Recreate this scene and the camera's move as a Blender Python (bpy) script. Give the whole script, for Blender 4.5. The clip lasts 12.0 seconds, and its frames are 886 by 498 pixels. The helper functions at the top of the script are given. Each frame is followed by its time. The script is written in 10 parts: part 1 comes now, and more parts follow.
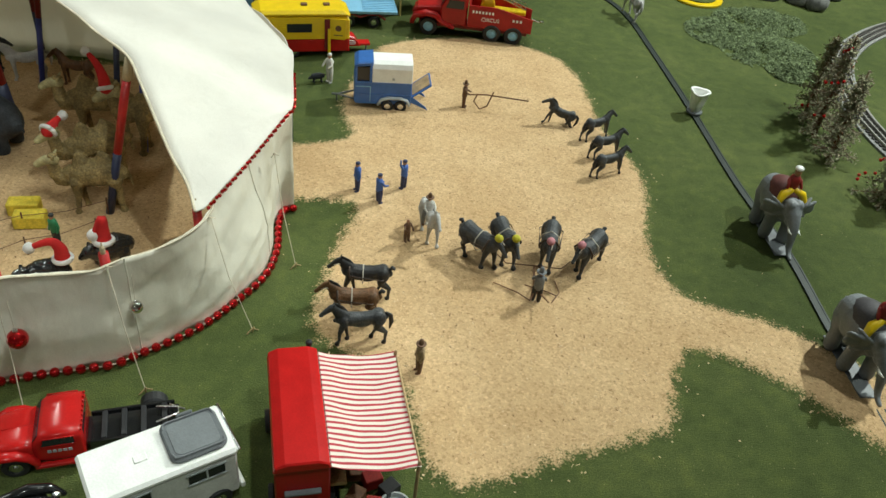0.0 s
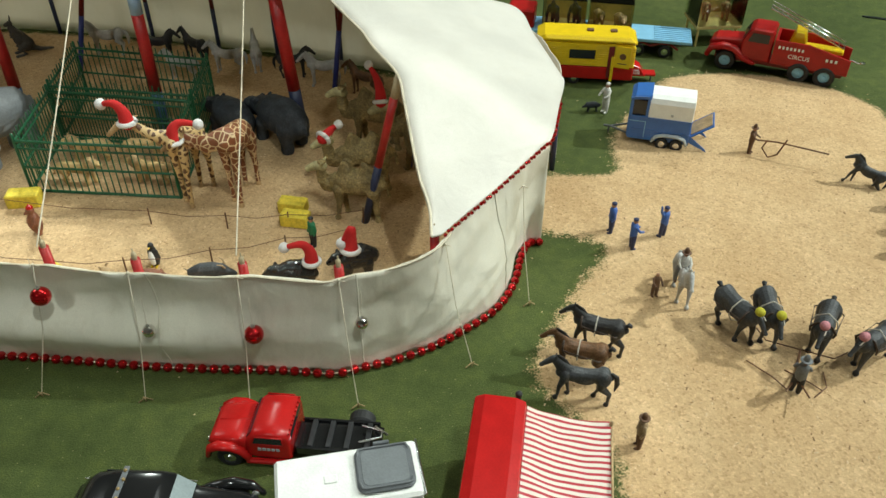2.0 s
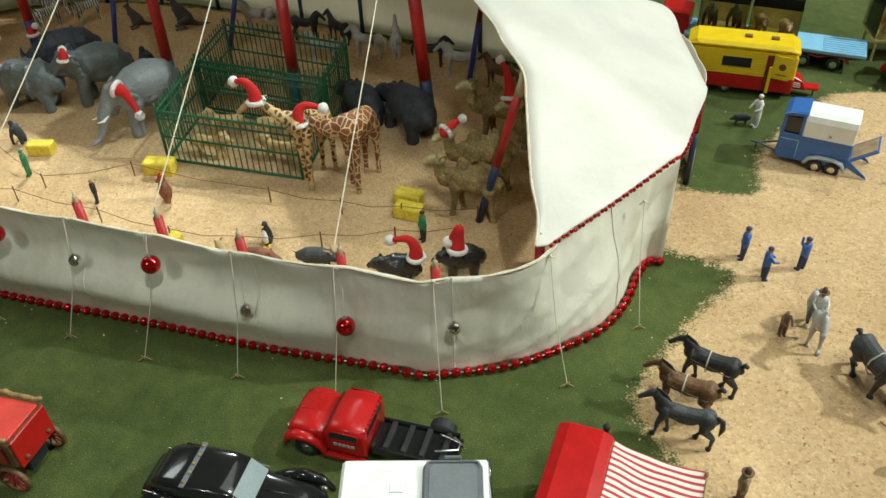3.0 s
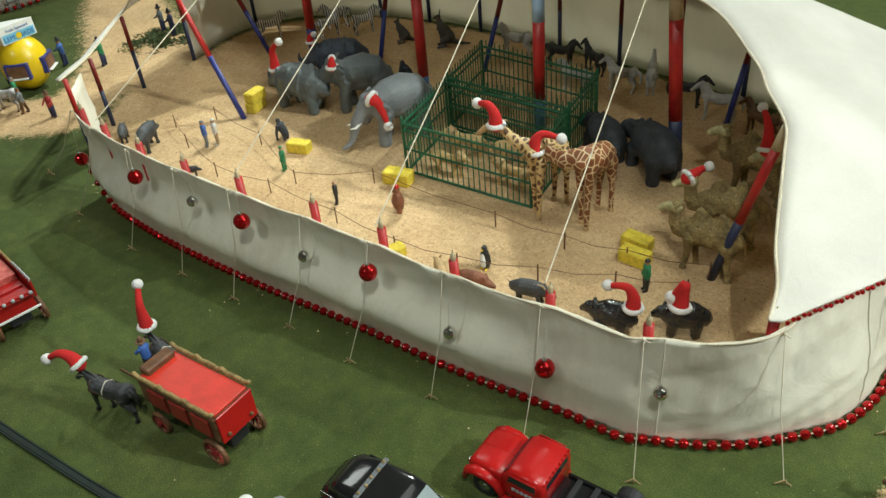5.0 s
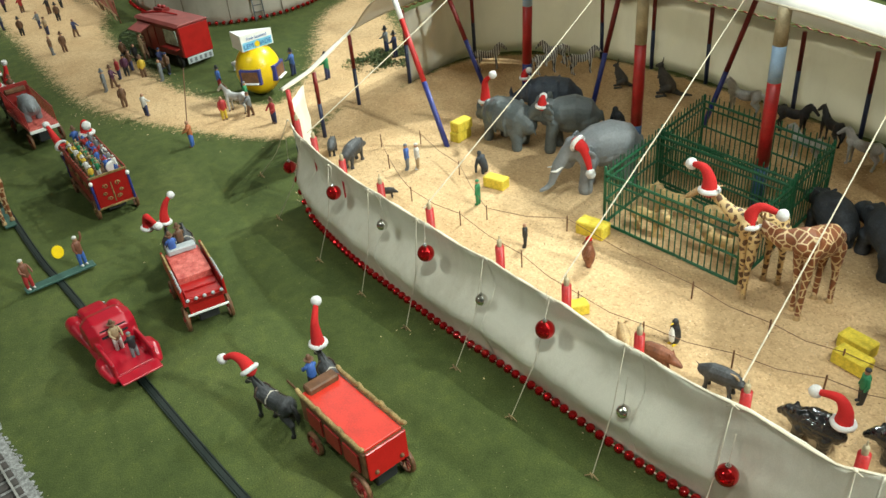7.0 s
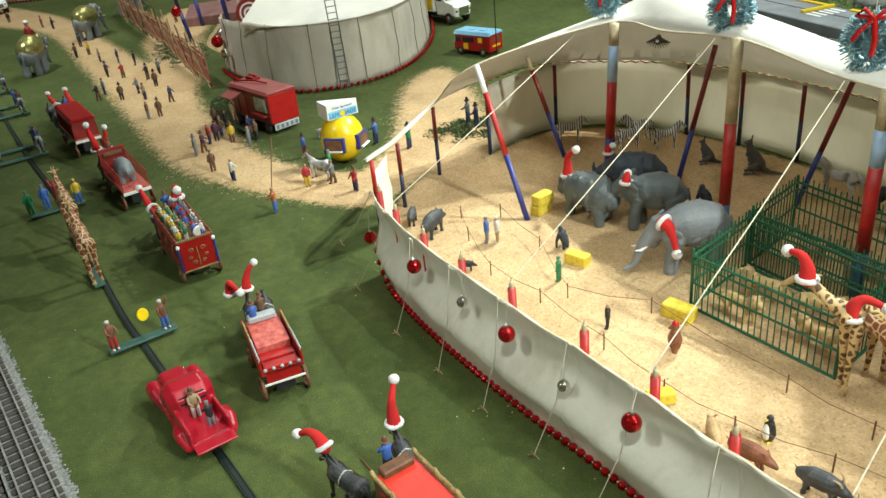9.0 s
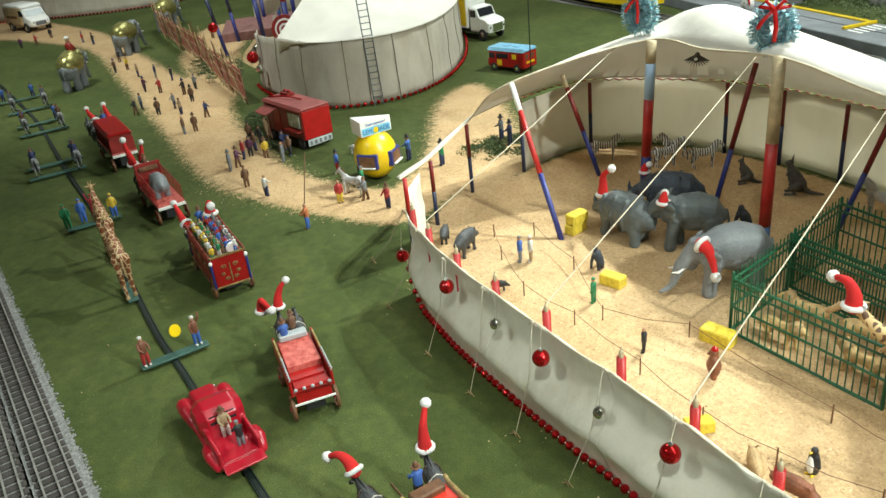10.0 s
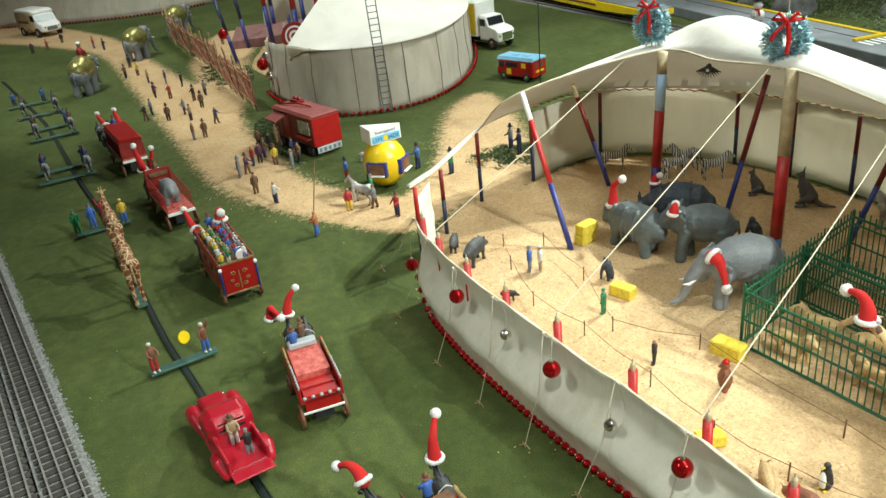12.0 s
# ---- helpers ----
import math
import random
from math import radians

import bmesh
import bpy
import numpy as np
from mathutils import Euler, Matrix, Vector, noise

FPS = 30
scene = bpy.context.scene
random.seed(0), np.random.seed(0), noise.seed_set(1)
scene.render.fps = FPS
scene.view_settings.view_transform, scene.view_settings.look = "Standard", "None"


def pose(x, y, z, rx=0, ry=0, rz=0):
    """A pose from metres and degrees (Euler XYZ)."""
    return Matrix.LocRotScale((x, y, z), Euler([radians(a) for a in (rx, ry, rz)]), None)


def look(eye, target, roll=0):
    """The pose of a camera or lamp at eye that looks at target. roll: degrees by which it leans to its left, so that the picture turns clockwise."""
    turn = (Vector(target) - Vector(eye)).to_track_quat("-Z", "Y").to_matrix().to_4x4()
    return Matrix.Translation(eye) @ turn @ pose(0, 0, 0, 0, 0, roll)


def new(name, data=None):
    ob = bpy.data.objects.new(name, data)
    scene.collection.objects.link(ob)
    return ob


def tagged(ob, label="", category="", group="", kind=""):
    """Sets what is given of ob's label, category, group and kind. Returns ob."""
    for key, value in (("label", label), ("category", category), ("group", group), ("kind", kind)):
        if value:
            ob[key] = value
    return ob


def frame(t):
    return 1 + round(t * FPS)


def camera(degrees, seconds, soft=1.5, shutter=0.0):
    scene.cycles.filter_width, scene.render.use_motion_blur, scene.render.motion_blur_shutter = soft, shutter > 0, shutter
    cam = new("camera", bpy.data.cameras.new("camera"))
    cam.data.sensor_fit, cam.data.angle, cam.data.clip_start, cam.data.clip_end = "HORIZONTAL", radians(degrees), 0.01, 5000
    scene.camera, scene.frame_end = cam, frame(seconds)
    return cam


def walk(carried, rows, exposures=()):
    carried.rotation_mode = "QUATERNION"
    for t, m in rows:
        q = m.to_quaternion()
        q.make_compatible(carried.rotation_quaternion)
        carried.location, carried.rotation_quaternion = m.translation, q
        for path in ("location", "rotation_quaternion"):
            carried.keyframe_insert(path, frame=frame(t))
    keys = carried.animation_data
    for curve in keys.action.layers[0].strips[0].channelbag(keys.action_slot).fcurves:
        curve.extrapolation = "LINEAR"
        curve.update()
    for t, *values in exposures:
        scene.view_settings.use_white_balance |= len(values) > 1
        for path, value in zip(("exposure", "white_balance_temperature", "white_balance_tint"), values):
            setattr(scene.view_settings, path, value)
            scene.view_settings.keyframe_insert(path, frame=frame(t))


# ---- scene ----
cam = camera(58.1, 12.0)
PATH = [
    (0, (0.003, 0.154, 0.822), (0.268, 1.698, -0.422), 7.1),
    (0.5, (0.008, 0.169, 0.818), (0.158, 1.717, -0.439), 5.5),
    (1, (0.015, 0.18, 0.819), (0.034, 1.718, -0.46), 4.2),
    (1.5, (0.019, 0.207, 0.821), (-0.161, 1.75, -0.44), 2.6),
    (2, (0.049, 0.238, 0.809), (-0.365, 1.747, -0.437), 0.1),
    (2.5, (0.069, 0.27, 0.801), (-0.483, 1.728, -0.451), -0.6),
    (3, (0.079, 0.301, 0.793), (-0.661, 1.669, -0.465), -2.1),
    (3.2, (0.083, 0.306, 0.789), (-0.727, 1.65, -0.452), -2.6),
    (4.8, (0.08, 0.34, 0.783), (-1.098, 1.439, -0.403), -5.5),
    (5, (0.072, 0.349, 0.779), (-1.152, 1.406, -0.398), -5.9),
    (5.5, (0.055, 0.355, 0.771), (-1.264, 1.297, -0.401), -6.2),
    (6, (0.035, 0.367, 0.766), (-1.378, 1.201, -0.378), -6.2),
    (6.5, (0.021, 0.381, 0.763), (-1.462, 1.116, -0.36), -6.3),
    (7, (0.02, 0.387, 0.768), (-1.506, 1.105, -0.307), -5.7),
    (7.2, (0.018, 0.38, 0.771), (-1.518, 1.102, -0.287), -5.4),
    (9, (-0.014, 0.385, 0.782), (-1.679, 0.991, -0.146), -6.3),
    (9.5, (-0.026, 0.386, 0.782), (-1.712, 0.956, -0.129), -6.7),
    (10, (-0.034, 0.388, 0.784), (-1.741, 0.933, -0.106), -6.7),
    (10.5, (-0.034, 0.39, 0.784), (-1.744, 0.932, -0.1), -6.6),
    (11, (-0.038, 0.387, 0.787), (-1.752, 0.927, -0.089), -6.5),
    (11.5, (-0.039, 0.385, 0.786), (-1.755, 0.923, -0.088), -6.6),
    (12, (-0.04, 0.382, 0.787), (-1.758, 0.918, -0.085), -6.3),
]
walk(cam, [(t, look(e, g, r)) for t, e, g, r in PATH],
     [(0, -0.46), (1.5, -0.46), (2.5, -0.41), (3, -0.40), (5, -0.44), (5.5, -0.42), (6, -0.24), (7, 0.04), (9, 0.16), (12, 0.18)])

# ---- world and lamps ----
world = bpy.data.worlds.new("room_air")
world.use_nodes = True
scene.world = world
world.node_tree.nodes["Background"].inputs[0].default_value = (0.9, 0.93, 1.0, 1)
world.node_tree.nodes["Background"].inputs[1].default_value = 0.0


def overhead_spot(name, at, target, watts, size=75, radius=0.05, blend=0.6, tone=(0.89, 0.985, 0.91)):
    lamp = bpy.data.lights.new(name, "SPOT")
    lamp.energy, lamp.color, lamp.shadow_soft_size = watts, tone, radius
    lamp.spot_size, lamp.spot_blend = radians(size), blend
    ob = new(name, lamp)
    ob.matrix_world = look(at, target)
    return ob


overhead_spot("spot_lamp_yard", (2.6, 2.6, 2.7), (1.05, 1.55, 0), 690, 112, 0.035, 0.8)
# Unseen fill spot, added to brighten the right of the yard.
overhead_spot("fill_spot_east", (1.9, 0.7, 2.8), (1.25, 1.3, 0), 240, 62, 0.04, 1.0)
overhead_spot("spot_lamp_tent", (0.60, 1.60, 2.8), (-0.55, 0.60, 0), 97, 28.5, 0.02, 0.10)
overhead_spot("spot_lamp_ring", (0.68, 1.85, 2.8), (-0.92, 1.25, 0), 36, 48, 0.03, 0.35)
overhead_spot("spot_lamp_front", (0.75, -0.05, 2.85), (-0.40, 0.95, 0), 170, 40, 0.03, 1.0)
overhead_spot("spot_lamp_west", (-1.05, -1.6, 2.6), (-1.10, 0.80, 0.1), 122, 44, 0.12, 0.9)
overhead_spot("spot_lamp_path", (0.75, 2.0, 2.8), (-2.0, 0.95, 0), 170, 11.5, 0.02, 0.15)
# Three unseen fill spots, added to lift glass cases, far ground and roof.
overhead_spot("fill_spot_case", (0.55, 3.7, 2.75), (0.15, 2.35, 0), 240, 42, 0.05, 0.9)
overhead_spot("fill_spot_back", (-2.2, 3.3, 2.75), (-2.0, 1.95, 0), 360, 68, 0.05)
overhead_spot("fill_spot_roof", (-1.75, 3.2, 2.7), (-1.60, 1.80, 0.2), 450, 42, 0.05, 0.8)
overhead_spot("spot_lamp_far", (-3.4, -0.5, 2.8), (-4.7, 0.9, 0), 230, 80, 0.08)
# Unseen soft panels, added as general fill over near and far ground.
for nm, at, w in (("fill_panel_near", (0.1, 1.9, 3.1), 19), ("fill_panel_far", (-5.0, 1.6, 3.1), 62)):
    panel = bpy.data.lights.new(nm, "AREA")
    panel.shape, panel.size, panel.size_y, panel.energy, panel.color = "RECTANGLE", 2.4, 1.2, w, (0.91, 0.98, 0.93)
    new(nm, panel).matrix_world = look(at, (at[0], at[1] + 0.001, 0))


# ---- materials ----
MATS = {}


def mat(name, rgb, rough=0.55, metal=0.0, var=0.18, scale=45.0, fine=420.0, bump=0.15, second=None, coat=0.0, spec=0.5):
    """A surface with broad stains, fine grain and a little relief."""
    if name in MATS:
        return MATS[name]
    m = bpy.data.materials.new(name)
    m.use_nodes = True
    nt = m.node_tree
    bs = nt.nodes["Principled BSDF"]
    bs.inputs["Roughness"].default_value, bs.inputs["Metallic"].default_value = rough, metal
    bs.inputs["Coat Weight"].default_value, bs.inputs["Specular IOR Level"].default_value = coat, spec
    tc = nt.nodes.new("ShaderNodeTexCoord")
    n1, n2 = nt.nodes.new("ShaderNodeTexNoise"), nt.nodes.new("ShaderNodeTexNoise")
    n1.inputs["Scale"].default_value, n1.inputs["Detail"].default_value = scale, 4
    n2.inputs["Scale"].default_value, n2.inputs["Detail"].default_value = fine, 3
    nt.links.new(tc.outputs["Object"], n1.inputs["Vector"])
    nt.links.new(tc.outputs["Object"], n2.inputs["Vector"])
    ramp = nt.nodes.new("ShaderNodeValToRGB")
    dark = second or tuple(c * (1 - var) for c in rgb)
    lite = tuple(min(1, c * (1 + var * 0.6)) for c in rgb)
    ramp.color_ramp.elements[0].position, ramp.color_ramp.elements[1].position = 0.32, 0.68
    ramp.color_ramp.elements[0].color, ramp.color_ramp.elements[1].color = (*dark, 1), (*lite, 1)
    nt.links.new(n1.outputs["Fac"], ramp.inputs["Fac"])
    mix = nt.nodes.new("ShaderNodeMix")
    mix.data_type, mix.blend_type = "RGBA", "MULTIPLY"
    mix.inputs[0].default_value = min(0.9, var * 1.8)
    grain = nt.nodes.new("ShaderNodeValToRGB")
    grain.color_ramp.elements[0].color, grain.color_ramp.elements[1].color = (0.55, 0.55, 0.55, 1), (1.15, 1.15, 1.15, 1)
    grain.color_ramp.elements[0].position, grain.color_ramp.elements[1].position = 0.35, 0.65
    nt.links.new(n2.outputs["Fac"], grain.inputs["Fac"])
    nt.links.new(ramp.outputs["Color"], mix.inputs[6])
    nt.links.new(grain.outputs["Color"], mix.inputs[7])
    nt.links.new(mix.outputs[2], bs.inputs["Base Color"])
    if bump:
        bp = nt.nodes.new("ShaderNodeBump")
        bp.inputs["Strength"].default_value, bp.inputs["Distance"].default_value = bump, 0.002
        nt.links.new(n2.outputs["Fac"], bp.inputs["Height"])
        nt.links.new(bp.outputs["Normal"], bs.inputs["Normal"])
    MATS[name] = m
    return m


def canvas_mat(name, rgb, through_amount, soil_amount=0.75):
    m = mat(name, rgb, 0.85, var=0.1, scale=9, fine=900, bump=0.25)
    nt = m.node_tree
    bs, out = nt.nodes["Principled BSDF"], nt.nodes["Material Output"]
    tr, mx = nt.nodes.new("ShaderNodeBsdfTranslucent"), nt.nodes.new("ShaderNodeMixShader")
    vec = node(nt, "ShaderNodeTexCoord").outputs["Object"]
    mp = node(nt, "ShaderNodeMapping", {"Vector": vec, "Scale": (1, 1, 0.3)})
    soil = node(nt, "ShaderNodeTexNoise", {"Vector": mp.outputs[0], "Scale": 17, "Detail": 6, "Roughness": 0.68})
    dirt = node(nt, "ShaderNodeValToRGB", {"Fac": soil.outputs["Fac"]}, stops=((0.28, (0.74, 0.70, 0.62)), (0.52, (1.0, 1.0, 1.0))))
    old = bs.inputs["Base Color"].links[0].from_socket
    soiled = node(nt, "ShaderNodeMix", {0: soil_amount, 6: old, 7: dirt.outputs[0]}, blend="MULTIPLY")
    nt.links.new(soiled.outputs[2], bs.inputs["Base Color"])
    fold = node(nt, "ShaderNodeTexNoise", {"Vector": vec, "Scale": 17, "Detail": 4, "Distortion": 1.6})
    crease = node(nt, "ShaderNodeBump", {"Strength": 0.28, "Distance": 0.006, "Height": fold.outputs["Fac"], "Normal": bs.inputs["Normal"].links[0].from_socket})
    nt.links.new(crease.outputs[0], bs.inputs["Normal"])
    tr.inputs["Color"].default_value = (rgb[0], rgb[1] * 0.98, rgb[2] * 0.96, 1)
    mx.inputs[0].default_value = through_amount
    nt.links.new(bs.outputs[0], mx.inputs[1])
    nt.links.new(tr.outputs[0], mx.inputs[2])
    nt.links.new(mx.outputs[0], out.inputs["Surface"])
    return m


def cell_mat(name, line, patch, scale, edge, rough=0.5):
    """Patches split by pale lines, as on a giraffe."""
    m = mat(name, patch, rough, var=0.12, scale=60, fine=500, bump=0.05)
    nt = m.node_tree
    bs = nt.nodes["Principled BSDF"]
    v, tc = nt.nodes.new("ShaderNodeTexVoronoi"), nt.nodes.new("ShaderNodeTexCoord")
    v.feature = "DISTANCE_TO_EDGE"
    v.inputs["Scale"].default_value = scale
    nt.links.new(tc.outputs["Object"], v.inputs["Vector"])
    r = nt.nodes.new("ShaderNodeValToRGB")
    r.color_ramp.elements[0].position, r.color_ramp.elements[1].position = edge, edge + 0.05
    r.color_ramp.elements[0].color, r.color_ramp.elements[1].color = (*line, 1), (*patch, 1)
    nt.links.new(v.outputs["Distance"], r.inputs["Fac"])
    nt.links.new(r.outputs["Color"], bs.inputs["Base Color"])
    return m


def band_mat(name, dark, pale, scale, rough=0.5, axis=0, share=0.5, twist=1.5):
    """Stripes across one axis of the thing."""
    m = mat(name, pale, rough, var=0.1, bump=0.05)
    nt = m.node_tree
    bs = nt.nodes["Principled BSDF"]
    w, tc, mp = nt.nodes.new("ShaderNodeTexWave"), nt.nodes.new("ShaderNodeTexCoord"), nt.nodes.new("ShaderNodeMapping")
    w.wave_type, w.bands_direction = "BANDS", "XYZ"[axis]
    w.inputs["Scale"].default_value, w.inputs["Distortion"].default_value = scale, twist
    nt.links.new(tc.outputs["Object"], mp.inputs["Vector"])
    nt.links.new(mp.outputs["Vector"], w.inputs["Vector"])
    r = nt.nodes.new("ShaderNodeValToRGB")
    r.color_ramp.elements[0].position, r.color_ramp.elements[1].position = share - 0.04, share + 0.04
    r.color_ramp.elements[0].color, r.color_ramp.elements[1].color = (*dark, 1), (*pale, 1)
    nt.links.new(w.outputs["Fac"], r.inputs["Fac"])
    nt.links.new(r.outputs["Color"], bs.inputs["Base Color"])
    return m


def glass_mat(name, tint, rough=0.02):
    if name in MATS:
        return MATS[name]
    m = bpy.data.materials.new(name)
    m.use_nodes = True
    nt = m.node_tree
    bs, out = nt.nodes["Principled BSDF"], nt.nodes["Material Output"]
    bs.inputs["Base Color"].default_value, bs.inputs["Roughness"].default_value = (*tint, 1), rough
    tp, mx, fr = nt.nodes.new("ShaderNodeBsdfTransparent"), nt.nodes.new("ShaderNodeMixShader"), nt.nodes.new("ShaderNodeFresnel")
    gl = nt.nodes.new("ShaderNodeBsdfGlossy")
    gl.inputs["Roughness"].default_value = rough
    tp.inputs["Color"].default_value = (*tint, 1)
    nt.links.new(fr.outputs[0], mx.inputs[0])
    nt.links.new(tp.outputs[0], mx.inputs[1])
    nt.links.new(gl.outputs[0], mx.inputs[2])
    nt.links.new(mx.outputs[0], out.inputs["Surface"])
    MATS[name] = m
    return m


def node(nt, kind, ins=None, **kw):
    n = nt.nodes.new(kind)
    for k, v in (ins or {}).items():
        if hasattr(v, "links"):
            nt.links.new(v, n.inputs[k])
        else:
            n.inputs[k].default_value = v
    if "op" in kw:
        n.operation = kw["op"]
    if "blend" in kw:
        n.data_type, n.blend_type = "RGBA", kw["blend"]
    if "stops" in kw:
        el = n.color_ramp.elements
        for i, (p, c) in enumerate(kw["stops"]):
            e = el[i] if i < 2 else el.new(p)
            e.position, e.color = p, (*c, 1) if len(c) == 3 else (c[0], c[0], c[0], 1)
    return n


def turf_nodes(nt, vec):
    """Colour and height of painted ground foam: broad tone, tufts, fine flock."""
    big = node(nt, "ShaderNodeTexNoise", {"Vector": vec, "Scale": 3.2, "Detail": 5, "Roughness": 0.6})
    mid = node(nt, "ShaderNodeTexNoise", {"Vector": vec, "Scale": 34, "Detail": 5, "Roughness": 0.7})
    fine = node(nt, "ShaderNodeTexNoise", {"Vector": vec, "Scale": 520, "Detail": 2})
    dots = node(nt, "ShaderNodeTexNoise", {"Vector": vec, "Scale": 230, "Detail": 1})
    c1 = node(nt, "ShaderNodeValToRGB", {"Fac": big.outputs["Fac"]}, stops=((0.30, (0.049, 0.068, 0.018)), (0.52, (0.070, 0.092, 0.026)), (0.74, (0.096, 0.114, 0.036))))
    c2 = node(nt, "ShaderNodeValToRGB", {"Fac": mid.outputs["Fac"]}, stops=((0.28, (0.55, 0.58, 0.55)), (0.50, (0.95, 0.95, 0.95)), (0.74, (1.5, 1.38, 1.15))))
    c3 = node(nt, "ShaderNodeValToRGB", {"Fac": fine.outputs["Fac"]}, stops=((0.30, (0.60, 0.63, 0.58)), (0.70, (1.38, 1.35, 1.28))))
    m1 = node(nt, "ShaderNodeMix", {0: 0.65, 6: c1.outputs[0], 7: c2.outputs[0]}, blend="MULTIPLY")
    m2 = node(nt, "ShaderNodeMix", {0: 0.85, 6: m1.outputs[2], 7: c3.outputs[0]}, blend="MULTIPLY")
    fleck = node(nt, "ShaderNodeValToRGB", {"Fac": dots.outputs["Fac"]}, stops=((0.735, (0,)), (0.76, (0.55,))))
    m3 = node(nt, "ShaderNodeMix", {0: fleck.outputs[0], 6: m2.outputs[2], 7: (0.30, 0.27, 0.13, 1)}, blend="MIX")
    hgt = node(nt, "ShaderNodeMath", {0: fine.outputs["Fac"], 1: mid.outputs["Fac"]}, op="ADD")
    return m3.outputs[2], hgt.outputs[0]


def saw_nodes(nt, vec):
    """Colour and height of coarse sawdust: chips of unlike tone in drifts."""
    big = node(nt, "ShaderNodeTexNoise", {"Vector": vec, "Scale": 6, "Detail": 5, "Roughness": 0.65})
    mid = node(nt, "ShaderNodeTexNoise", {"Vector": vec, "Scale": 75, "Detail": 4, "Roughness": 0.7})
    warp = node(nt, "ShaderNodeMix", {0: 0.006, 6: vec, 7: mid.outputs["Color"]}, blend="ADD")
    chip = node(nt, "ShaderNodeTexVoronoi", {"Vector": warp.outputs[2], "Scale": 310, "Randomness": 1.0})
    dust = node(nt, "ShaderNodeTexNoise", {"Vector": vec, "Scale": 900, "Detail": 1})
    sep = node(nt, "ShaderNodeSeparateColor", {0: chip.outputs["Color"]})
    c1 = node(nt, "ShaderNodeValToRGB", {"Fac": big.outputs["Fac"]}, stops=((0.33, (0.53, 0.350, 0.182)), (0.67, (0.63, 0.440, 0.248))))
    c2 = node(nt, "ShaderNodeValToRGB", {"Fac": mid.outputs["Fac"]}, stops=((0.28, (0.72, 0.68, 0.60)), (0.68, (1.12, 1.12, 1.14))))
    c3 = node(nt, "ShaderNodeValToRGB", {"Fac": sep.outputs[0]}, stops=((0.0, (0.55, 0.50, 0.42)), (0.22, (0.90, 0.89, 0.87)), (0.8, (1.05, 1.05, 1.05)), (1.0, (1.28, 1.3, 1.36))))
    c4 = node(nt, "ShaderNodeValToRGB", {"Fac": dust.outputs["Fac"]}, stops=((0.32, (0.75, 0.73, 0.7)), (0.66, (1.12, 1.12, 1.12))))
    m = c1.outputs[0]
    for c, f in ((c2, 0.35), (c3, 0.55), (c4, 0.45)):
        m = node(nt, "ShaderNodeMix", {0: f, 6: m, 7: c.outputs[0]}, blend="MULTIPLY").outputs[2]
    hgt = node(nt, "ShaderNodeMath", {0: sep.outputs[1], 1: mid.outputs["Fac"]}, op="ADD")
    return m, hgt.outputs[0]


def ground_mat(name, mixed):
    m = bpy.data.materials.new(name)
    m.use_nodes = True
    nt = m.node_tree
    bs = nt.nodes["Principled BSDF"]
    bs.inputs["Roughness"].default_value = 0.92
    bs.inputs["Specular IOR Level"].default_value = 0.25
    vec = node(nt, "ShaderNodeTexCoord").outputs["Object"]
    col, hgt = turf_nodes(nt, vec)
    if mixed:
        c2, h2 = saw_nodes(nt, vec)
        cover = node(nt, "ShaderNodeAttribute")
        cover.attribute_name = "cover"
        a = node(nt, "ShaderNodeTexNoise", {"Vector": vec, "Scale": 55, "Detail": 4, "Roughness": 0.7})
        b = node(nt, "ShaderNodeTexNoise", {"Vector": vec, "Scale": 340, "Detail": 2})
        w = node(nt, "ShaderNodeMath", {0: a.outputs["Fac"], 1: 1.1, 2: -0.55}, op="MULTIPLY_ADD")
        w2 = node(nt, "ShaderNodeMath", {0: b.outputs["Fac"], 1: 1.0, 2: -0.5}, op="MULTIPLY_ADD")
        s1 = node(nt, "ShaderNodeMath", {0: w.outputs[0], 1: w2.outputs[0]}, op="ADD")
        s2 = node(nt, "ShaderNodeMath", {0: s1.outputs[0], 1: cover.outputs["Fac"]}, op="ADD")
        f = node(nt, "ShaderNodeValToRGB", {"Fac": s2.outputs[0]}, stops=((0.36, (0,)), (0.66, (1,))))
        col = node(nt, "ShaderNodeMix", {0: f.outputs[0], 6: col, 7: c2}, blend="MIX").outputs[2]
        hgt = h2
    bp = node(nt, "ShaderNodeBump", {"Strength": 0.95, "Distance": 0.0018, "Height": hgt})
    nt.links.new(col, bs.inputs["Base Color"])
    nt.links.new(bp.outputs["Normal"], bs.inputs["Normal"])
    return m


GRASS = ground_mat("painted_turf", False)
SAW = ground_mat("sawdust_on_turf", True)
CHIP = mat("wood_chip", (0.68, 0.51, 0.32), 0.85, var=0.3, scale=40, fine=160, bump=0.0, second=(0.50, 0.34, 0.18))
DARKCHIP = mat("brown_wood_chip", (0.34, 0.21, 0.10), 0.85, var=0.3, scale=40, fine=160, bump=0.0, second=(0.22, 0.13, 0.06))
CANVAS = canvas_mat("tent_canvas", (0.84, 0.80, 0.675), 0.10)
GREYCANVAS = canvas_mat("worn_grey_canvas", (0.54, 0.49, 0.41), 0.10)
ROOF = canvas_mat("roof_canvas", (0.84, 0.81, 0.745), 0.24, 0.15)
BACKC = canvas_mat("back_canvas", (0.84, 0.80, 0.70), 0.45, 0.5)
RED = mat("red_paint", (0.38, 0.012, 0.011), 0.30, var=0.15, bump=0.03, spec=0.3)
BRIGHT = mat("bright_red_paint", (0.46, 0.012, 0.011), 0.24, var=0.1, bump=0.02, spec=0.3)
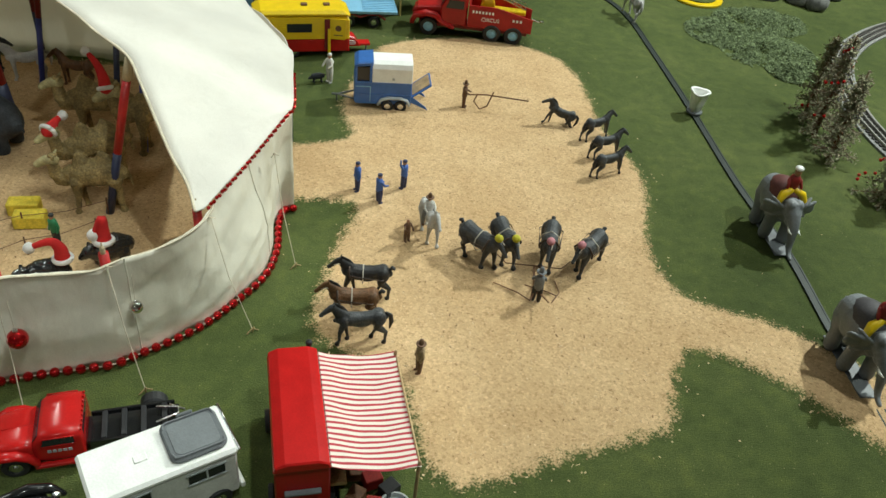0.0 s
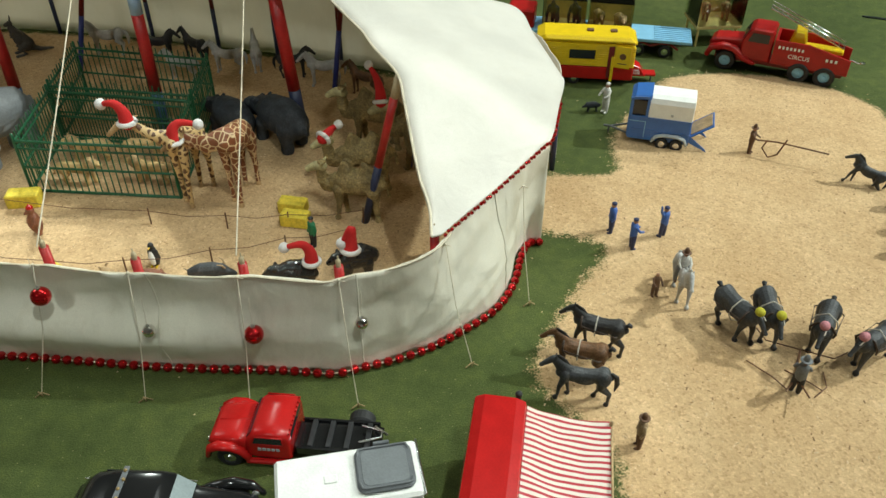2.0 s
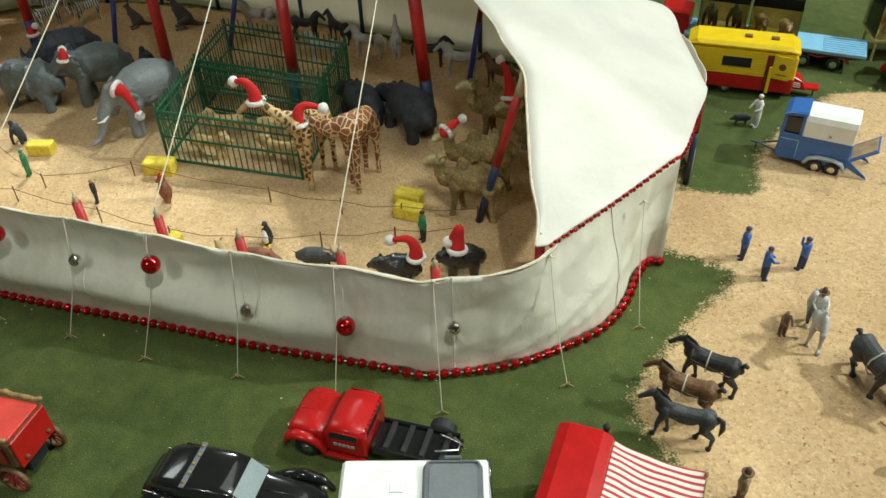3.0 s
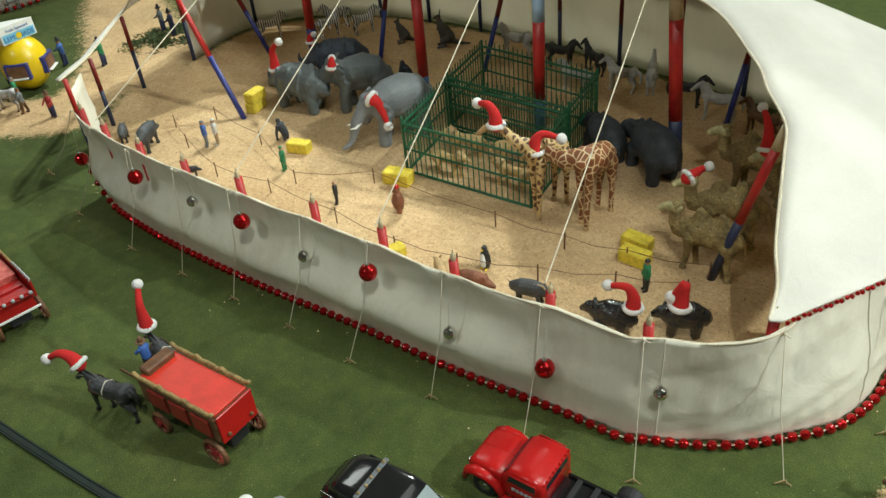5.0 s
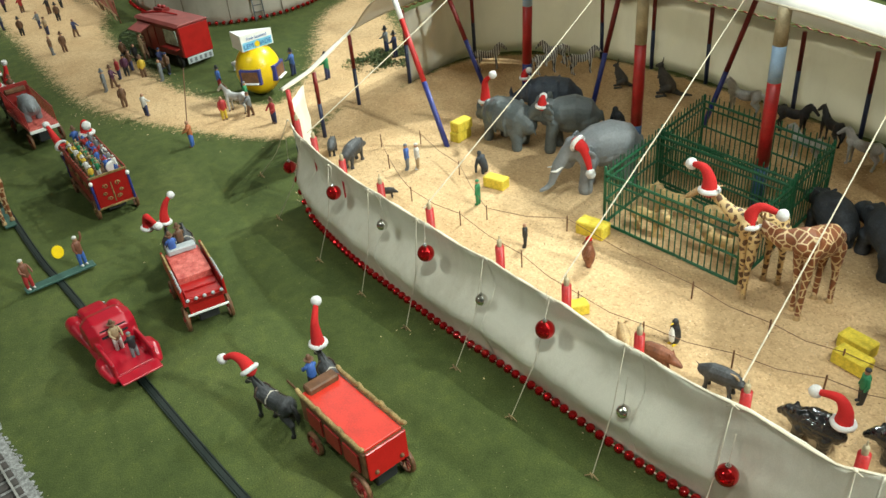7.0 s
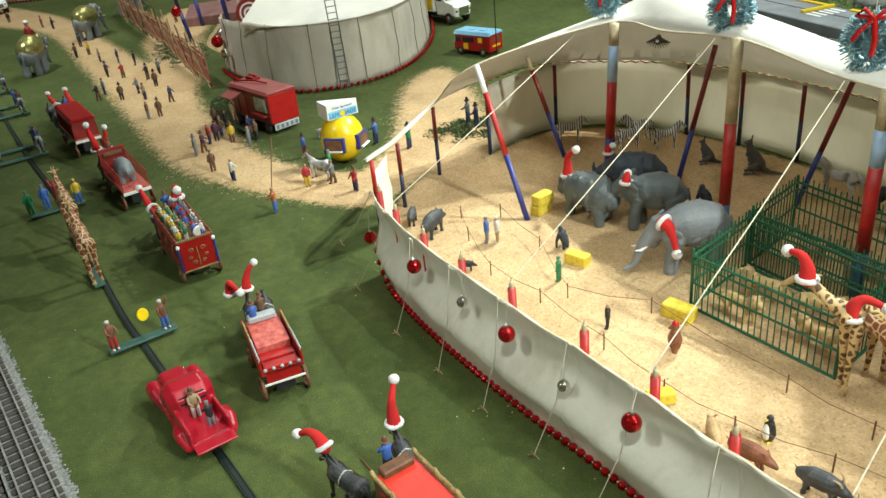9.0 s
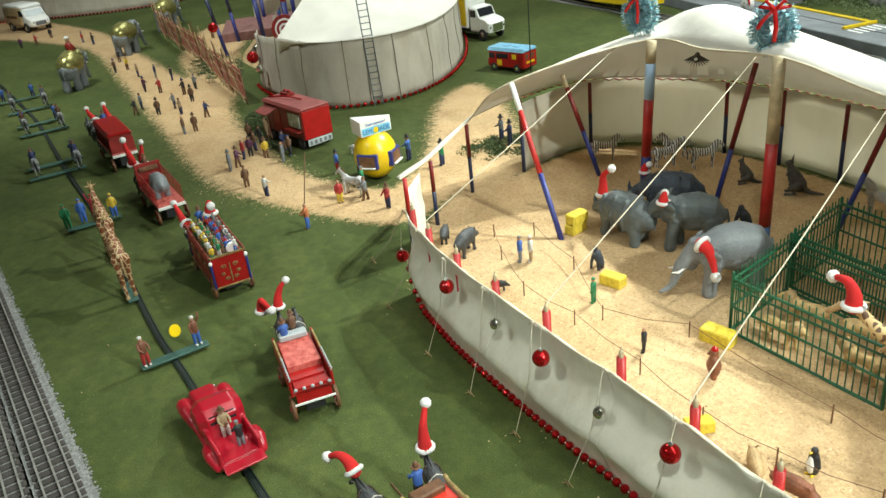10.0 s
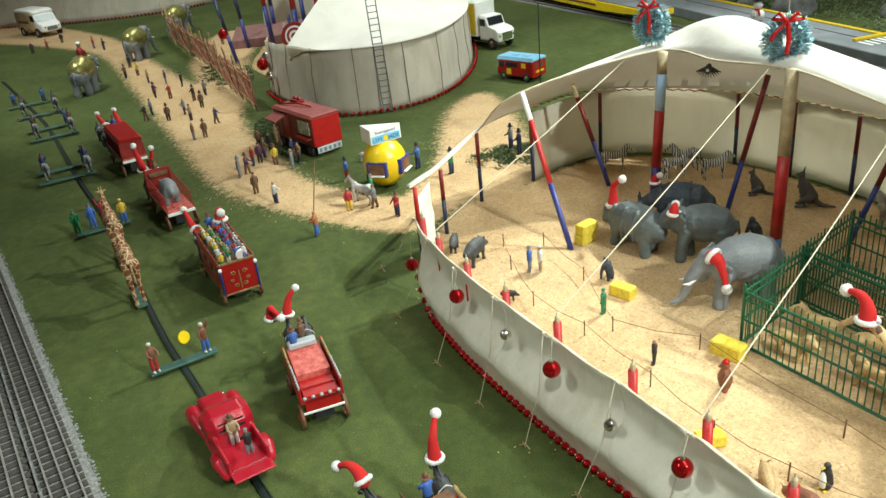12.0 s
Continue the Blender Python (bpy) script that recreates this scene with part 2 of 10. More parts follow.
DULLRED = mat("dull_red_paint", (0.30, 0.022, 0.018), 0.45, var=0.25, bump=0.1)
PINKRED = mat("worn_red_floor", (0.58, 0.15, 0.12), 0.5, var=0.35, scale=90, bump=0.15, second=(0.42, 0.05, 0.04))
BLUE = mat("pole_blue", (0.025, 0.035, 0.20), 0.45, var=0.2)
SKYBLUE = mat("light_blue_paint", (0.24, 0.52, 0.74), 0.35, var=0.1)
TRAILBLUE = mat("trailer_blue", (0.035, 0.14, 0.44), 0.35, var=0.12, coat=0.2)
YELLOW = mat("yellow_paint", (0.82, 0.56, 0.01), 0.3, var=0.08, coat=0.3)
HAY = mat("yellow_bale", (0.74, 0.56, 0.05), 0.75, var=0.2, scale=120, bump=0.6)
WHITE = mat("white_paint", (0.84, 0.84, 0.81), 0.35, var=0.06)
FUR = mat("white_fluff", (0.82, 0.80, 0.78), 0.95, var=0.1, fine=900, bump=1.0)
HATRED = mat("hat_felt", (0.58, 0.015, 0.014), 0.9, var=0.15, fine=900, bump=0.6)
BLACK = mat("black_rubber", (0.018, 0.018, 0.02), 0.6, var=0.3)
GLOSSBLACK = mat("black_gloss", (0.012, 0.012, 0.013), 0.14, var=0.1, bump=0.0, coat=0.6)
GREYP = mat("grey_plastic", (0.13, 0.14, 0.15), 0.5, var=0.1)
LIGHTGREY = mat("light_grey_paint", (0.42, 0.45, 0.46), 0.5, var=0.15)
CHROME = mat("chrome", (0.75, 0.75, 0.76), 0.12, metal=1.0, var=0.05, bump=0.0)
BALLRED = mat("red_mirror_ball", (0.62, 0.012, 0.015), 0.10, metal=0.85, var=0.04, bump=0.0, coat=0.5)
SILVER = mat("silver_mirror_ball", (0.80, 0.78, 0.76), 0.08, metal=1.0, var=0.04, bump=0.0)
BROWN = mat("brown_wood", (0.17, 0.075, 0.032), 0.6, var=0.35, scale=70)
WOOD = mat("pale_wood", (0.46, 0.31, 0.16), 0.65, var=0.3, scale=50)
GOLD = mat("gilt_trim", (0.40, 0.27, 0.11), 0.45, metal=0.35, var=0.4, scale=120)
ROPE = mat("rope", (0.66, 0.58, 0.44), 0.9, var=0.15, bump=0.3)
CAGEGREEN = mat("cage_green", (0.012, 0.105, 0.045), 0.4, var=0.15)
BELT = mat("belt_slot", (0.008, 0.016, 0.012), 0.6, var=0.3)
STEEL = mat("rail_steel", (0.36, 0.35, 0.32), 0.4, metal=0.3, var=0.25)
SLEEP = mat("sleeper", (0.065, 0.055, 0.05), 0.8, var=0.3)
BALLAST = mat("ballast", (0.30, 0.30, 0.29), 0.95, var=0.4, scale=160, fine=500, bump=1.0)
GLASS = glass_mat("clear_acrylic", (0.93, 0.95, 0.9))
DARKGLASS = mat("dark_window", (0.02, 0.022, 0.026), 0.1, var=0.1, bump=0.0)
SKIN = mat("painted_skin", (0.42, 0.22, 0.13), 0.6, var=0.15)
ELE = mat("elephant_grey", (0.20, 0.215, 0.228), 0.48, var=0.14, scale=40, fine=380, bump=0.3)
RHINO = mat("rhino_grey", (0.105, 0.122, 0.125), 0.45, var=0.16, scale=45, fine=330, bump=0.35)
DARKHIDE = mat("dark_hide", (0.036, 0.042, 0.052), 0.72, var=0.4, scale=60, bump=0.4)
BLUEHIDE = mat("blue_grey_hide", (0.062, 0.078, 0.105), 0.55, var=0.3, scale=50, bump=0.35)
BLACKHORSE = mat("black_horse", (0.026, 0.025, 0.026), 0.55, var=0.4, scale=60, bump=0.4)
GREYHORSE = mat("dark_grey_horse", (0.055, 0.058, 0.062), 0.55, var=0.4, scale=60, bump=0.4)
BROWNHORSE = mat("brown_horse", (0.16, 0.075, 0.03), 0.55, var=0.4, scale=60, bump=0.4)
WHITEHORSE = mat("pale_horse", (0.52, 0.51, 0.50), 0.5, var=0.22, scale=50)
CAMEL = mat("camel_hair", (0.30, 0.215, 0.085), 0.75, var=0.45, scale=60, bump=0.6)
CAMELFACE = mat("camel_face", (0.46, 0.40, 0.20), 0.7, var=0.3, scale=80)
LIONC = mat("lion_hide", (0.60, 0.40, 0.17), 0.55, var=0.25, scale=60)
TAN = mat("tan_hide", (0.50, 0.33, 0.16), 0.6, var=0.3, scale=50)
GIRA = cell_mat("giraffe_net", (0.62, 0.46, 0.26), (0.20, 0.062, 0.022), 92, 0.035)
GIRB = cell_mat("giraffe_spots", (0.58, 0.40, 0.18), (0.10, 0.045, 0.02), 120, 0.14)
ZEB = band_mat("zebra_stripe", (0.05, 0.05, 0.055), (0.72, 0.71, 0.70), 46, share=0.38, twist=2.0)
ROO = mat("kangaroo_hide", (0.085, 0.075, 0.066), 0.7, var=0.3, scale=60, bump=0.3)
BUSH = mat("moss_bush", (0.20, 0.26, 0.12), 0.9, var=0.5, scale=80, bump=0.4)
FIR = mat("brown_fir", (0.24, 0.27, 0.15), 0.9, var=0.5, scale=120, second=(0.30, 0.22, 0.16))
ROCK = mat("grey_rock", (0.20, 0.20, 0.19), 0.85, var=0.4, scale=30, bump=0.8)
ROADGREY = mat("grey_platform", (0.20, 0.215, 0.23), 0.8, var=0.2, scale=12)
TEAL = mat("tinsel_blue", (0.10, 0.34, 0.42), 0.3, metal=0.6, var=0.5, scale=200, second=(0.55, 0.68, 0.72))
ROOMWALL = mat("room_wall", (0.55, 0.53, 0.50), 0.9, var=0.06, scale=2)


# ---- mesh tools ----
class Shape:
    def __init__(self):
        self.v, self.f, self.m, self.s = [], [], [], []

    def add(self, verts, faces, m=0, smooth=False, M=None):
        k = len(self.v)
        self.v += [tuple(M @ Vector(p)) if M else tuple(p) for p in verts]
        self.f += [tuple(i + k for i in f) for f in faces]
        self.m += [m] * len(faces)
        self.s += [smooth] * len(faces)
        return self

    def box(self, x0, x1, y0, y1, z0, z1, m=0, b=None, M=None):
        """A block with chamfered edges."""
        if b is None:
            b = 0.12 * min(x1 - x0, y1 - y0, z1 - z0)
        vs, idx = [], {}
        c, h = ((x0 + x1) / 2, (y0 + y1) / 2, (z0 + z1) / 2), ((x1 - x0) / 2, (y1 - y0) / 2, (z1 - z0) / 2)
        for sx in (-1, 1):
            for sy in (-1, 1):
                for sz in (-1, 1):
                    for a in range(3):
                        p = [h[0] - b, h[1] - b, h[2] - b]
                        p[a] += b
                        idx[sx, sy, sz, a] = len(vs)
                        vs.append((c[0] + sx * p[0], c[1] + sy * p[1], c[2] + sz * p[2]))
        fs = []
        for a in range(3):
            o1, o2 = (a + 1) % 3, (a + 2) % 3
            for s in (-1, 1):
                ring = []
                for s1, s2 in ((-1, -1), (1, -1), (1, 1), (-1, 1)):
                    k = [0, 0, 0]
                    k[a], k[o1], k[o2] = s, s1, s2
                    ring.append(idx[(*k, a)])
                fs.append(tuple(ring if s > 0 else ring[::-1]))
        for a in range(3):
            o1, o2 = (a + 1) % 3, (a + 2) % 3
            for s1 in (-1, 1):
                for s2 in (-1, 1):
                    k0, k1 = [0, 0, 0], [0, 0, 0]
                    k0[a], k1[a] = -1, 1
                    k0[o1] = k1[o1] = s1
                    k0[o2] = k1[o2] = s2
                    q = (idx[(*k0, o1)], idx[(*k1, o1)], idx[(*k1, o2)], idx[(*k0, o2)])
                    fs.append(q if s1 * s2 < 0 else q[::-1])
        for sx in (-1, 1):
            for sy in (-1, 1):
                for sz in (-1, 1):
                    t = tuple(idx[sx, sy, sz, a] for a in range(3))
                    fs.append(t if sx * sy * sz > 0 else t[::-1])
        return self.add(vs, fs, m, False, M)

    def tube(self, pts, radii, seg=10, m=0, cap=True, squash=1.0, M=None, smooth=True):
        """A tapered tube along points, with rounded ends."""
        pts = [Vector(p) for p in pts]
        if not isinstance(radii, (list, tuple)):
            radii = [radii] * len(pts)
        pts, radii = list(pts), list(radii)
        if cap:
            d0, d1 = (pts[0] - pts[1]).normalized(), (pts[-1] - pts[-2]).normalized()
            for q, r in ((0.6, 0.75), (0.95, 0.25)):
                pts.insert(0, pts[0 if q == 0.6 else 1] + d0 * radii[0 if q == 0.6 else 1] * q)
                radii.insert(0, radii[0 if q == 0.6 else 1] * r)
                pts.append(pts[-1 if q == 0.6 else -2] + d1 * radii[-1 if q == 0.6 else -2] * q)
                radii.append(radii[-1 if q == 0.6 else -2] * r)
        vs, fs = [], []
        ref = Vector((0, 1, 0)) if abs((pts[-1] - pts[0]).normalized().y) < 0.9 else Vector((1, 0, 0))
        for i, p in enumerate(pts):
            d = (pts[min(i + 1, len(pts) - 1)] - pts[max(i - 1, 0)]).normalized()
            side = (ref - d * ref.dot(d)).normalized()
            up = d.cross(side)
            for k in range(seg):
                a = 2 * math.pi * k / seg
                vs.append(p + radii[i] * (side * math.cos(a) * squash + up * math.sin(a)))
        n = len(pts)
        for i in range(n - 1):
            for k in range(seg):
                k2 = (k + 1) % seg
                fs.append((i * seg + k, i * seg + k2, (i + 1) * seg + k2, (i + 1) * seg + k))
        fs.append(tuple(range(seg))[::-1])
        fs.append(tuple((n - 1) * seg + k for k in range(seg)))
        return self.add(vs, fs, m, smooth, M)

    def ball(self, c, r, m=0, seg=12, rings=8, M=None):
        rx, ry, rz = r if isinstance(r, (list, tuple)) else (r, r, r)
        vs, fs = [(c[0], c[1], c[2] - rz)], []
        for i in range(1, rings):
            t = math.pi * i / rings
            for k in range(seg):
                a = 2 * math.pi * k / seg
                vs.append((c[0] + rx * math.sin(t) * math.cos(a), c[1] + ry * math.sin(t) * math.sin(a), c[2] - rz * math.cos(t)))
        vs.append((c[0], c[1], c[2] + rz))
        for k in range(seg):
            k2 = (k + 1) % seg
            fs.append((0, 1 + k2, 1 + k))
            for i in range(rings - 2):
                fs.append((1 + i * seg + k, 1 + i * seg + k2, 1 + (i + 1) * seg + k2, 1 + (i + 1) * seg + k))
            fs.append((1 + (rings - 2) * seg + k, 1 + (rings - 2) * seg + k2, len(vs) - 1))
        return self.add(vs, fs, m, True, M)

    def disc(self, c, axis, r, depth, m=0, seg=18, inner=0.0, smooth=False):
        """A wheel-like drum or ring whose axle runs along axis; edges chamfered."""
        ax = Vector(axis).normalized()
        ref = Vector((0, 0, 1)) if abs(ax.z) < 0.9 else Vector((1, 0, 0))
        u = ax.cross(ref).normalized()
        w = ax.cross(u)
        ch = min(depth * 0.22, r * 0.15)
        prof = [(r - ch, -depth / 2), (r, -depth / 2 + ch), (r, depth / 2 - ch), (r - ch, depth / 2)]
        if inner:
            prof += [(inner, depth / 2), (inner, -depth / 2)]
        vs, fs = [], []
        for k in range(seg):
            a = 2 * math.pi * k / seg
            for rr, hh in prof:
                vs.append(Vector(c) + (u * math.cos(a) + w * math.sin(a)) * rr + ax * hh)
        n = len(prof)
        for k in range(seg):
            k2 = (k + 1) % seg
            for i in range(n if inner else n - 1):
                j = (i + 1) % n
                fs.append((k * n + i, k * n + j, k2 * n + j, k2 * n + i))
        if not inner:
            fs.append(tuple(k * n for k in range(seg)))
            fs.append(tuple(k * n + n - 1 for k in range(seg))[::-1])
        return self.add(vs, fs, m, smooth)

    def prism(self, outline, y0, y1, m=0, b=0.0, M=None):
        """A side outline (x, z), counter-clockwise, drawn out from y0 to y1; both sides drawn in by b."""
        n = len(outline)
        cx, cz = sum(p[0] for p in outline) / n, sum(p[1] for p in outline) / n
        sx = max(abs(p[0] - cx) for p in outline)
        sz = max(abs(p[1] - cz) for p in outline)
        inset = [(cx + (p[0] - cx) * (1 - b / sx), cz + (p[1] - cz) * (1 - b / sz)) for p in outline]
        rows = [(inset, y0), (outline, y0 + b), (outline, y1 - b), (inset, y1)] if b else [(outline, y0), (outline, y1)]
        vs = [(p[0], y, p[1]) for o, y in rows for p in o]
        fs = []
        for i in range(len(rows) - 1):
            for k in range(n):
                k2 = (k + 1) % n
                fs.append((i * n + k, i * n + k2, (i + 1) * n + k2, (i + 1) * n + k))
        fs.append(tuple(range(n))[::-1])
        fs.append(tuple((len(rows) - 1) * n + k for k in range(n)))
        return self.add(vs, fs, m, False, M)

    def loft(self, secs, seg=28, m=0, M=None):
        """A smooth body through rounded cross-sections (x, half width, z low, z high, squareness)."""
        vs, fs, n = [], [], len(secs)
        for x, w, z0, z1, p in secs:
            for k in range(seg):
                a = 2 * math.pi * (k + 0.5) / seg
                c, q = math.cos(a), math.sin(a)
                vs.append((x, w * math.copysign(abs(c) ** (2 / p), c), (z0 + z1) / 2 + (z1 - z0) / 2 * math.copysign(abs(q) ** (2 / p), q)))
        for i in range(n - 1):
            for k in range(seg):
                k2 = (k + 1) % seg
                fs.append((i * seg + k, i * seg + k2, (i + 1) * seg + k2, (i + 1) * seg + k))
        fs += [tuple(range(seg))[::-1], tuple((n - 1) * seg + k for k in range(seg))]
        return self.add(vs, fs, m, True, M)

    def mesh(self, name, mats):
        me = bpy.data.meshes.new(name)
        me.from_pydata([tuple(p) for p in self.v], [], self.f)
        for m in mats if isinstance(mats, (list, tuple)) else [mats]:
            me.materials.append(m)
        me.polygons.foreach_set("material_index", self.m)
        me.polygons.foreach_set("use_smooth", self.s)
        bm = bmesh.new()
        bm.from_mesh(me)
        bmesh.ops.recalc_face_normals(bm, faces=bm.faces)
        bm.to_mesh(me)
        bm.free()
        return me


def part(name, shape, mats, parent=None, label=""):
    me = shape if isinstance(shape, bpy.types.Mesh) else shape.mesh(name, mats)
    ob = new(name, me)
    if parent:
        ob.parent = parent
    return tagged(ob, label)


def thing(name, x, y, yaw, label, category, group="", z=0.0, scale=1.0):
    ob = new(name)
    ob.matrix_world = pose(x, y, z, 0, 0, yaw) @ Matrix.Scale(scale, 4)
    ob.empty_display_size = 0.02
    return tagged(ob, label, category, group)


def solid(name, shape, mats, x, y, yaw, label, category, group="", z=0.0, scale=1.0, kind=""):
    ob = new(name, shape if isinstance(shape, bpy.types.Mesh) else shape.mesh(name, mats))
    ob.matrix_world = pose(x, y, z, 0, 0, yaw) @ Matrix.Scale(scale, 4)
    return tagged(ob, label, category, group, kind)


def spline(pts, n, closed=False):
    """Catmull-Rom through points, n steps a stretch."""
    pts = [Vector(p) for p in pts]
    out, c = [], len(pts)
    for i in range(c if closed else c - 1):
        if closed:
            a, b, d, e = pts[i - 1], pts[i], pts[(i + 1) % c], pts[(i + 2) % c]
        else:
            a, b, d, e = pts[max(i - 1, 0)], pts[i], pts[i + 1], pts[min(i + 2, c - 1)]
        for k in range(n):
            t = k / n
            out.append(0.5 * (2 * b + (d - a) * t + (2 * a - 5 * b + 4 * d - e) * t * t + (3 * b - a - 3 * d + e) * t ** 3))
    if not closed:
        out.append(pts[-1])
    return out


def evenly(pts, step):
    """Points at even steps along a line of points."""
    out, left = [pts[0].copy()], step
    for a, b in zip(pts, pts[1:]):
        d = (b - a).length
        while d >= left:
            a = a.lerp(b, left / d)
            out.append(a.copy())
            d = (b - a).length
            left = step
        left -= d
    return out


# ---- room and ground ----
def flat_box(name, x0, x1, y0, y1, z0, z1, m, label, category):
    s = Shape().box(x0, x1, y0, y1, z0, z1, 0, 0.01)
    return tagged(part(name, s, m), label, category, "", "structure")


flat_box("ground", -9.0, 5.0, -4.0, 7.0, -0.06, 0.0, GRASS, "green felt-like painted grass of a model layout", "ground")
flat_box("ceiling", -9.1, 5.1, -4.1, 7.1, 3.3, 3.4, ROOMWALL, "plain pale room ceiling", "ceiling")
for nm, b in (("wall_west", (-9.1, -9.0, -4.1, 7.1)), ("wall_east", (5.0, 5.1, -4.1, 7.1)), ("wall_south", (-9.1, 5.1, -4.1, -4.0)), ("wall_north", (-9.1, 5.1, 7.0, 7.1))):
    flat_box(nm, *b, -0.06, 3.3, ROOMWALL, "plain pale room wall", "wall")


def inside_distance(pts, outlines):
    """Distance from each point to the edge of the joined outlines, negative inside."""
    best = np.full(len(pts), 9.0)
    for outline in outlines:
        ring = evenly(spline([(*p, 0) for p in outline], 8, True), 0.03)
        a = np.array([(p.x, p.y) for p in ring])
        b = np.roll(a, -1, axis=0)
        lo, hi = a.min(axis=0) - 0.08, a.max(axis=0) + 0.08
        near = np.where(((pts > lo) & (pts < hi)).all(axis=1))[0]
        for k in range(0, len(near), 4000):
            q = pts[near[k:k + 4000]][:, None, :]
            d = b - a
            t = np.clip(((q - a) * d).sum(axis=2) / (d * d).sum(axis=1), 0, 1)
            gap = np.sqrt(((q - a - t[:, :, None] * d) ** 2).sum(axis=2)).min(axis=1)
            cross = ((a[:, 1] > q[:, :, 1]) != (b[:, 1] > q[:, :, 1]))
            xs = a[:, 0] + (q[:, :, 1] - a[:, 1]) * d[:, 0] / np.where(d[:, 1] == 0, 1e-9, d[:, 1])
            odd = (cross & (q[:, :, 0] < xs)).sum(axis=1) % 2 == 1
            idx = near[k:k + 4000]
            best[idx] = np.minimum(best[idx], np.where(odd, -gap, gap))
    return best


def chips(name, places, seed, label, m=None, big=1.0, category="wood chips"):
    """Loose splinters of wood lying about."""
    rnd, s = random.Random(seed), Shape()
    for x, y, z in places:
        a, l, w, h = rnd.uniform(0, 6.28), rnd.uniform(0.0012, 0.0034), rnd.uniform(0.0005, 0.0013), rnd.uniform(0.0004, 0.0012)
        l, w, h = l * big, w * big * (1 if big == 1 else 2), h * big * (1 if big == 1 else 1.6)
        M = Matrix.Translation((x, y, z)) @ Matrix.Rotation(a, 4, "Z") @ Matrix.Rotation(rnd.uniform(-0.5, 0.5), 4, "Y")
        s.add([(-l, -w, 0), (l, -w * 0.6, 0), (l * 0.8, w, 0), (-l * 0.9, w * 0.8, 0), (0, 0, h)], [(3, 2, 1, 0), (0, 1, 4), (1, 2, 4), (2, 3, 4), (3, 0, 4)], 0, False, M)
    return tagged(part(name, s, m or CHIP), label, category, "", "stuff")


SAW_YARD = [(-0.12, 1.46), (0.026, 1.515), (0.009, 1.638), (0.06, 1.83), (0.122, 1.951), (0.321, 2.007), (0.497, 1.947), (0.553, 1.818), (0.555, 1.586),
            (0.587, 1.396), (0.535, 1.186), (0.552, 1.07), (0.622, 1.024), (0.72, 0.968), (0.86, 0.80), (0.79, 0.70), (0.71, 0.804), (0.625, 0.899), (0.528, 0.944),
            (0.476, 0.867), (0.445, 0.798), (0.296, 0.756), (0.181, 0.717), (0.121, 0.743), (0.09, 0.88), (-0.023, 0.977), (-0.018, 1.074), (0.007, 1.186), (0.04, 1.273),
            (0.006, 1.305), (-0.12, 1.32)]
SAW_TENT = [(-1.60, 0.84), (-1.33, 0.765), (-0.98, 0.80), (-0.63, 0.868), (-0.36, 0.925), (-0.25, 0.96), (-0.13, 1.10), (-0.115, 1.3), (-0.10, 1.5), (-0.22, 1.70),
            (-0.5, 1.78), (-1.0, 1.80), (-1.4, 1.77), (-1.7, 1.68), (-1.89, 1.45), (-1.84, 1.2), (-1.80, 1.0)]
SAW_PATH = [(-6.6, -1.0), (-5.6, -0.32), (-4.9, 0.04), (-3.86, 0.21), (-2.82, 0.355), (-2.4, 0.415), (-2.175, 0.488), (-1.92, 0.642), (-1.72, 0.82), (-1.80, 1.0), (-1.86, 1.22),
            (-2.4, 1.42), (-2.75, 1.45), (-2.6, 1.25), (-2.15, 1.05), (-1.985, 0.93), (-1.95, 0.86), (-2.06, 0.762), (-2.20, 0.69), (-2.34, 0.655), (-2.555, 0.632), (-2.70, 0.610), (-2.885, 0.590), (-3.114, 0.60), (-3.30, 0.64), (-3.6, 0.68), (-4.2, 0.78), (-4.9, 0.95),
            (-5.0, 0.7), (-4.3, 0.5), (-3.75, 0.48), (-4.53, 0.30), (-5.4, 0.12), (-6.2, -0.2), (-7.2, -0.7)]
STEP = 0.0135
gx, gy = np.meshgrid(np.arange(-7.3, 0.95, STEP), np.arange(-1.1, 2.1, STEP), indexing="ij")
flat = np.stack([gx.ravel(), gy.ravel()], axis=1)
dist = inside_distance(flat, (SAW_YARD, SAW_TENT, SAW_PATH))
wide = 0.024 + 0.034 * np.clip((-1.7 - flat[:, 0]) / 0.6, 0, 1)
cover = np.clip(0.5 - dist / (2 * wide), 0, 1)
keep = (dist < wide + STEP).reshape(gx.shape)
number, sv, sc = {}, [], []
for i, j in zip(*np.where(keep)):
    k = i * gx.shape[1] + j
    x, y, c = flat[k][0], flat[k][1], cover[k]
    lump = noise.noise(Vector((x * 14, y * 14, 2))) * 0.0016 + noise.noise(Vector((x * 45, y * 45, 5))) * 0.0011
    number[i, j] = len(sv)
    sv.append((x, y, -0.0012 + 0.0054 * min(1, c * 1.4) + lump * c))
    sc.append(float(c))
sf = [(number[i, j], number[i + 1, j], number[i + 1, j + 1], number[i, j + 1]) for i, j in number if (i + 1, j) in number and (i + 1, j + 1) in number and (i, j + 1) in number]
spread = part("sawdust_floor", Shape().add(sv, sf, 0, True), SAW)
layer = spread.data.attributes.new("cover", "FLOAT", "POINT")
layer.data.foreach_set("value", sc)
tagged(spread, "pale tan sawdust spread over yard, tent floor and footpath", "sawdust", "", "structure")
rnd = random.Random(4)
spots, drift = [], []
while len(spots) < 9500:
    k = rnd.randrange(len(sv))
    x, y, z = sv[k]
    if x < -2.3 or sc[k] < 0.3 or rnd.random() > 0.25 + sc[k]:
        continue
    spots.append((x + rnd.uniform(-1, 1) * STEP, y + rnd.uniform(-1, 1) * STEP, z))
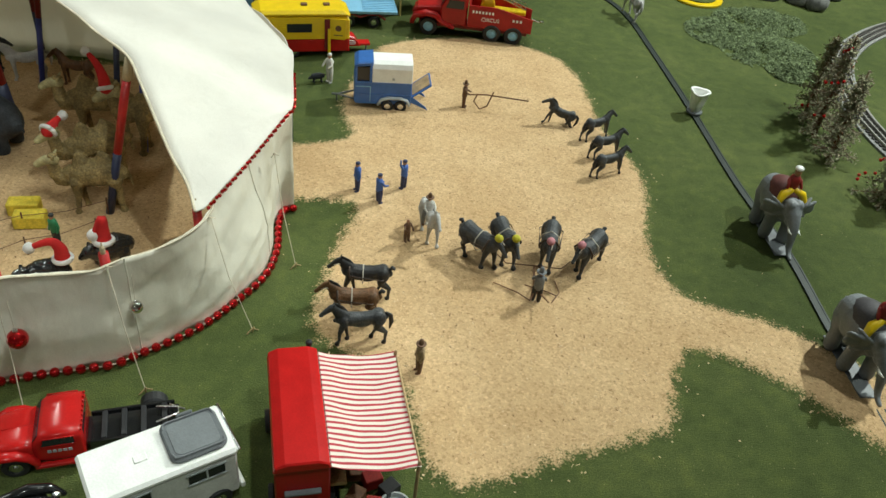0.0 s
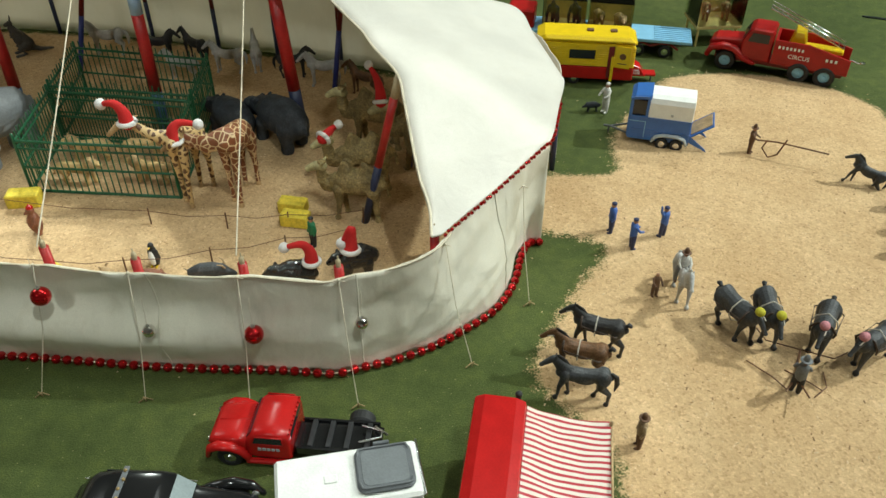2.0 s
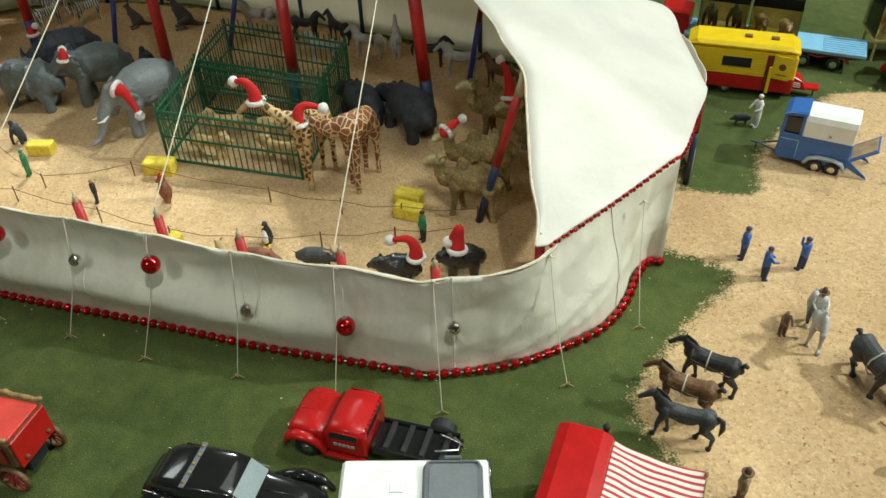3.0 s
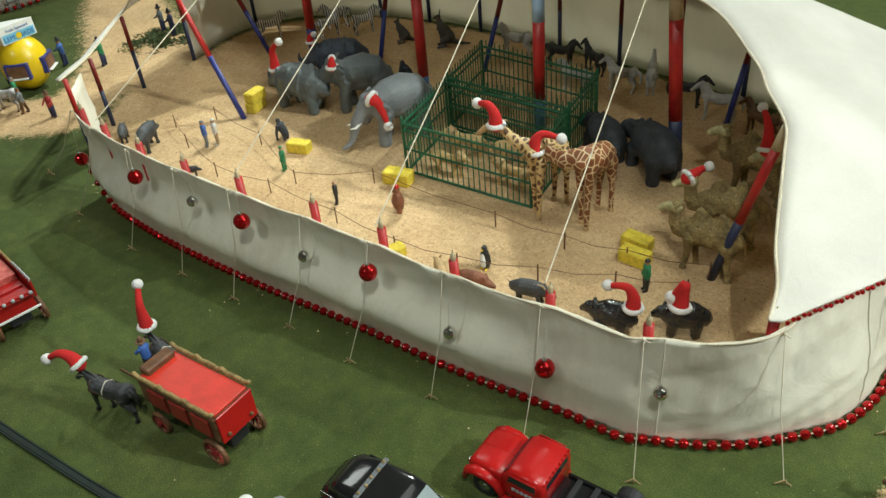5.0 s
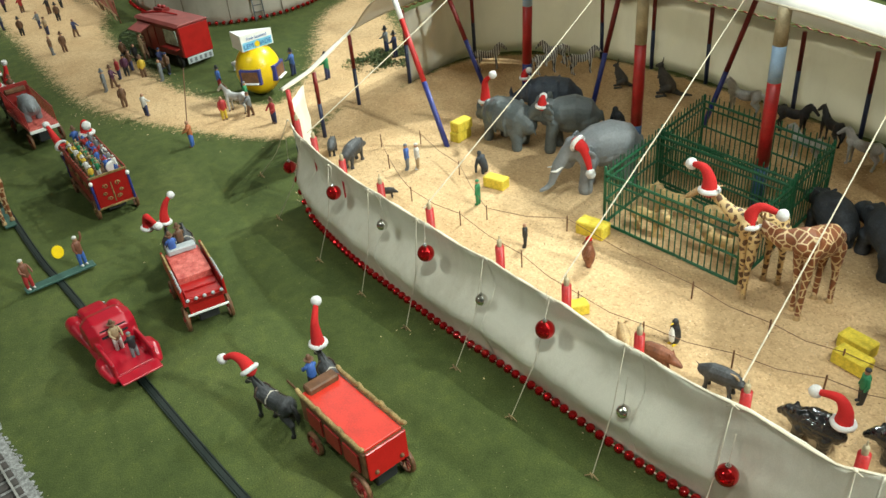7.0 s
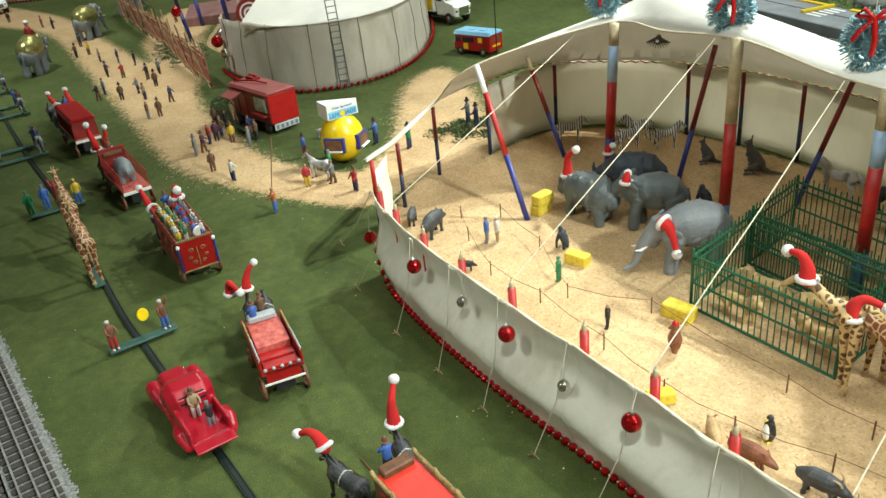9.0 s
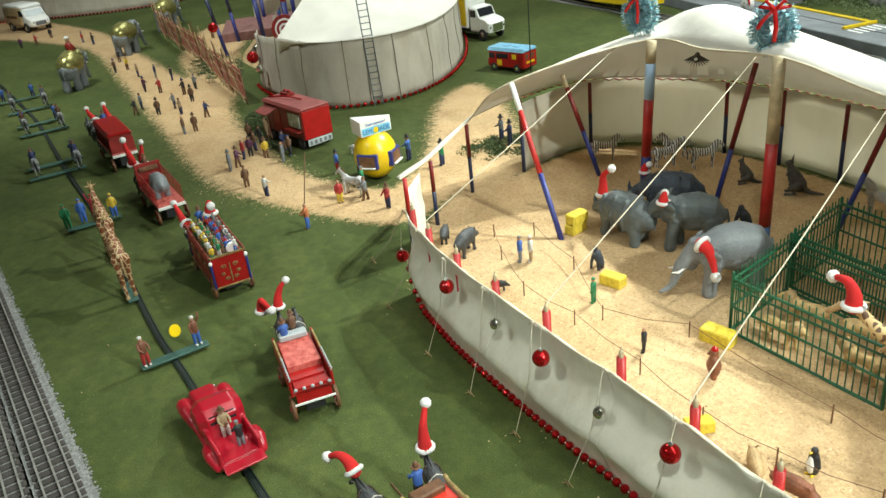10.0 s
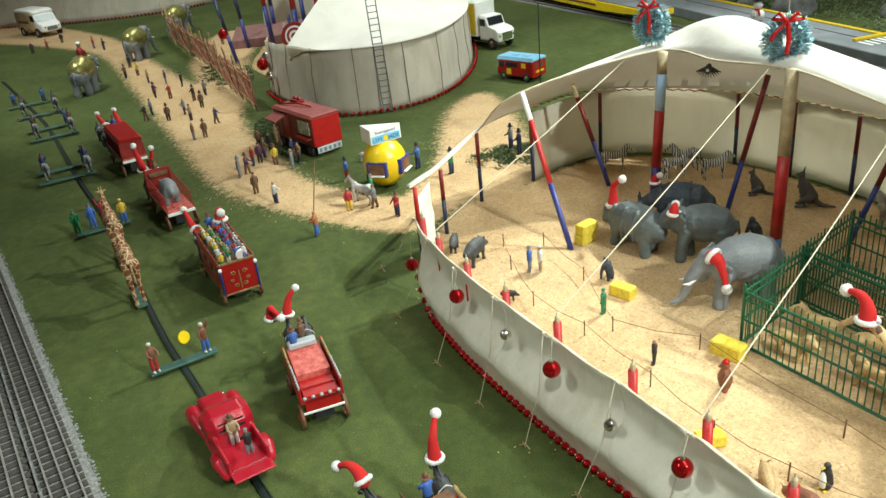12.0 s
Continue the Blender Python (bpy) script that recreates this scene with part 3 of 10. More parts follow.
chips("wood_chips", spots[:6500], 5, "loose pale wood chips on the sawdust")
chips("wood_chips", spots[6500:], 7, "loose brown wood chips on the sawdust", DARKCHIP)
rim_cells = [k for k in range(len(sv)) if 0.0 < sc[k] < 0.55 and sv[k][0] > -2.4]
while len(drift) < 1100:
    k = rnd.choice(rim_cells)
    drift.append((sv[k][0] + rnd.gauss(0, 0.014), sv[k][1] + rnd.gauss(0, 0.014), 0.0012))
while len(drift) < 1600:
    x, y = rnd.uniform(-2.0, 1.2), rnd.uniform(0.1, 2.1)
    drift.append((x, y, 0.0006))
far = inside_distance(np.array([d[:2] for d in drift]), (SAW_YARD, SAW_TENT, SAW_PATH))
chips("stray_wood_chips", [d for d, f in zip(drift, far) if f > -0.012 and rnd.random() < 0.25 + 0.75 * math.exp(-f / 0.06)], 6, "few stray pale wood chips on the grass", None, 0.6)

# ---- big tent ----
WALL = [(-1.385, 0.754, 0), (-1.35, 0.749, 0), (-1.28, 0.748, 0), (-1.14, 0.757, 0), (-0.98, 0.78, 0), (-0.85, 0.803, 0), (-0.74, 0.827, 0), (-0.63, 0.847, 0), (-0.53, 0.864, 0),
        (-0.44, 0.884, 0), (-0.365, 0.903, 0), (-0.315, 0.912, 0), (-0.287, 0.918, 0), (-0.271, 0.929, 0), (-0.195, 0.983, 0), (-0.14, 1.05, 0), (-0.11, 1.10, 0), (-0.098, 1.16, 0), (-0.10, 1.225, 0),
        (-0.092, 1.268, 0), (-0.063, 1.279, 0)]
WALL_LINE = evenly(spline(WALL, 12), 0.008)
tent = thing("circus_tent", -0.9, 1.3, 0, "cream canvas circus tent with its front roof cut away", "tent")
tent.matrix_world = Matrix.Identity(4)


def wall_top(s):
    """Height of the front wall's hem after s metres."""
    full = float(np.interp(s, (0.44, 0.84, 1.19, 1.49), (0.177, 0.168, 0.165, 0.189)))
    sag = 0.0035 * math.sin(math.pi * (((s + 0.158) / 0.131) % 1.0)) ** 0.8 * max(0, min(1, (1.36 - s) / 0.12))
    return full - sag


def end_lean(p, q):
    """At the closed end the canvas leans in to meet the straight edge of the roof."""
    if p.x < -0.2 or not 1.0 < p.y < 1.32:
        return Vector((0, 0, 0))
    straight = -0.173 + (p.y - 1.02) * 0.40
    return Vector(((straight - p.x) * q ** 1.4 * min(1, (p.y - 1.0) / 0.05), 0, 0))


def sheet_push(profile, ripple, seed, s, q):
    return profile(q, s) + ripple * noise.noise(Vector((s * 16, q * 2.5, seed))) + ripple * 0.45 * noise.noise(Vector((s * 55, q * 7 + s * 20, seed))) + ripple * 0.5 * noise.noise(Vector((s * 5, (q * 0.17 - 0.35 * s) * 65, seed + 4)))


def canvas_sheet(line, top, profile, thick, rows=12, ripple=0.003, seed=3.0):
    """An upright sheet along a line on the ground, with a folded profile and a thickness."""
    n, s, vs = len(line), 0.0, []
    for i, p in enumerate(line):
        d = (line[min(i + 1, n - 1)] - line[max(i - 1, 0)]).normalized()
        out = Vector((d.y, -d.x, 0))
        h = top(s)
        for k in range(rows + 1):
            q = k / rows
            push = sheet_push(profile, ripple, seed, s, q)
            vs.append(p + out * push + end_lean(p, q) + Vector((0, 0, 0.001 + q * h)))
        if i + 1 < n:
            s += (line[i + 1] - p).length
    m = rows + 1
    fs = [(i * m + k, (i + 1) * m + k, (i + 1) * m + k + 1, i * m + k + 1) for i in range(n - 1) for k in range(rows)]
    back = []
    for i, p in enumerate(line):
        d = (line[min(i + 1, n - 1)] - line[max(i - 1, 0)]).normalized()
        for k in range(m):
            back.append(vs[i * m + k] - Vector((d.y, -d.x, 0)) * thick)
    o = len(vs)
    fs += [(o + i * m + k + 1, o + (i + 1) * m + k + 1, o + (i + 1) * m + k, o + i * m + k) for i in range(n - 1) for k in range(rows)]
    for i in range(n - 1):
        fs.append((i * m + rows, (i + 1) * m + rows, o + (i + 1) * m + rows, o + i * m + rows))
        fs.append((o + i * m, o + (i + 1) * m, (i + 1) * m, i * m))
    for e in (0, n - 1):
        for k in range(rows):
            fs.append((e * m + k, e * m + k + 1, o + e * m + k + 1, o + e * m + k))
    return Shape().add(vs + back, fs, 0, True)


FOLD_Q = (0, 0.12, 0.25, 0.33, 0.38, 0.45, 0.54, 0.62, 0.70, 0.82, 1)
FOLD_PUSH = (-0.001, 0.004, 0.0135, 0.0195, 0.0205, 0.0140, 0.001, -0.008, -0.0105, -0.008, -0.001)


def front_fold(q, s):
    """The canvas hangs in at the rope and bellies out above the ground."""
    slack = float(np.interp(s, (0.0, 0.1, 0.80, 0.98, 1.13), (0.4, 1.0, 1.0, 0.6, 0.12)))
    return slack * float(np.interp(q, FOLD_Q, FOLD_PUSH))


part("front_wall", canvas_sheet(WALL_LINE, wall_top, front_fold, 0.002, 20, 0.0042), CANVAS, tent, "soiled cream canvas side wall")
s = 0.0
hem, seams = [], []
for i, p in enumerate(WALL_LINE):
    d = (WALL_LINE[min(i + 1, len(WALL_LINE) - 1)] - WALL_LINE[max(i - 1, 0)]).normalized()
    hem.append(p + Vector((d.y, -d.x, 0)) * front_fold(1, s) + end_lean(p, 1) + Vector((0, 0, wall_top(s))))
    s += 0.008
part("hem", Shape().tube(hem, 0.0017, 6, 0), ROPE, tent, "rolled cream hem")
for i in range(12, len(WALL_LINE) - 6, 33):
    p = WALL_LINE[i]
    d = (WALL_LINE[i + 1] - WALL_LINE[i - 1]).normalized()
    out = Vector((d.y, -d.x, 0))
    pts = [p + out * (sheet_push(front_fold, 0.0042, 3.0, i * 0.008, k / 20) + 0.0003) + end_lean(p, k / 20) + Vector((0, 0, 0.001 + k / 20 * wall_top(i * 0.008))) for k in range(21)]
    part("seam", Shape().tube(pts, 0.0012, 6, 0, squash=0.6), CANVAS, tent)

BACK = [(-1.848, 1.224, 0), (-1.90, 1.34, 0), (-1.917, 1.455, 0), (-1.86, 1.58, 0), (-1.76, 1.66, 0), (-1.658, 1.715, 0), (-1.513, 1.77, 0), (-1.35, 1.80, 0), (-1.0, 1.82, 0),
        (-0.7, 1.82, 0), (-0.4, 1.79, 0), (-0.2, 1.71, 0), (-0.11, 1.58, 0), (-0.085, 1.50, 0)]
BACK_LINE = evenly(spline(BACK, 10), 0.016)
part("back_wall", canvas_sheet(BACK_LINE, lambda s: 0.185, lambda q, s: 0.0, 0.002, 6, 0.004, 8.0), BACKC, tent, "tan-lit canvas back wall")
LEFT_FLAP = evenly(spline([(-1.535, 0.80, 0), (-1.57, 0.825, 0), (-1.62, 0.865, 0)], 8), 0.01)
part("end_flap", canvas_sheet(LEFT_FLAP, lambda s: 0.155, lambda q, s: 0.0, 0.002, 6, 0.004, 5.0), CANVAS, tent, "narrow cream canvas flap at the open end")

ROOF_ROWS = [((-1.60, 0.80, 0.165), (-1.565, 0.795, 0.178), (-1.53, 0.79, 0.187)), ((-1.74, 0.925, 0.148), (-1.70, 0.91, 0.162), (-1.66, 0.90, 0.168)),
             ((-1.85, 1.07, 0.172), (-1.82, 1.06, 0.187), (-1.79, 1.05, 0.19)), ((-1.87, 1.224, 0.198), (-1.78, 1.17, 0.258), (-1.655, 1.106, 0.302)),
             ((-1.93, 1.455, 0.19), (-1.80, 1.52, 0.315), (-1.60, 1.42, 0.352)), ((-1.67, 1.725, 0.19), (-1.56, 1.585, 0.406), (-1.38, 1.42, 0.370)),
             ((-1.35, 1.81, 0.19), (-1.25, 1.59, 0.380), (-1.16, 1.42, 0.392)), ((-1.0, 1.83, 0.19), (-0.98, 1.59, 0.355), (-0.95, 1.42, 0.374)),
             ((-0.7, 1.83, 0.19), (-0.72, 1.60, 0.342), (-0.75, 1.43, 0.366)), ((-0.4, 1.80, 0.19), (-0.47, 1.60, 0.315), (-0.53, 1.42, 0.348)),
             ((-0.235, 1.79, 0.19), (-0.345, 1.56, 0.272), (-0.418, 1.39, 0.292)), ((-0.160, 1.648, 0.192), (-0.255, 1.465, 0.256), (-0.358, 1.32, 0.286)),
             ((-0.092, 1.502, 0.196), (-0.190, 1.385, 0.243), (-0.302, 1.26, 0.279)), ((-0.077, 1.458, 0.20), (-0.172, 1.345, 0.236), (-0.278, 1.215, 0.264)),
             ((-0.073, 1.38, 0.20), (-0.158, 1.275, 0.226), (-0.256, 1.17, 0.245)), ((-0.068, 1.280, 0.20), (-0.146, 1.20, 0.215), (-0.234, 1.125, 0.226)),
             ((-0.080, 1.246, 0.198), (-0.145, 1.165, 0.207), (-0.218, 1.095, 0.212)), ((-0.128, 1.125, 0.188), (-0.158, 1.088, 0.190), (-0.196, 1.062, 0.193)),
             ((-0.170, 1.030, 0.180), (-0.176, 1.026, 0.180), (-0.182, 1.022, 0.180))]
cols = [spline([r[k] for r in ROOF_ROWS], 8) for k in range(3)]
rows = []
for e, mdl, r in zip(*cols):
    line = []
    for k in range(15):
        t = k / 14
        line.append(e * (1 - t) * (1 - 2 * t) + mdl * 4 * t * (1 - t) + r * t * (2 * t - 1))
    rows.append(line)
vs, fs, m = [], [], 15
for i, line in enumerate(rows):
    for k, p in enumerate(line):
        w = 0.004 * noise.noise(Vector((p.x * 9, p.y * 9, 1)))
        vs.append(p + Vector((0, 0, w if 0 < k < 14 else 0)))
o = len(vs)
vs += [p - Vector((0, 0, 0.002)) for p in vs]
for i in range(len(rows) - 1):
    for k in range(14):
        a, b, c, d = i * m + k, (i + 1) * m + k, (i + 1) * m + k + 1, i * m + k + 1
        fs += [(a, b, c, d), (o + d, o + c, o + b, o + a)]
    for k in (0, 14):
        fs.append((i * m + k, o + i * m + k, o + (i + 1) * m + k, (i + 1) * m + k))
for i in (0, len(rows) - 1):
    for k in range(14):
        fs.append((i * m + k, i * m + k + 1, o + i * m + k + 1, o + i * m + k))
part("roof", Shape().add(vs, fs, 0, True), ROOF, tent, "white canvas roof with a wavy cut edge")
part("roof_hem", Shape().tube([Vector(p) + Vector((0, 0, 0.0005)) for p in cols[2]], 0.002, 6, 0), ROPE, tent, "cream corded roof edge")
# braid under the eaves and red trim along the low end
eave = evenly([p for p in cols[0][24:90]], 0.014)
for i in range(len(eave) - 1):
    up = 0.004 if i % 2 else 0.008
    part("braid_link", Shape().tube([eave[i] - Vector((0, 0, up)), eave[i + 1] - Vector((0, 0, 0.012 - up))], 0.0021, 6, 0), DULLRED if i % 2 else GOLD, tent)
trim = cols[0][-34:]
trim = evenly(trim, 0.007)
shape = Shape()
for i, p in enumerate(trim):
    shape.ball((p.x + 0.002, p.y - 0.001, p.z - 0.004 + 0.002 * (i % 2)), 0.0027, 0, 8, 6)
part("red_trim", shape, BALLRED, tent, "red beaded trim where roof meets wall")


def pole(base, top, r, bands, label):
    """A painted pole; bands are (share of the length, material) from the foot up."""
    base, top = Vector(base), Vector(top)
    s, at, mats = Shape(), 0.0, []
    for k, (share, m) in enumerate(bands):
        a, b = base.lerp(top, at), base.lerp(top, min(1, at + share))
        s.tube([a, a.lerp(b, 0.5), b], r, 10, k, cap=False)
        mats.append(m)
        at += share
    return part("pole", s, mats, tent, label)


CREAM = mat("cream_pole_wood", (0.52, 0.42, 0.26), 0.6, var=0.2)
PALEBLUE = mat("pale_blue_pole", (0.38, 0.55, 0.78), 0.4, var=0.1)
POLERED = mat("pole_red", (0.46, 0.018, 0.016), 0.4, var=0.2)
DARKRED = mat("pole_dark_red", (0.20, 0.014, 0.012), 0.45, var=0.2)
NAVY = mat("pole_navy", (0.02, 0.028, 0.075), 0.45, var=0.25)
POLEBLUE = mat("king_pole_blue", (0.07, 0.14, 0.30), 0.45, var=0.15)
pole((-1.59, 1.42, 0), (-1.575, 1.425, 0.355), 0.0115, ((0.22, BLUE), (0.40, POLERED), (0.24, PALEBLUE), (0.14, CREAM)), "red, blue and pale blue king pole")
pole((-1.165, 1.412, 0), (-1.17, 1.42, 0.394), 0.0115, ((0.16, POLEBLUE), (0.43, POLERED), (0.41, CREAM)), "red king pole with bare wooden top")
pole((-0.855, 1.435, 0), (-0.85, 1.43, 0.37), 0.0115, ((0.24, POLEBLUE), (0.42, POLERED), (0.17, PALEBLUE), (0.17, CREAM)), "red, blue and pale blue king pole")
pole((-0.58, 1.49, 0), (-0.60, 1.47, 0.352), 0.012, ((0.30, NAVY), (0.52, POLERED), (0.18, CREAM)), "red king pole with dark blue foot")
pole((-1.43, 1.106, 0), (-1.652, 1.11, 0.302), 0.0062, ((0.42, BLUE), (0.40, POLERED), (0.18, WHITE)), "slanting red, blue and white quarter pole")
pole((-0.366, 1.25, 0), (-0.299, 1.262, 0.276), 0.0066, ((0.42, NAVY), (0.45, POLERED), (0.13, CREAM)), "slanting red and blue quarter pole")
pole((-1.70, 1.36, 0), (-1.77, 1.30, 0.262), 0.0058, ((0.46, BLUE), (0.42, DARKRED), (0.12, CREAM)), "slanting red and blue quarter pole")
pole((-1.375, 1.455, 0), (-1.345, 1.52, 0.33), 0.0056, ((0.45, BLUE), (0.55, DARKRED)), "slanting red and blue quarter pole")
pole((-1.165, 1.60, 0), (-1.10, 1.65, 0.30), 0.0056, ((0.45, BLUE), (0.55, DARKRED)), "slanting red and blue quarter pole")
pole((-0.59, 1.679, 0), (-0.57, 1.72, 0.22), 0.0056, ((0.6, BLUE), (0.4, DARKRED)), "slanting blue quarter pole")
pole((-0.344, 1.431, 0), (-0.33, 1.46, 0.215), 0.0056, ((0.7, BLUE), (0.3, DARKRED)), "slanting blue quarter pole")
pole((-0.42, 1.56, 0), (-0.40, 1.60, 0.22), 0.0056, ((0.7, NAVY), (0.3, DARKRED)), "slanting navy quarter pole")
for bx, by, h in ((-1.53, 0.80, 0.186), (-1.655, 0.90, 0.163), (-1.79, 1.045, 0.183), (-1.84, 1.214, 0.198), (-1.90, 1.45, 0.185), (-1.65, 1.70, 0.19), (-1.513, 1.755, 0.19),
                  (-1.35, 1.785, 0.188), (-1.10, 1.80, 0.187), (-0.93, 1.805, 0.187), (-0.78, 1.806, 0.187), (-0.62, 1.80, 0.187), (-0.42, 1.778, 0.187), (-0.22, 1.70, 0.186), (-0.088, 1.50, 0.186)):
    pole((bx, by, 0), (bx, by, h), 0.005, ((0.55, NAVY), (0.45, POLERED if by < 0.85 else DARKRED)), "red and navy side pole")

# front side posts, guy ropes and stakes
POSTS = [(-1.382, 0.757), (-1.284, 0.755), (-1.160, 0.761), (-1.042, 0.779), (-0.912, 0.801), (-0.766, 0.832), (-0.645, 0.855), (-0.53, 0.875), (-0.398, 0.906), (-0.28, 0.934), (-0.175, 1.036)]
STAKES = [(-1.558, 0.714), (-1.352, 0.686), (-1.161, 0.699), (-1.022, 0.721), (-0.898, 0.743), (-0.773, 0.762), (-0.646, 0.776), (-0.510, 0.805), (-0.375, 0.835), (-0.238, 0.869), (-0.113, 0.979), (-0.060, 1.122)]
for i, (x, y) in enumerate(POSTS):
    s = Shape()
    x, y = (x, y + 0.009) if i < 10 else (x - 0.008, y + 0.005)
    h = wall_top(max(0, 0.13 * i - 0.158)) + (0.012 if 3 < i < 7 else 0.005)
    s.tube([(x, y, 0.004), (x, y, h * 0.5), (x, y, h)], 0.0062, 10, 0, cap=False)
    s.tube([(x, y, h), (x, y, h + 0.008)], 0.0035, 8, 1)
    s.tube([(x, y, h + 0.006), (x, y, h + 0.016)], 0.001, 6, 1)
    part("side_post", s, [POLERED, CREAM], tent, "red tube post with a pale pin on top")
for i, (x, y) in enumerate(STAKES):
    px, py = POSTS[min(i, len(POSTS) - 1)] if i < 11 else (-0.098, 1.19)
    top = Vector((px, py, wall_top(max(0, 0.13 * i - 0.158)) + 0.003)) + Vector((x - px, y - py, 0)).normalized() * 0.016
    out = Vector((x - px, y - py, 0)).normalized()
    knee = Vector((px, py, 0)).lerp(Vector((x, y, 0)), 0.5) + Vector((0, 0, 0.49 * wall_top(max(0, 0.13 * i - 0.158))))
    part("guy_rope", Shape().tube([top, knee, Vector((x, y, 0.006))], 0.00065, 5, 0), ROPE, tent)
    part("knot", Shape().ball(tuple(top), (0.0024, 0.0024, 0.0018), 0, 8, 6).tube([top, top + Vector((0.006, 0.003, -0.004))], 0.0007, 5, 0).tube([top, top + Vector((-0.005, -0.003, -0.005))], 0.0007, 5, 0), ROPE, tent, "tied cream rope end")
    s = Shape().tube([(x, y, 0), (x + out.x * 0.004, y + out.y * 0.004, 0.012)], 0.0011, 6, 0)
    s.tube([(x, y, 0.007), (x + 0.008, y + 0.003, 0.0015)], 0.0008, 5, 0).tube([(x, y, 0.007), (x - 0.007, y - 0.006, 0.0015)], 0.0008, 5, 0)
    part("stake", s, WOOD, tent)
for a, b in (((-1.666, 1.40, 0.338), POSTS[1]), ((-1.22, 1.41, 0.385), POSTS[4]), ((-0.92, 1.415, 0.37), POSTS[6]), ((-0.62, 1.43, 0.352), POSTS[8])):
    h = 0.192
    part("guy_rope", Shape().tube([a, Vector(a).lerp(Vector((*b, h)), 0.5) - Vector((0, 0, 0.004)), (*b, h)], 0.0010, 6, 0), ROPE, tent, "taut cream guy rope")

# bead garland along the foot of the front wall
garland = thing("bead_garland", 0, 0, 0, "string of shiny red beads along the foot of the tent wall", "garland")
bead = Shape().ball((0, 0, 0), 0.0066, 0, 12, 8).mesh("bead", BALLRED)
beads = evenly(spline(WALL, 12), 0.0158)
line = []
for i, p in enumerate(beads):
    d = (beads[min(i + 1, len(beads) - 1)] - beads[max(i - 1, 0)]).normalized()
    q = p + Vector((d.y, -d.x, 0)) * 0.008 + Vector((-0.012 * (1 - i / 6) if i < 6 else 0, 0, 0.0072 + (0.075 * (1 - i / 6) ** 2 if i < 6 else 0)))
    ob = part("bead", bead, None, garland)
    ob.location = q
    line.append(q)
part("string", Shape().tube(line, 0.0011, 5, 0), ROPE, garland)


def ornament(x, y, z, r, m, label):
    """A glass ball with its metal cap, hung by a thread."""
    t = thing("christmas_ornament", x, y, 0, label, "ornament", "balls on the tent wall", z)
    part("ball", Shape().ball((0, 0, 0), r, 0, 20, 14), m, t)
    s = Shape().disc((0, 0, r * 1.04), (0, 0, 1), r * 0.26, r * 0.3, 0, 12)
    s.disc((0, 0, r * 1.3), (0, 1, 0), r * 0.14, r * 0.05, 0, 12, r * 0.10)
    part("cap", s, CHROME, t, "metal cap and loop")
    part("thread", Shape().tube([(0, 0, r * 1.4), (0, 0.004, r * 1.4 + 0.04)], 0.0004, 4, 0), ROPE, t)


def wall_out(x):
    """Foot of the wall at x, moved outwards."""
    best = min(range(1, len(WALL_LINE) - 1), key=lambda i: abs(WALL_LINE[i].x - x) + (9 if WALL_LINE[i].y > 1.04 else 0))
    d = (WALL_LINE[best + 1] - WALL_LINE[best - 1]).normalized()
    return WALL_LINE[best], Vector((d.y, -d.x, 0))


for x, z, kind in ((-1.384, 0.090, 1), (-1.135, 0.14, 1), (-0.996, 0.137, 0), (-0.876, 0.142, 1), (-0.764, 0.113, 0), (-0.638, 0.135, 1), (-0.519, 0.085, 0), (-0.383, 0.085, 1), (-0.253, 0.096, 0)):
    p, out = wall_out(x)
    r = 0.0128 if kind else 0.0088
    o = r + max(0.006, front_fold(z / wall_top(0.5), abs(p.x + 1.385)) + 0.001)
    ornament(p.x + out.x * o, p.y + out.y * o, z, r, BALLRED if kind else SILVER, "shiny red glass ball on the canvas wall" if kind else "small mirror-silver ball with a red stripe on the canvas wall")


# ---- toy animals and figures: each one plain mesh ----
def cm(pts):
    return [(p[0] * 0.01, p[1] * 0.01, p[2] * 0.01) for p in pts]


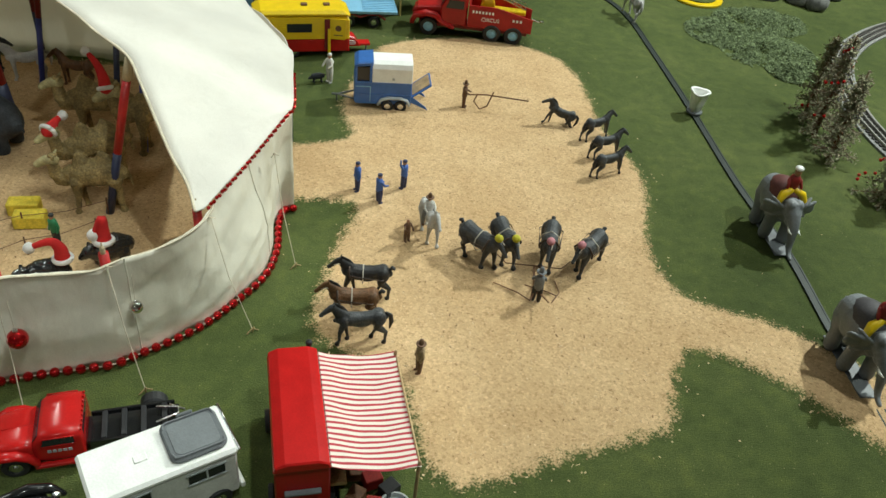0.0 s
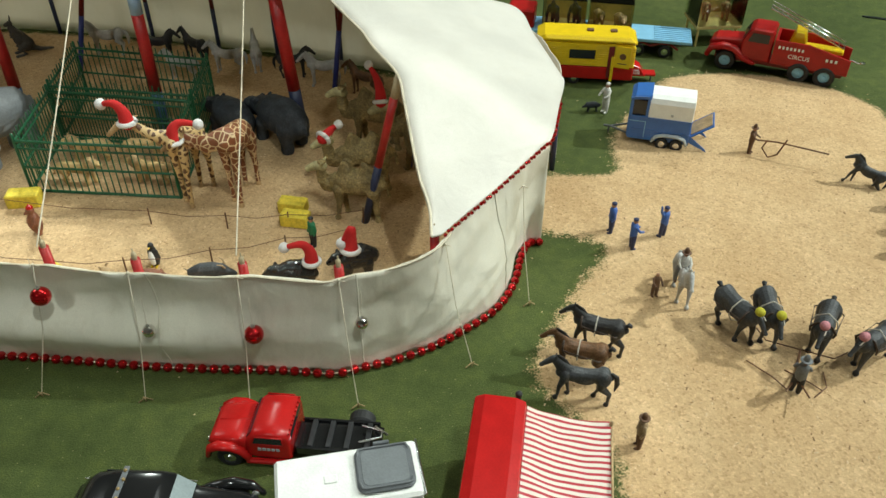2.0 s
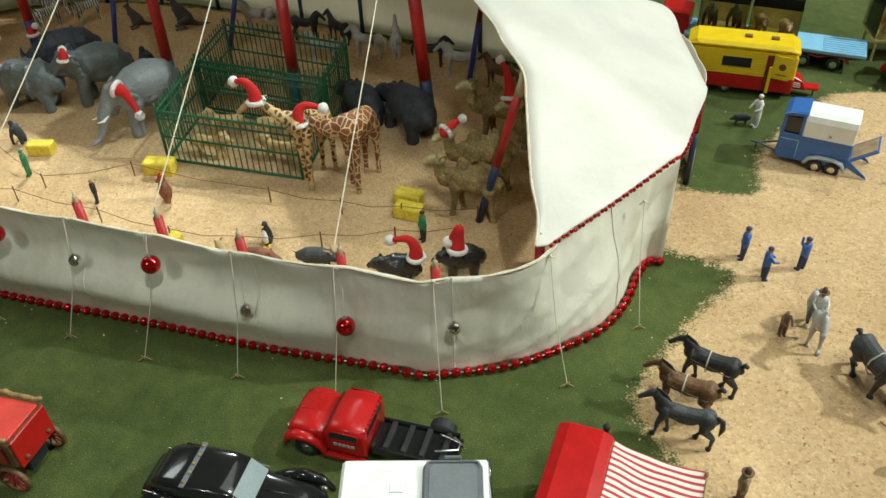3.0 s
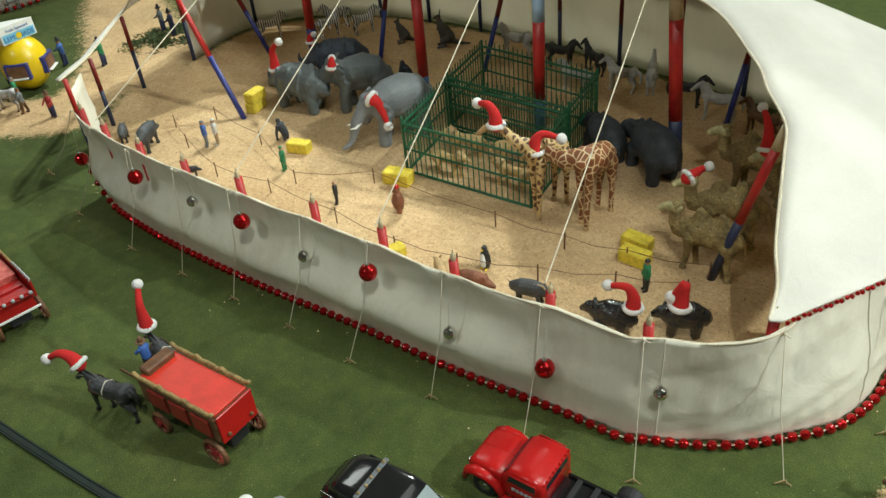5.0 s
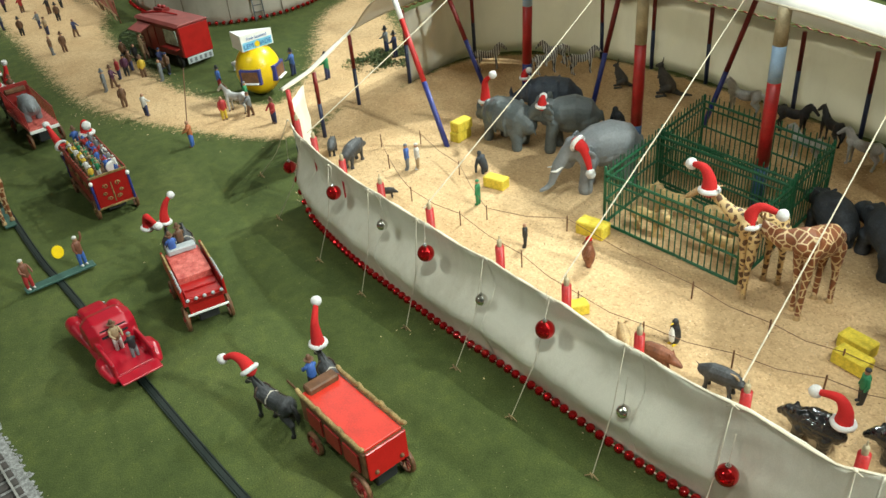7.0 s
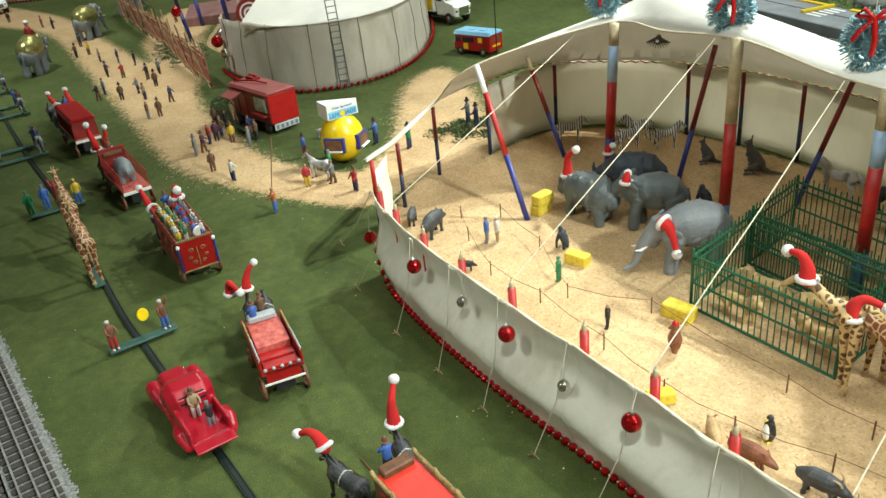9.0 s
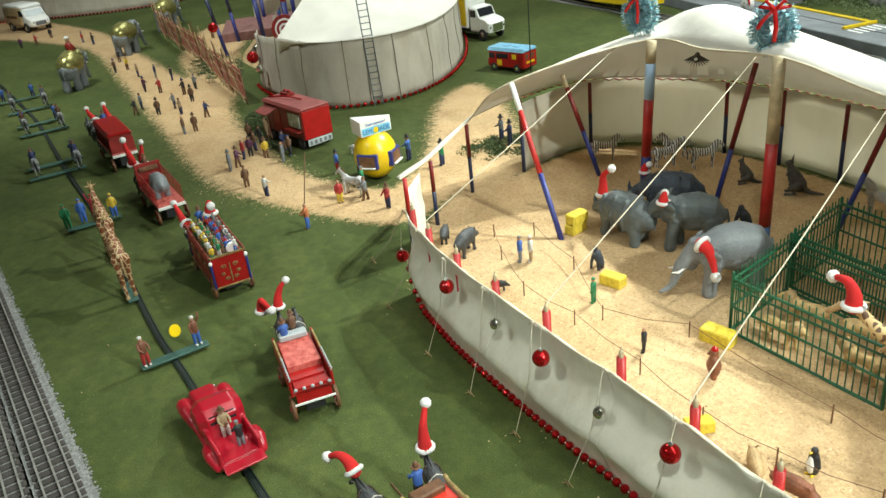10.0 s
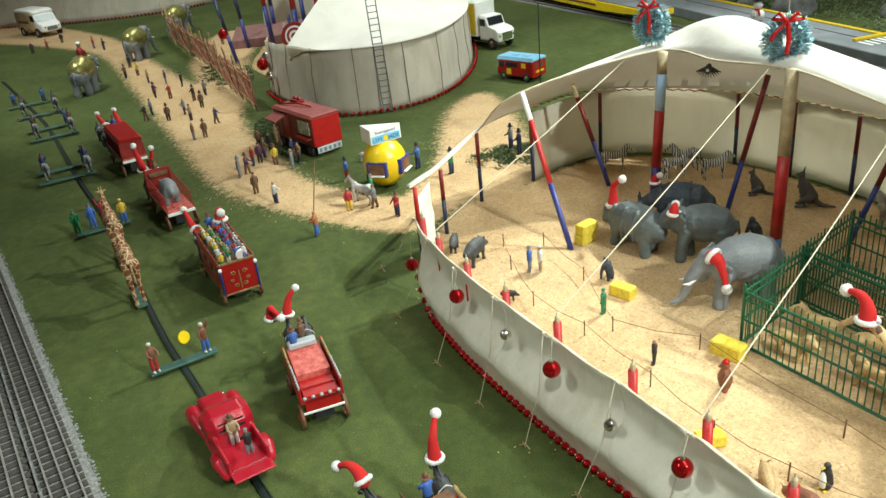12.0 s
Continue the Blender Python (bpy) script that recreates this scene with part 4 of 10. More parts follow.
class Toy(Shape):
    """A moulded toy, set out in centimetres, facing +x."""

    def rod(self, pts, radii, m=0, squash=1.0, seg=14):
        r = [a * 0.01 for a in radii] if isinstance(radii, (list, tuple)) else radii * 0.01
        return self.tube(cm(pts), r, seg, m, True, squash)

    def blob(self, c, r, m=0, seg=18, rings=12):
        return self.ball([a * 0.01 for a in c], [a * 0.01 for a in r], m, seg, rings)

    def leg(self, x, y, top, r, swing=0.0, hoof=1, knee=0.5, m=0):
        k = top * knee
        self.rod([(x, y, top), (x + swing * 0.45, y, k), (x + swing * 0.9, y, 0.28 * r / 0.3 + 0.15)], [r * 1.6, r, r * 0.82], m, 1.0, 8)
        self.rod([(x + swing * 0.95, y, 0.42), (x + swing, y, 0.06)], [r * 0.9, r * 1.25], hoof, 1.0, 8)


    def fuse(self, voxel=0.0012, passes=2, shag=0.0, size=260):
        """Melt the overlapping pieces of the hide into one moulded skin."""
        keep = [i for i, m in enumerate(self.m) if m == 0]
        me = bpy.data.meshes.new("mould")
        me.from_pydata(self.v, [], [self.f[i] for i in keep])
        ob = bpy.data.objects.new("mould", me)
        scene.collection.objects.link(ob)
        md = ob.modifiers.new("melt", "REMESH")
        md.mode, md.voxel_size = "VOXEL", voxel
        sm = ob.modifiers.new("even", "SMOOTH")
        sm.factor, sm.iterations = 0.5, passes
        deps = bpy.context.evaluated_depsgraph_get()
        ev = ob.evaluated_get(deps)
        out = ev.to_mesh()
        verts, faces = [tuple(v.co + v.normal * shag * noise.noise(v.co * size)) for v in out.vertices], [tuple(f.vertices) for f in out.polygons]
        ev.to_mesh_clear()
        bpy.data.objects.remove(ob)
        bpy.data.meshes.remove(me)
        rest = [i for i, m in enumerate(self.m) if m != 0]
        whole = Toy().add(verts, faces, 0, True)
        k = len(whole.v)
        used = sorted({j for i in rest for j in self.f[i]})
        at = {j: k + n for n, j in enumerate(used)}
        whole.v += [self.v[j] for j in used]
        for i in rest:
            whole.f.append(tuple(at[j] for j in self.f[i]))
            whole.m.append(self.m[i])
            whole.s.append(self.s[i])
        return whole


def horse(gait=0, tail=1, head=0.0, fat=1.0):
    t = Toy()
    b = 0.8 + 0.2 * fat
    t.rod([(-3.7, 0, 4.7), (-2.9, 0, 4.95), (-1.5, 0, 4.8), (-0.2, 0, 4.62), (1.2, 0, 4.68), (2.5, 0, 4.95)], [0.5 * fat, 0.98 * fat, 0.86 * fat, 0.92 * fat, 1.0 * fat, 0.82 * fat], 0, 0.86, 14)
    t.blob((-0.3, 0, 4.15), (1.9, 0.86 * fat, 0.85 * b), 0).blob((-2.7, 0, 5.35), (0.95, 0.6 * fat, 0.62 * fat), 0).blob((1.7, 0, 5.35), (0.9, 0.42 * fat, 0.62 * fat), 0)
    for sy in (1, -1):
        t.blob((-2.8, 0.48 * sy * b, 4.7), (1.05, 0.66 * fat, 1.3), 0)
        t.blob((2.15, 0.42 * sy * b, 4.65), (0.75, 0.58 * fat, 1.15), 0)
    t.blob((2.95, 0, 4.9), (0.55, 0.62 * fat, 0.8), 0)
    t.rod([(2.1, 0, 5.1), (2.95, 0, 6.15 + head * 0.4), (3.7, 0, 7.05 + head)], [1.15 * b, 0.85 * b, 0.58], 0, 0.66)
    t.blob((4.05, 0, 6.95 + head), (0.55, 0.36, 0.55), 0)
    t.rod([(3.75, 0, 7.15 + head), (4.6, 0, 6.5 + head), (5.35, 0, 5.8 + head)], [0.52, 0.45, 0.32], 0, 0.78)
    t.blob((5.4, 0, 5.75 + head), (0.36, 0.32, 0.32), 0)
    for sy in (1, -1):
        t.rod([(3.6, 0.2 * sy, 7.45 + head), (3.58, 0.28 * sy, 8.05 + head)], [0.16, 0.05], 0)
    t.rod([(1.8, 0, 6.05), (2.5, 0, 6.85 + head * 0.4), (3.35, 0, 7.65 + head)], [0.26, 0.4, 0.26], 1, 0.4)
    t.rod([(-3.9, 0, 5.4), (-4.5, 0, 4.9), (-4.7, 0, 3.7), (-4.5, 0, 2.3)] if tail else [(-3.9, 0, 5.5), (-4.25, 0, 5.9), (-4.45, 0, 5.7)], [0.22, 0.34, 0.36, 0.1] if tail else [0.25, 0.36, 0.3], 1)
    swing = ((0.1, -0.1, -0.15, 0.15), (1.0, -0.8, -0.9, 0.8), (1.7, 0.8, -1.6, -0.6))[gait]
    r = 0.27 * (0.6 + 0.4 * fat)
    for k, (x, sy) in enumerate(((2.25, 1), (2.25, -1), (-2.9, 1), (-2.9, -1))):
        w, y = swing[k], 0.62 * sy * b
        lift = max(0.0, w) * 0.35 if gait else 0.0
        if k < 2:
            joints = [(x, y, 4.2), (x + w * 0.55, y, 2.35 + lift * 0.3), (x + w * 0.9 - lift * 0.8, y, 0.75 + lift), (x + w - lift * 0.7, y, 0.42 + lift)]
            t.rod(joints, [r * 2.0, r * 1.1, r * 0.72, r * 0.8], 0, 1.0, 8)
        else:
            joints = [(x + 0.1, y, 4.4), (x + 0.55 + w * 0.3, y, 3.3), (x - 0.45 + w * 0.6, y, 2.15 + lift * 0.3), (x - 0.05 + w * 0.95, y, 0.75 + lift * 0.6), (x + w, y, 0.42 + lift * 0.6)]
            t.rod(joints, [r * 2.9, r * 2.3, r * 1.2, r * 0.75, r * 0.82], 0, 1.0, 8)
        fx, fz = joints[-1][0], joints[-1][2]
        t.rod([(fx, y, fz), (fx + 0.14, y, max(0.12, fz - 0.32))], [r * 0.9, r * 1.35], 1, 1.0, 8)
    return t


def harness(t, f=1.18):
    """Collar, girth and reins on a work horse."""
    t.rod([(1.9, 0.9 * f, 4.0), (2.3, 1.0 * f, 5.0), (2.3, 0.55 * f, 6.0), (2.3, -0.55 * f, 6.0), (2.3, -1.0 * f, 5.0), (1.9, -0.9 * f, 4.0)], 0.16, 2)
    t.rod([(0.2, 0, 4.4 + 1.18 * f), (0.2, 0.85 * f, 4.4 + 0.62 * f), (0.2, 1.04 * f, 4.2), (0.2, 0.6 * f, 4.4 - 0.9 * f), (0.2, 0, 4.4 - 1.17 * f), (0.2, -0.6 * f, 4.4 - 0.9 * f), (0.2, -1.04 * f, 4.2), (0.2, -0.85 * f, 4.4 + 0.62 * f), (0.2, 0, 4.4 + 1.18 * f)], 0.1, 3)
    t.rod([(2.2, 1.0 * f, 4.9), (0, 1.06 * f, 4.6), (-2.8, 1.2 * f, 4.5), (-3.6 - 0.4 * f, 0, 4.6), (-2.8, -1.2 * f, 4.5), (0, -1.06 * f, 4.6), (2.2, -1.0 * f, 4.9)], 0.09, 2)
    t.rod([(2.2, 0.3, 5.9), (3.9, 0.35, 6.4), (4.6, 0.3, 6.1)], 0.08, 3)
    return t


def elephant(rider=False, ears=1.0, bow=0.0, cloth=False):
    t = Toy()
    t.rod([(-4.7, 0, 5.6), (-3.8, 0, 6.1), (-1.6, 0, 6.5), (0.8, 0, 6.35), (2.6, 0, 6.1)], [1.5, 2.45, 2.9, 2.7, 2.0], 0, 0.95, 22)
    t.blob((-3.5, 0, 5.2), (2.1, 2.35, 2.5), 0)
    t.blob((1.4, 0, 5.6), (1.9, 2.2, 2.4), 0)
    t.blob((-1.0, 0, 5.2), (3.2, 2.5, 2.2), 0)
    t.rod([(2.4, 0, 7.2 - bow * 0.5), (3.9, 0, 7.5 - bow), (4.9, 0, 6.8 - bow)], [1.7, 1.7, 1.2], 0, 0.9, 18)
    t.blob((3.8, 0.6, 8.45 - bow), (1.0, 0.85, 0.9), 0).blob((3.8, -0.6, 8.45 - bow), (1.0, 0.85, 0.9), 0)
    t.blob((4.6, 0, 5.9 - bow), (1.0, 0.95, 0.9), 0)
    t.rod([(5.1, 0, 6.6 - bow), (6.0, 0, 5.2 - bow * 0.75), (6.5, 0, 3.6 - bow * 0.5), (6.9, 0, 2.0 - bow * 0.2), (7.5, 0, 1.1), (8.4, 0, 0.8)], [1.05, 0.82, 0.62, 0.48, 0.38, 0.3], 0)
    for s in (1, -1):
        for ty, tz, tr in ((2.5, 8.7, 0.55), (3.1, 7.9, 0.8), (3.1, 6.9, 0.8), (2.5, 5.9, 0.6)):
            t.rod([(3.5, 1.2 * s, 7.3 - bow), (3.0, 1.2 * s + (ty - 1.2) * 0.55 * s * ears, (7.3 + tz) / 2 - bow), (2.4, 1.2 * s + (ty - 1.2) * s * ears, tz - bow)], [0.55, 0.75, tr], 0, 0.42)
        t.rod([(5.4, 0.6 * s, 5.9 - bow), (6.4, 0.75 * s, 5.2 - bow), (7.2, 0.7 * s, 5.3 - bow)], [0.24, 0.19, 0.06], 1)
        t.rod([(1.8, 1.2 * s, 5.4), (1.8 + 0.5 * s, 1.3 * s, 2.8), (1.8 + 0.7 * s, 1.3 * s, 0.4)], [1.25, 0.95, 1.0], 0)
        t.rod([(-3.3, 1.2 * s, 5.4), (-3.3 - 0.4 * s, 1.3 * s, 2.8), (-3.3 - 0.5 * s, 1.3 * s, 0.4)], [1.45, 1.0, 1.05], 0)
    t.rod([(-5.9, 0, 6.4), (-6.3, 0, 4.8), (-6.2, 0, 3.4)], [0.28, 0.2, 0.22], 0)
    if cloth:
        t.rod([(-2.9, 0, 6.5), (-0.9, 0, 6.75), (1.6, 0, 6.5)], [2.78, 3.05, 2.72], 2, 0.98, 20)
    if rider:
        t.rod([(-1.6, 0, 7.6), (-0.4, 0, 7.7), (1.0, 0, 7.5)], [2.2, 2.35, 2.2], 2, 1.02, 14)
        for s in (1, -1):
            t.rod([(1.8, 0.4 * s, 9.2), (2.2, 1.5 * s, 8.8), (2.6, 2.1 * s, 7.6)], [0.6, 0.75, 0.55], 3, 0.9)
        t.rod([(1.3, 0, 9.2), (1.1, 0, 11.0)], [0.75, 0.85], 4, 1.1).blob((1.2, 0, 12.2), (0.55, 0.5, 0.65), 5).blob((1.15, 0, 12.9), (0.68, 0.66, 0.42), 6)
        t.rod([(1.2, 0.9, 10.8), (1.9, 1.1, 9.8)], [0.3, 0.22], 4).rod([(1.2, -0.9, 10.8), (1.9, -1.1, 9.8)], [0.3, 0.22], 4)
    return t


def rhino():
    t = Toy()
    t.rod([(-4.6, 0, 4.6), (-3.6, 0, 4.9), (-1.2, 0, 5.0), (1.4, 0, 5.0), (3.0, 0, 4.8)], [1.6, 2.5, 2.75, 2.6, 1.9], 0, 0.92, 16).blob((-3.2, 0, 4.3), (1.9, 2.25, 2.1), 0).blob((1.9, 0, 4.3), (1.6, 2.2, 2.1), 0)
    t.rod([(2.8, 0, 4.9), (4.4, 0, 4.3), (5.9, 0, 3.5)], [1.6, 1.2, 0.85], 0, 0.85, 12)
    t.rod([(5.9, 0, 4.0), (6.2, 0, 4.9), (6.1, 0, 5.8)], [0.5, 0.3, 0.07], 1)
    for gx, gs in ((0.3, 1.0), (-2.0, 1.02), (2.9, 0.8)):
        t.rod([(gx - 0.1, 2.1 * gs, 2.8), (gx, 2.55 * gs, 4.8), (gx, 1.5 * gs, 7.25 * gs + (1 - gs) * 5), (gx, -1.5 * gs, 7.25 * gs + (1 - gs) * 5), (gx, -2.55 * gs, 4.8), (gx - 0.1, -2.1 * gs, 2.8)], 0.26, 0)
    for s in (1, -1):
        t.rod([(3.7, 0.8 * s, 5.4), (3.6, 1.0 * s, 6.2)], [0.35, 0.12], 0)
        t.rod([(2.0, 1.25 * s, 3.8), (2.1 + 0.4 * s, 1.3 * s, 1.8), (2.2 + 0.5 * s, 1.3 * s, 0.35)], [1.05, 0.75, 0.8], 0)
        t.rod([(-3.0, 1.25 * s, 3.8), (-3.1 - 0.4 * s, 1.3 * s, 1.8), (-3.0 - 0.5 * s, 1.3 * s, 0.35)], [1.15, 0.78, 0.82], 0)
    t.rod([(-5.9, 0, 4.8), (-6.2, 0, 3.4)], [0.16, 0.1], 0)
    t.v = [(p[0], p[1], p[2] - 0.006 * min(1, p[2] / 0.03)) for p in t.v]
    return t


def giraffe(turn=0.0, low=0.0, reach=0.0, stout=1.0):
    t = Toy()
    t.rod([(-3.4, 0, 8.3), (-2.4, 0, 8.6), (-0.6, 0, 8.9), (1.4, 0, 9.4), (2.4, 0, 9.7)], [a * stout for a in (0.9, 1.45, 1.6, 1.55, 1.1)], 0, 0.8, 16)
    t.rod([(1.9, 0, 10.1), (3.2 + low * 0.2 + reach * 0.45, turn * 0.4, 11.9 - low * 0.5), (4.5 + reach, turn, 14.2 - low)], [1.25 * stout, 0.78 * stout ** 1.6, 0.55 * stout], 0, 0.8, 12)
    t.rod([(4.3 + reach, turn, 14.6 - low), (5.2 + reach, turn * 1.2, 14.1 - low), (6.1 + reach, turn * 1.4, 13.1 - low)], [0.62, 0.52, 0.34], 1, 0.8)
    for s in (1, -1):
        t.rod([(4.2 + reach, turn + 0.35 * s, 14.8 - low), (3.9 + reach, turn + 1.1 * s, 15.1 - low)], [0.25, 0.08], 1)
        t.rod([(4.5 + reach, turn + 0.22 * s, 15.0 - low), (4.4 + reach, turn + 0.25 * s, 15.7 - low)], [0.13, 0.13], 1)
        t.rod([(1.7, 0.75 * s, 8.4), (1.8 + 0.3 * s, 0.75 * s, 4.3), (1.8 + 0.5 * s, 0.75 * s, 0.5)], [0.75, 0.38, 0.32], 0)
        t.rod([(-2.7, 0.75 * s, 7.9), (-2.9 - 0.3 * s, 0.75 * s, 4.2), (-2.8 - 0.4 * s, 0.75 * s, 0.5)], [0.95, 0.40, 0.32], 0)
        t.rod([(1.8 + 0.5 * s, 0.75 * s, 0.5), (1.85 + 0.5 * s, 0.75 * s, 0.08)], [0.34, 0.42], 1).rod([(-2.8 - 0.4 * s, 0.75 * s, 0.5), (-2.75 - 0.4 * s, 0.75 * s, 0.08)], [0.34, 0.42], 1)
    t.rod([(-4.1, 0, 8.4), (-4.5, 0, 6.8), (-4.5, 0, 5.2)], [0.16, 0.1, 0.22], 1)
    return t


def camel(humps=2):
    t = Toy()
    t.rod([(-3.8, 0, 5.7), (-2.9, 0, 6.1), (-0.6, 0, 6.0), (1.6, 0, 6.0), (2.6, 0, 6.0)], [1.1, 1.9, 2.1, 1.9, 1.3], 0, 0.85, 16)
    for x in ((-1.8, 1.1) if humps == 2 else (-0.5,)):
        t.rod([(x - 0.1, 0, 6.8), (x, 0, 8.1), (x + 0.15, 0.2, 9.0)], [1.6, 1.15, 0.55], 0, 0.8, 12)
    t.rod([(2.3, 0, 5.9), (3.6, 0, 5.2), (4.5, 0, 6.0), (4.8, 0, 7.9)], [1.4, 1.1, 0.95, 0.7], 0, 0.85, 12)
    t.rod([(3.4, 0, 4.8), (4.3, 0, 4.9), (4.9, 0, 6.2)], [0.8, 0.75, 0.55], 0, 0.8)
    t.rod([(4.5, 0, 8.3), (5.5, 0, 8.3), (6.5, 0, 7.8)], [0.8, 0.68, 0.5], 1, 0.85, 12).blob((6.6, 0, 7.7), (0.5, 0.48, 0.42), 1)
    t.blob((4.5, 0, 9.0), (0.65, 0.55, 0.4), 0)
    for s in (1, -1):
        t.rod([(4.4, 0.5 * s, 8.8), (4.1, 0.8 * s, 9.3)], [0.28, 0.12], 1)
        t.rod([(2.0, 0.9 * s, 5.2), (2.0 + 0.2 * s, 0.9 * s, 3.8)], [1.0, 0.6], 0)
        t.rod([(-2.9, 0.9 * s, 5.2), (-3.1, 0.9 * s, 3.6)], [1.15, 0.65], 0)
        t.leg(2.0, 0.9 * s, 4.6, 0.46, 0.5 * s, 0), t.leg(-3.0, 0.9 * s, 4.6, 0.5, -0.5 * s, 0)
    t.rod([(-4.8, 0, 5.8), (-5.1, 0, 3.8)], [0.16, 0.22], 0)
    return t


def hippo():
    t = Toy()
    t.rod([(-4.9, 0, 3.9), (-4.0, 0, 4.3), (-1.6, 0, 4.4), (1.2, 0, 4.2), (2.8, 0, 4.1)], [1.5, 2.5, 2.95, 2.7, 2.0], 0, 0.88, 22)
    t.blob((-3.4, 0, 3.7), (2.1, 2.6, 2.3), 0).blob((1.3, 0, 3.6), (1.9, 2.4, 2.2), 0)
    t.rod([(2.4, 0, 4.2), (4.0, 0, 4.1), (5.4, 0, 3.6), (6.6, 0, 3.3)], [1.9, 1.65, 1.3, 1.4], 0, 0.95, 16)
    t.blob((6.6, 0.7, 3.2), (1.1, 0.85, 1.0), 0).blob((6.6, -0.7, 3.2), (1.1, 0.85, 1.0), 0)
    for s in (1, -1):
        t.blob((4.5, 0.85 * s, 5.3), (0.45, 0.4, 0.4), 0).blob((6.8, 0.6 * s, 4.3), (0.35, 0.3, 0.25), 0)
        t.rod([(3.4, 1.0 * s, 5.3), (3.1, 1.35 * s, 6.0)], [0.42, 0.28], 0)
        t.rod([(1.8, 1.5 * s, 3.0), (1.9 + 0.3 * s, 1.55 * s, 1.5), (1.9 + 0.4 * s, 1.55 * s, 0.3)], [1.15, 0.85, 0.95], 0)
        t.rod([(-3.4, 1.5 * s, 3.0), (-3.4 - 0.3 * s, 1.55 * s, 1.5), (-3.3 - 0.4 * s, 1.55 * s, 0.3)], [1.25, 0.9, 0.98], 0)
    t.rod([(-6.2, 0, 4.4), (-6.6, 0, 3.2)], [0.24, 0.16], 0)
    return t


def kangaroo():
    t = Toy()
    t.rod([(-1.0, 0, 2.0), (0.0, 0, 3.6), (0.8, 0, 5.4), (1.1, 0, 6.4)], [1.5, 1.45, 0.9, 0.55], 0, 0.8)
    t.rod([(1.0, 0, 6.9), (1.9, 0, 6.7)], [0.55, 0.35], 0).rod([(-1.3, 0, 1.5), (-3.2, 0, 0.6), (-5.6, 0, 0.35)], [0.8, 0.45, 0.18], 0)
    for s in (1, -1):
        t.rod([(0.8, 0.25 * s, 7.3), (0.6, 0.35 * s, 8.4)], [0.22, 0.1], 0).rod([(0.9, 0.6 * s, 5.2), (1.6, 0.6 * s, 4.2)], [0.3, 0.16], 0)
        t.rod([(-0.6, 0.9 * s, 2.2), (0.8, 1.0 * s, 1.6), (-0.3, 1.0 * s, 0.5), (1.6, 1.0 * s, 0.25)], [0.95, 0.5, 0.34, 0.3], 0)
    return t


def bear():
    t = Toy()
    t.rod([(-2.8, 0, 3.0), (-1.4, 0, 3.3), (0.4, 0, 3.3), (1.8, 0, 3.2)], [1.5, 2.1, 2.1, 1.5], 0, 0.95, 14).rod([(2.0, 0, 3.7), (3.2, 0, 3.6), (4.2, 0, 3.1)], [1.1, 1.0, 0.5], 0)
    for s in (1, -1):
        t.blob((2.5, 0.8 * s, 4.6), (0.3, 0.35, 0.4), 0)
        t.rod([(1.2, 1.1 * s, 2.6), (1.5, 1.1 * s, 0.4)], [0.9, 0.7], 0).rod([(-2.0, 1.1 * s, 2.6), (-2.0, 1.1 * s, 0.4)], [1.0, 0.75], 0)
    return t


def standing_bear():
    t = Toy()
    t.rod([(0, 0, 1.2), (0.1, 0, 2.4), (0.1, 0, 3.8)], [1.0, 1.25, 0.85], 0, 1.08, 12).blob((0.15, 0, 4.9), (0.72, 0.72, 0.75), 0).rod([(0.6, 0, 4.8), (1.05, 0, 4.65)], [0.38, 0.26], 0)
    for s in (1, -1):
        t.rod([(0.1, 0.5 * s, 1.3), (0.15, 0.6 * s, 0.25)], [0.62, 0.5], 0).rod([(0.1, 0.85 * s, 3.7), (0.5, 1.25 * s, 2.8), (0.95, 0.9 * s, 2.2)], [0.42, 0.36, 0.28], 0)
    t.rod([(0.1, 0, 5.45), (0.1, 0, 5.75), (0.1, 0, 6.0)], [0.62, 0.5, 0.2], 1)
    return t


def gorilla():
    t = Toy()
    t.rod([(-0.9, 0, 1.9), (-0.2, 0, 3.4), (0.6, 0, 4.8)], [1.0, 1.25, 1.1], 0, 1.1).blob((1.0, 0, 6.0), (0.75, 0.65, 0.85), 0)
    for s in (1, -1):
        t.rod([(0.6, 1.2 * s, 4.8), (1.2, 1.6 * s, 2.6), (1.5, 1.4 * s, 0.35)], [0.6, 0.45, 0.35], 0).rod([(-0.8, 0.7 * s, 1.6), (-0.7, 0.8 * s, 0.3)], [0.65, 0.45], 0)
    return t


def penguin():
    t = Toy()
    t.rod([(0, 0, 0.5), (0, 0, 1.6), (0.05, 0, 2.7)], [0.62, 0.72, 0.5], 0).blob((0.1, 0, 3.3), (0.42, 0.4, 0.45), 0).rod([(0.35, 0, 3.25), (0.85, 0, 3.15)], [0.14, 0.05], 2)
    t.rod([(0.35, 0, 0.7), (0.4, 0, 1.6), (0.3, 0, 2.5)], [0.42, 0.5, 0.3], 1)
    for s in (1, -1):
        t.rod([(0, 0.6 * s, 2.4), (-0.1, 0.8 * s, 1.2)], [0.2, 0.12], 0, 0.6).rod([(0.1, 0.3 * s, 0.12), (0.6, 0.35 * s, 0.08)], [0.16, 0.14], 2)
    return t


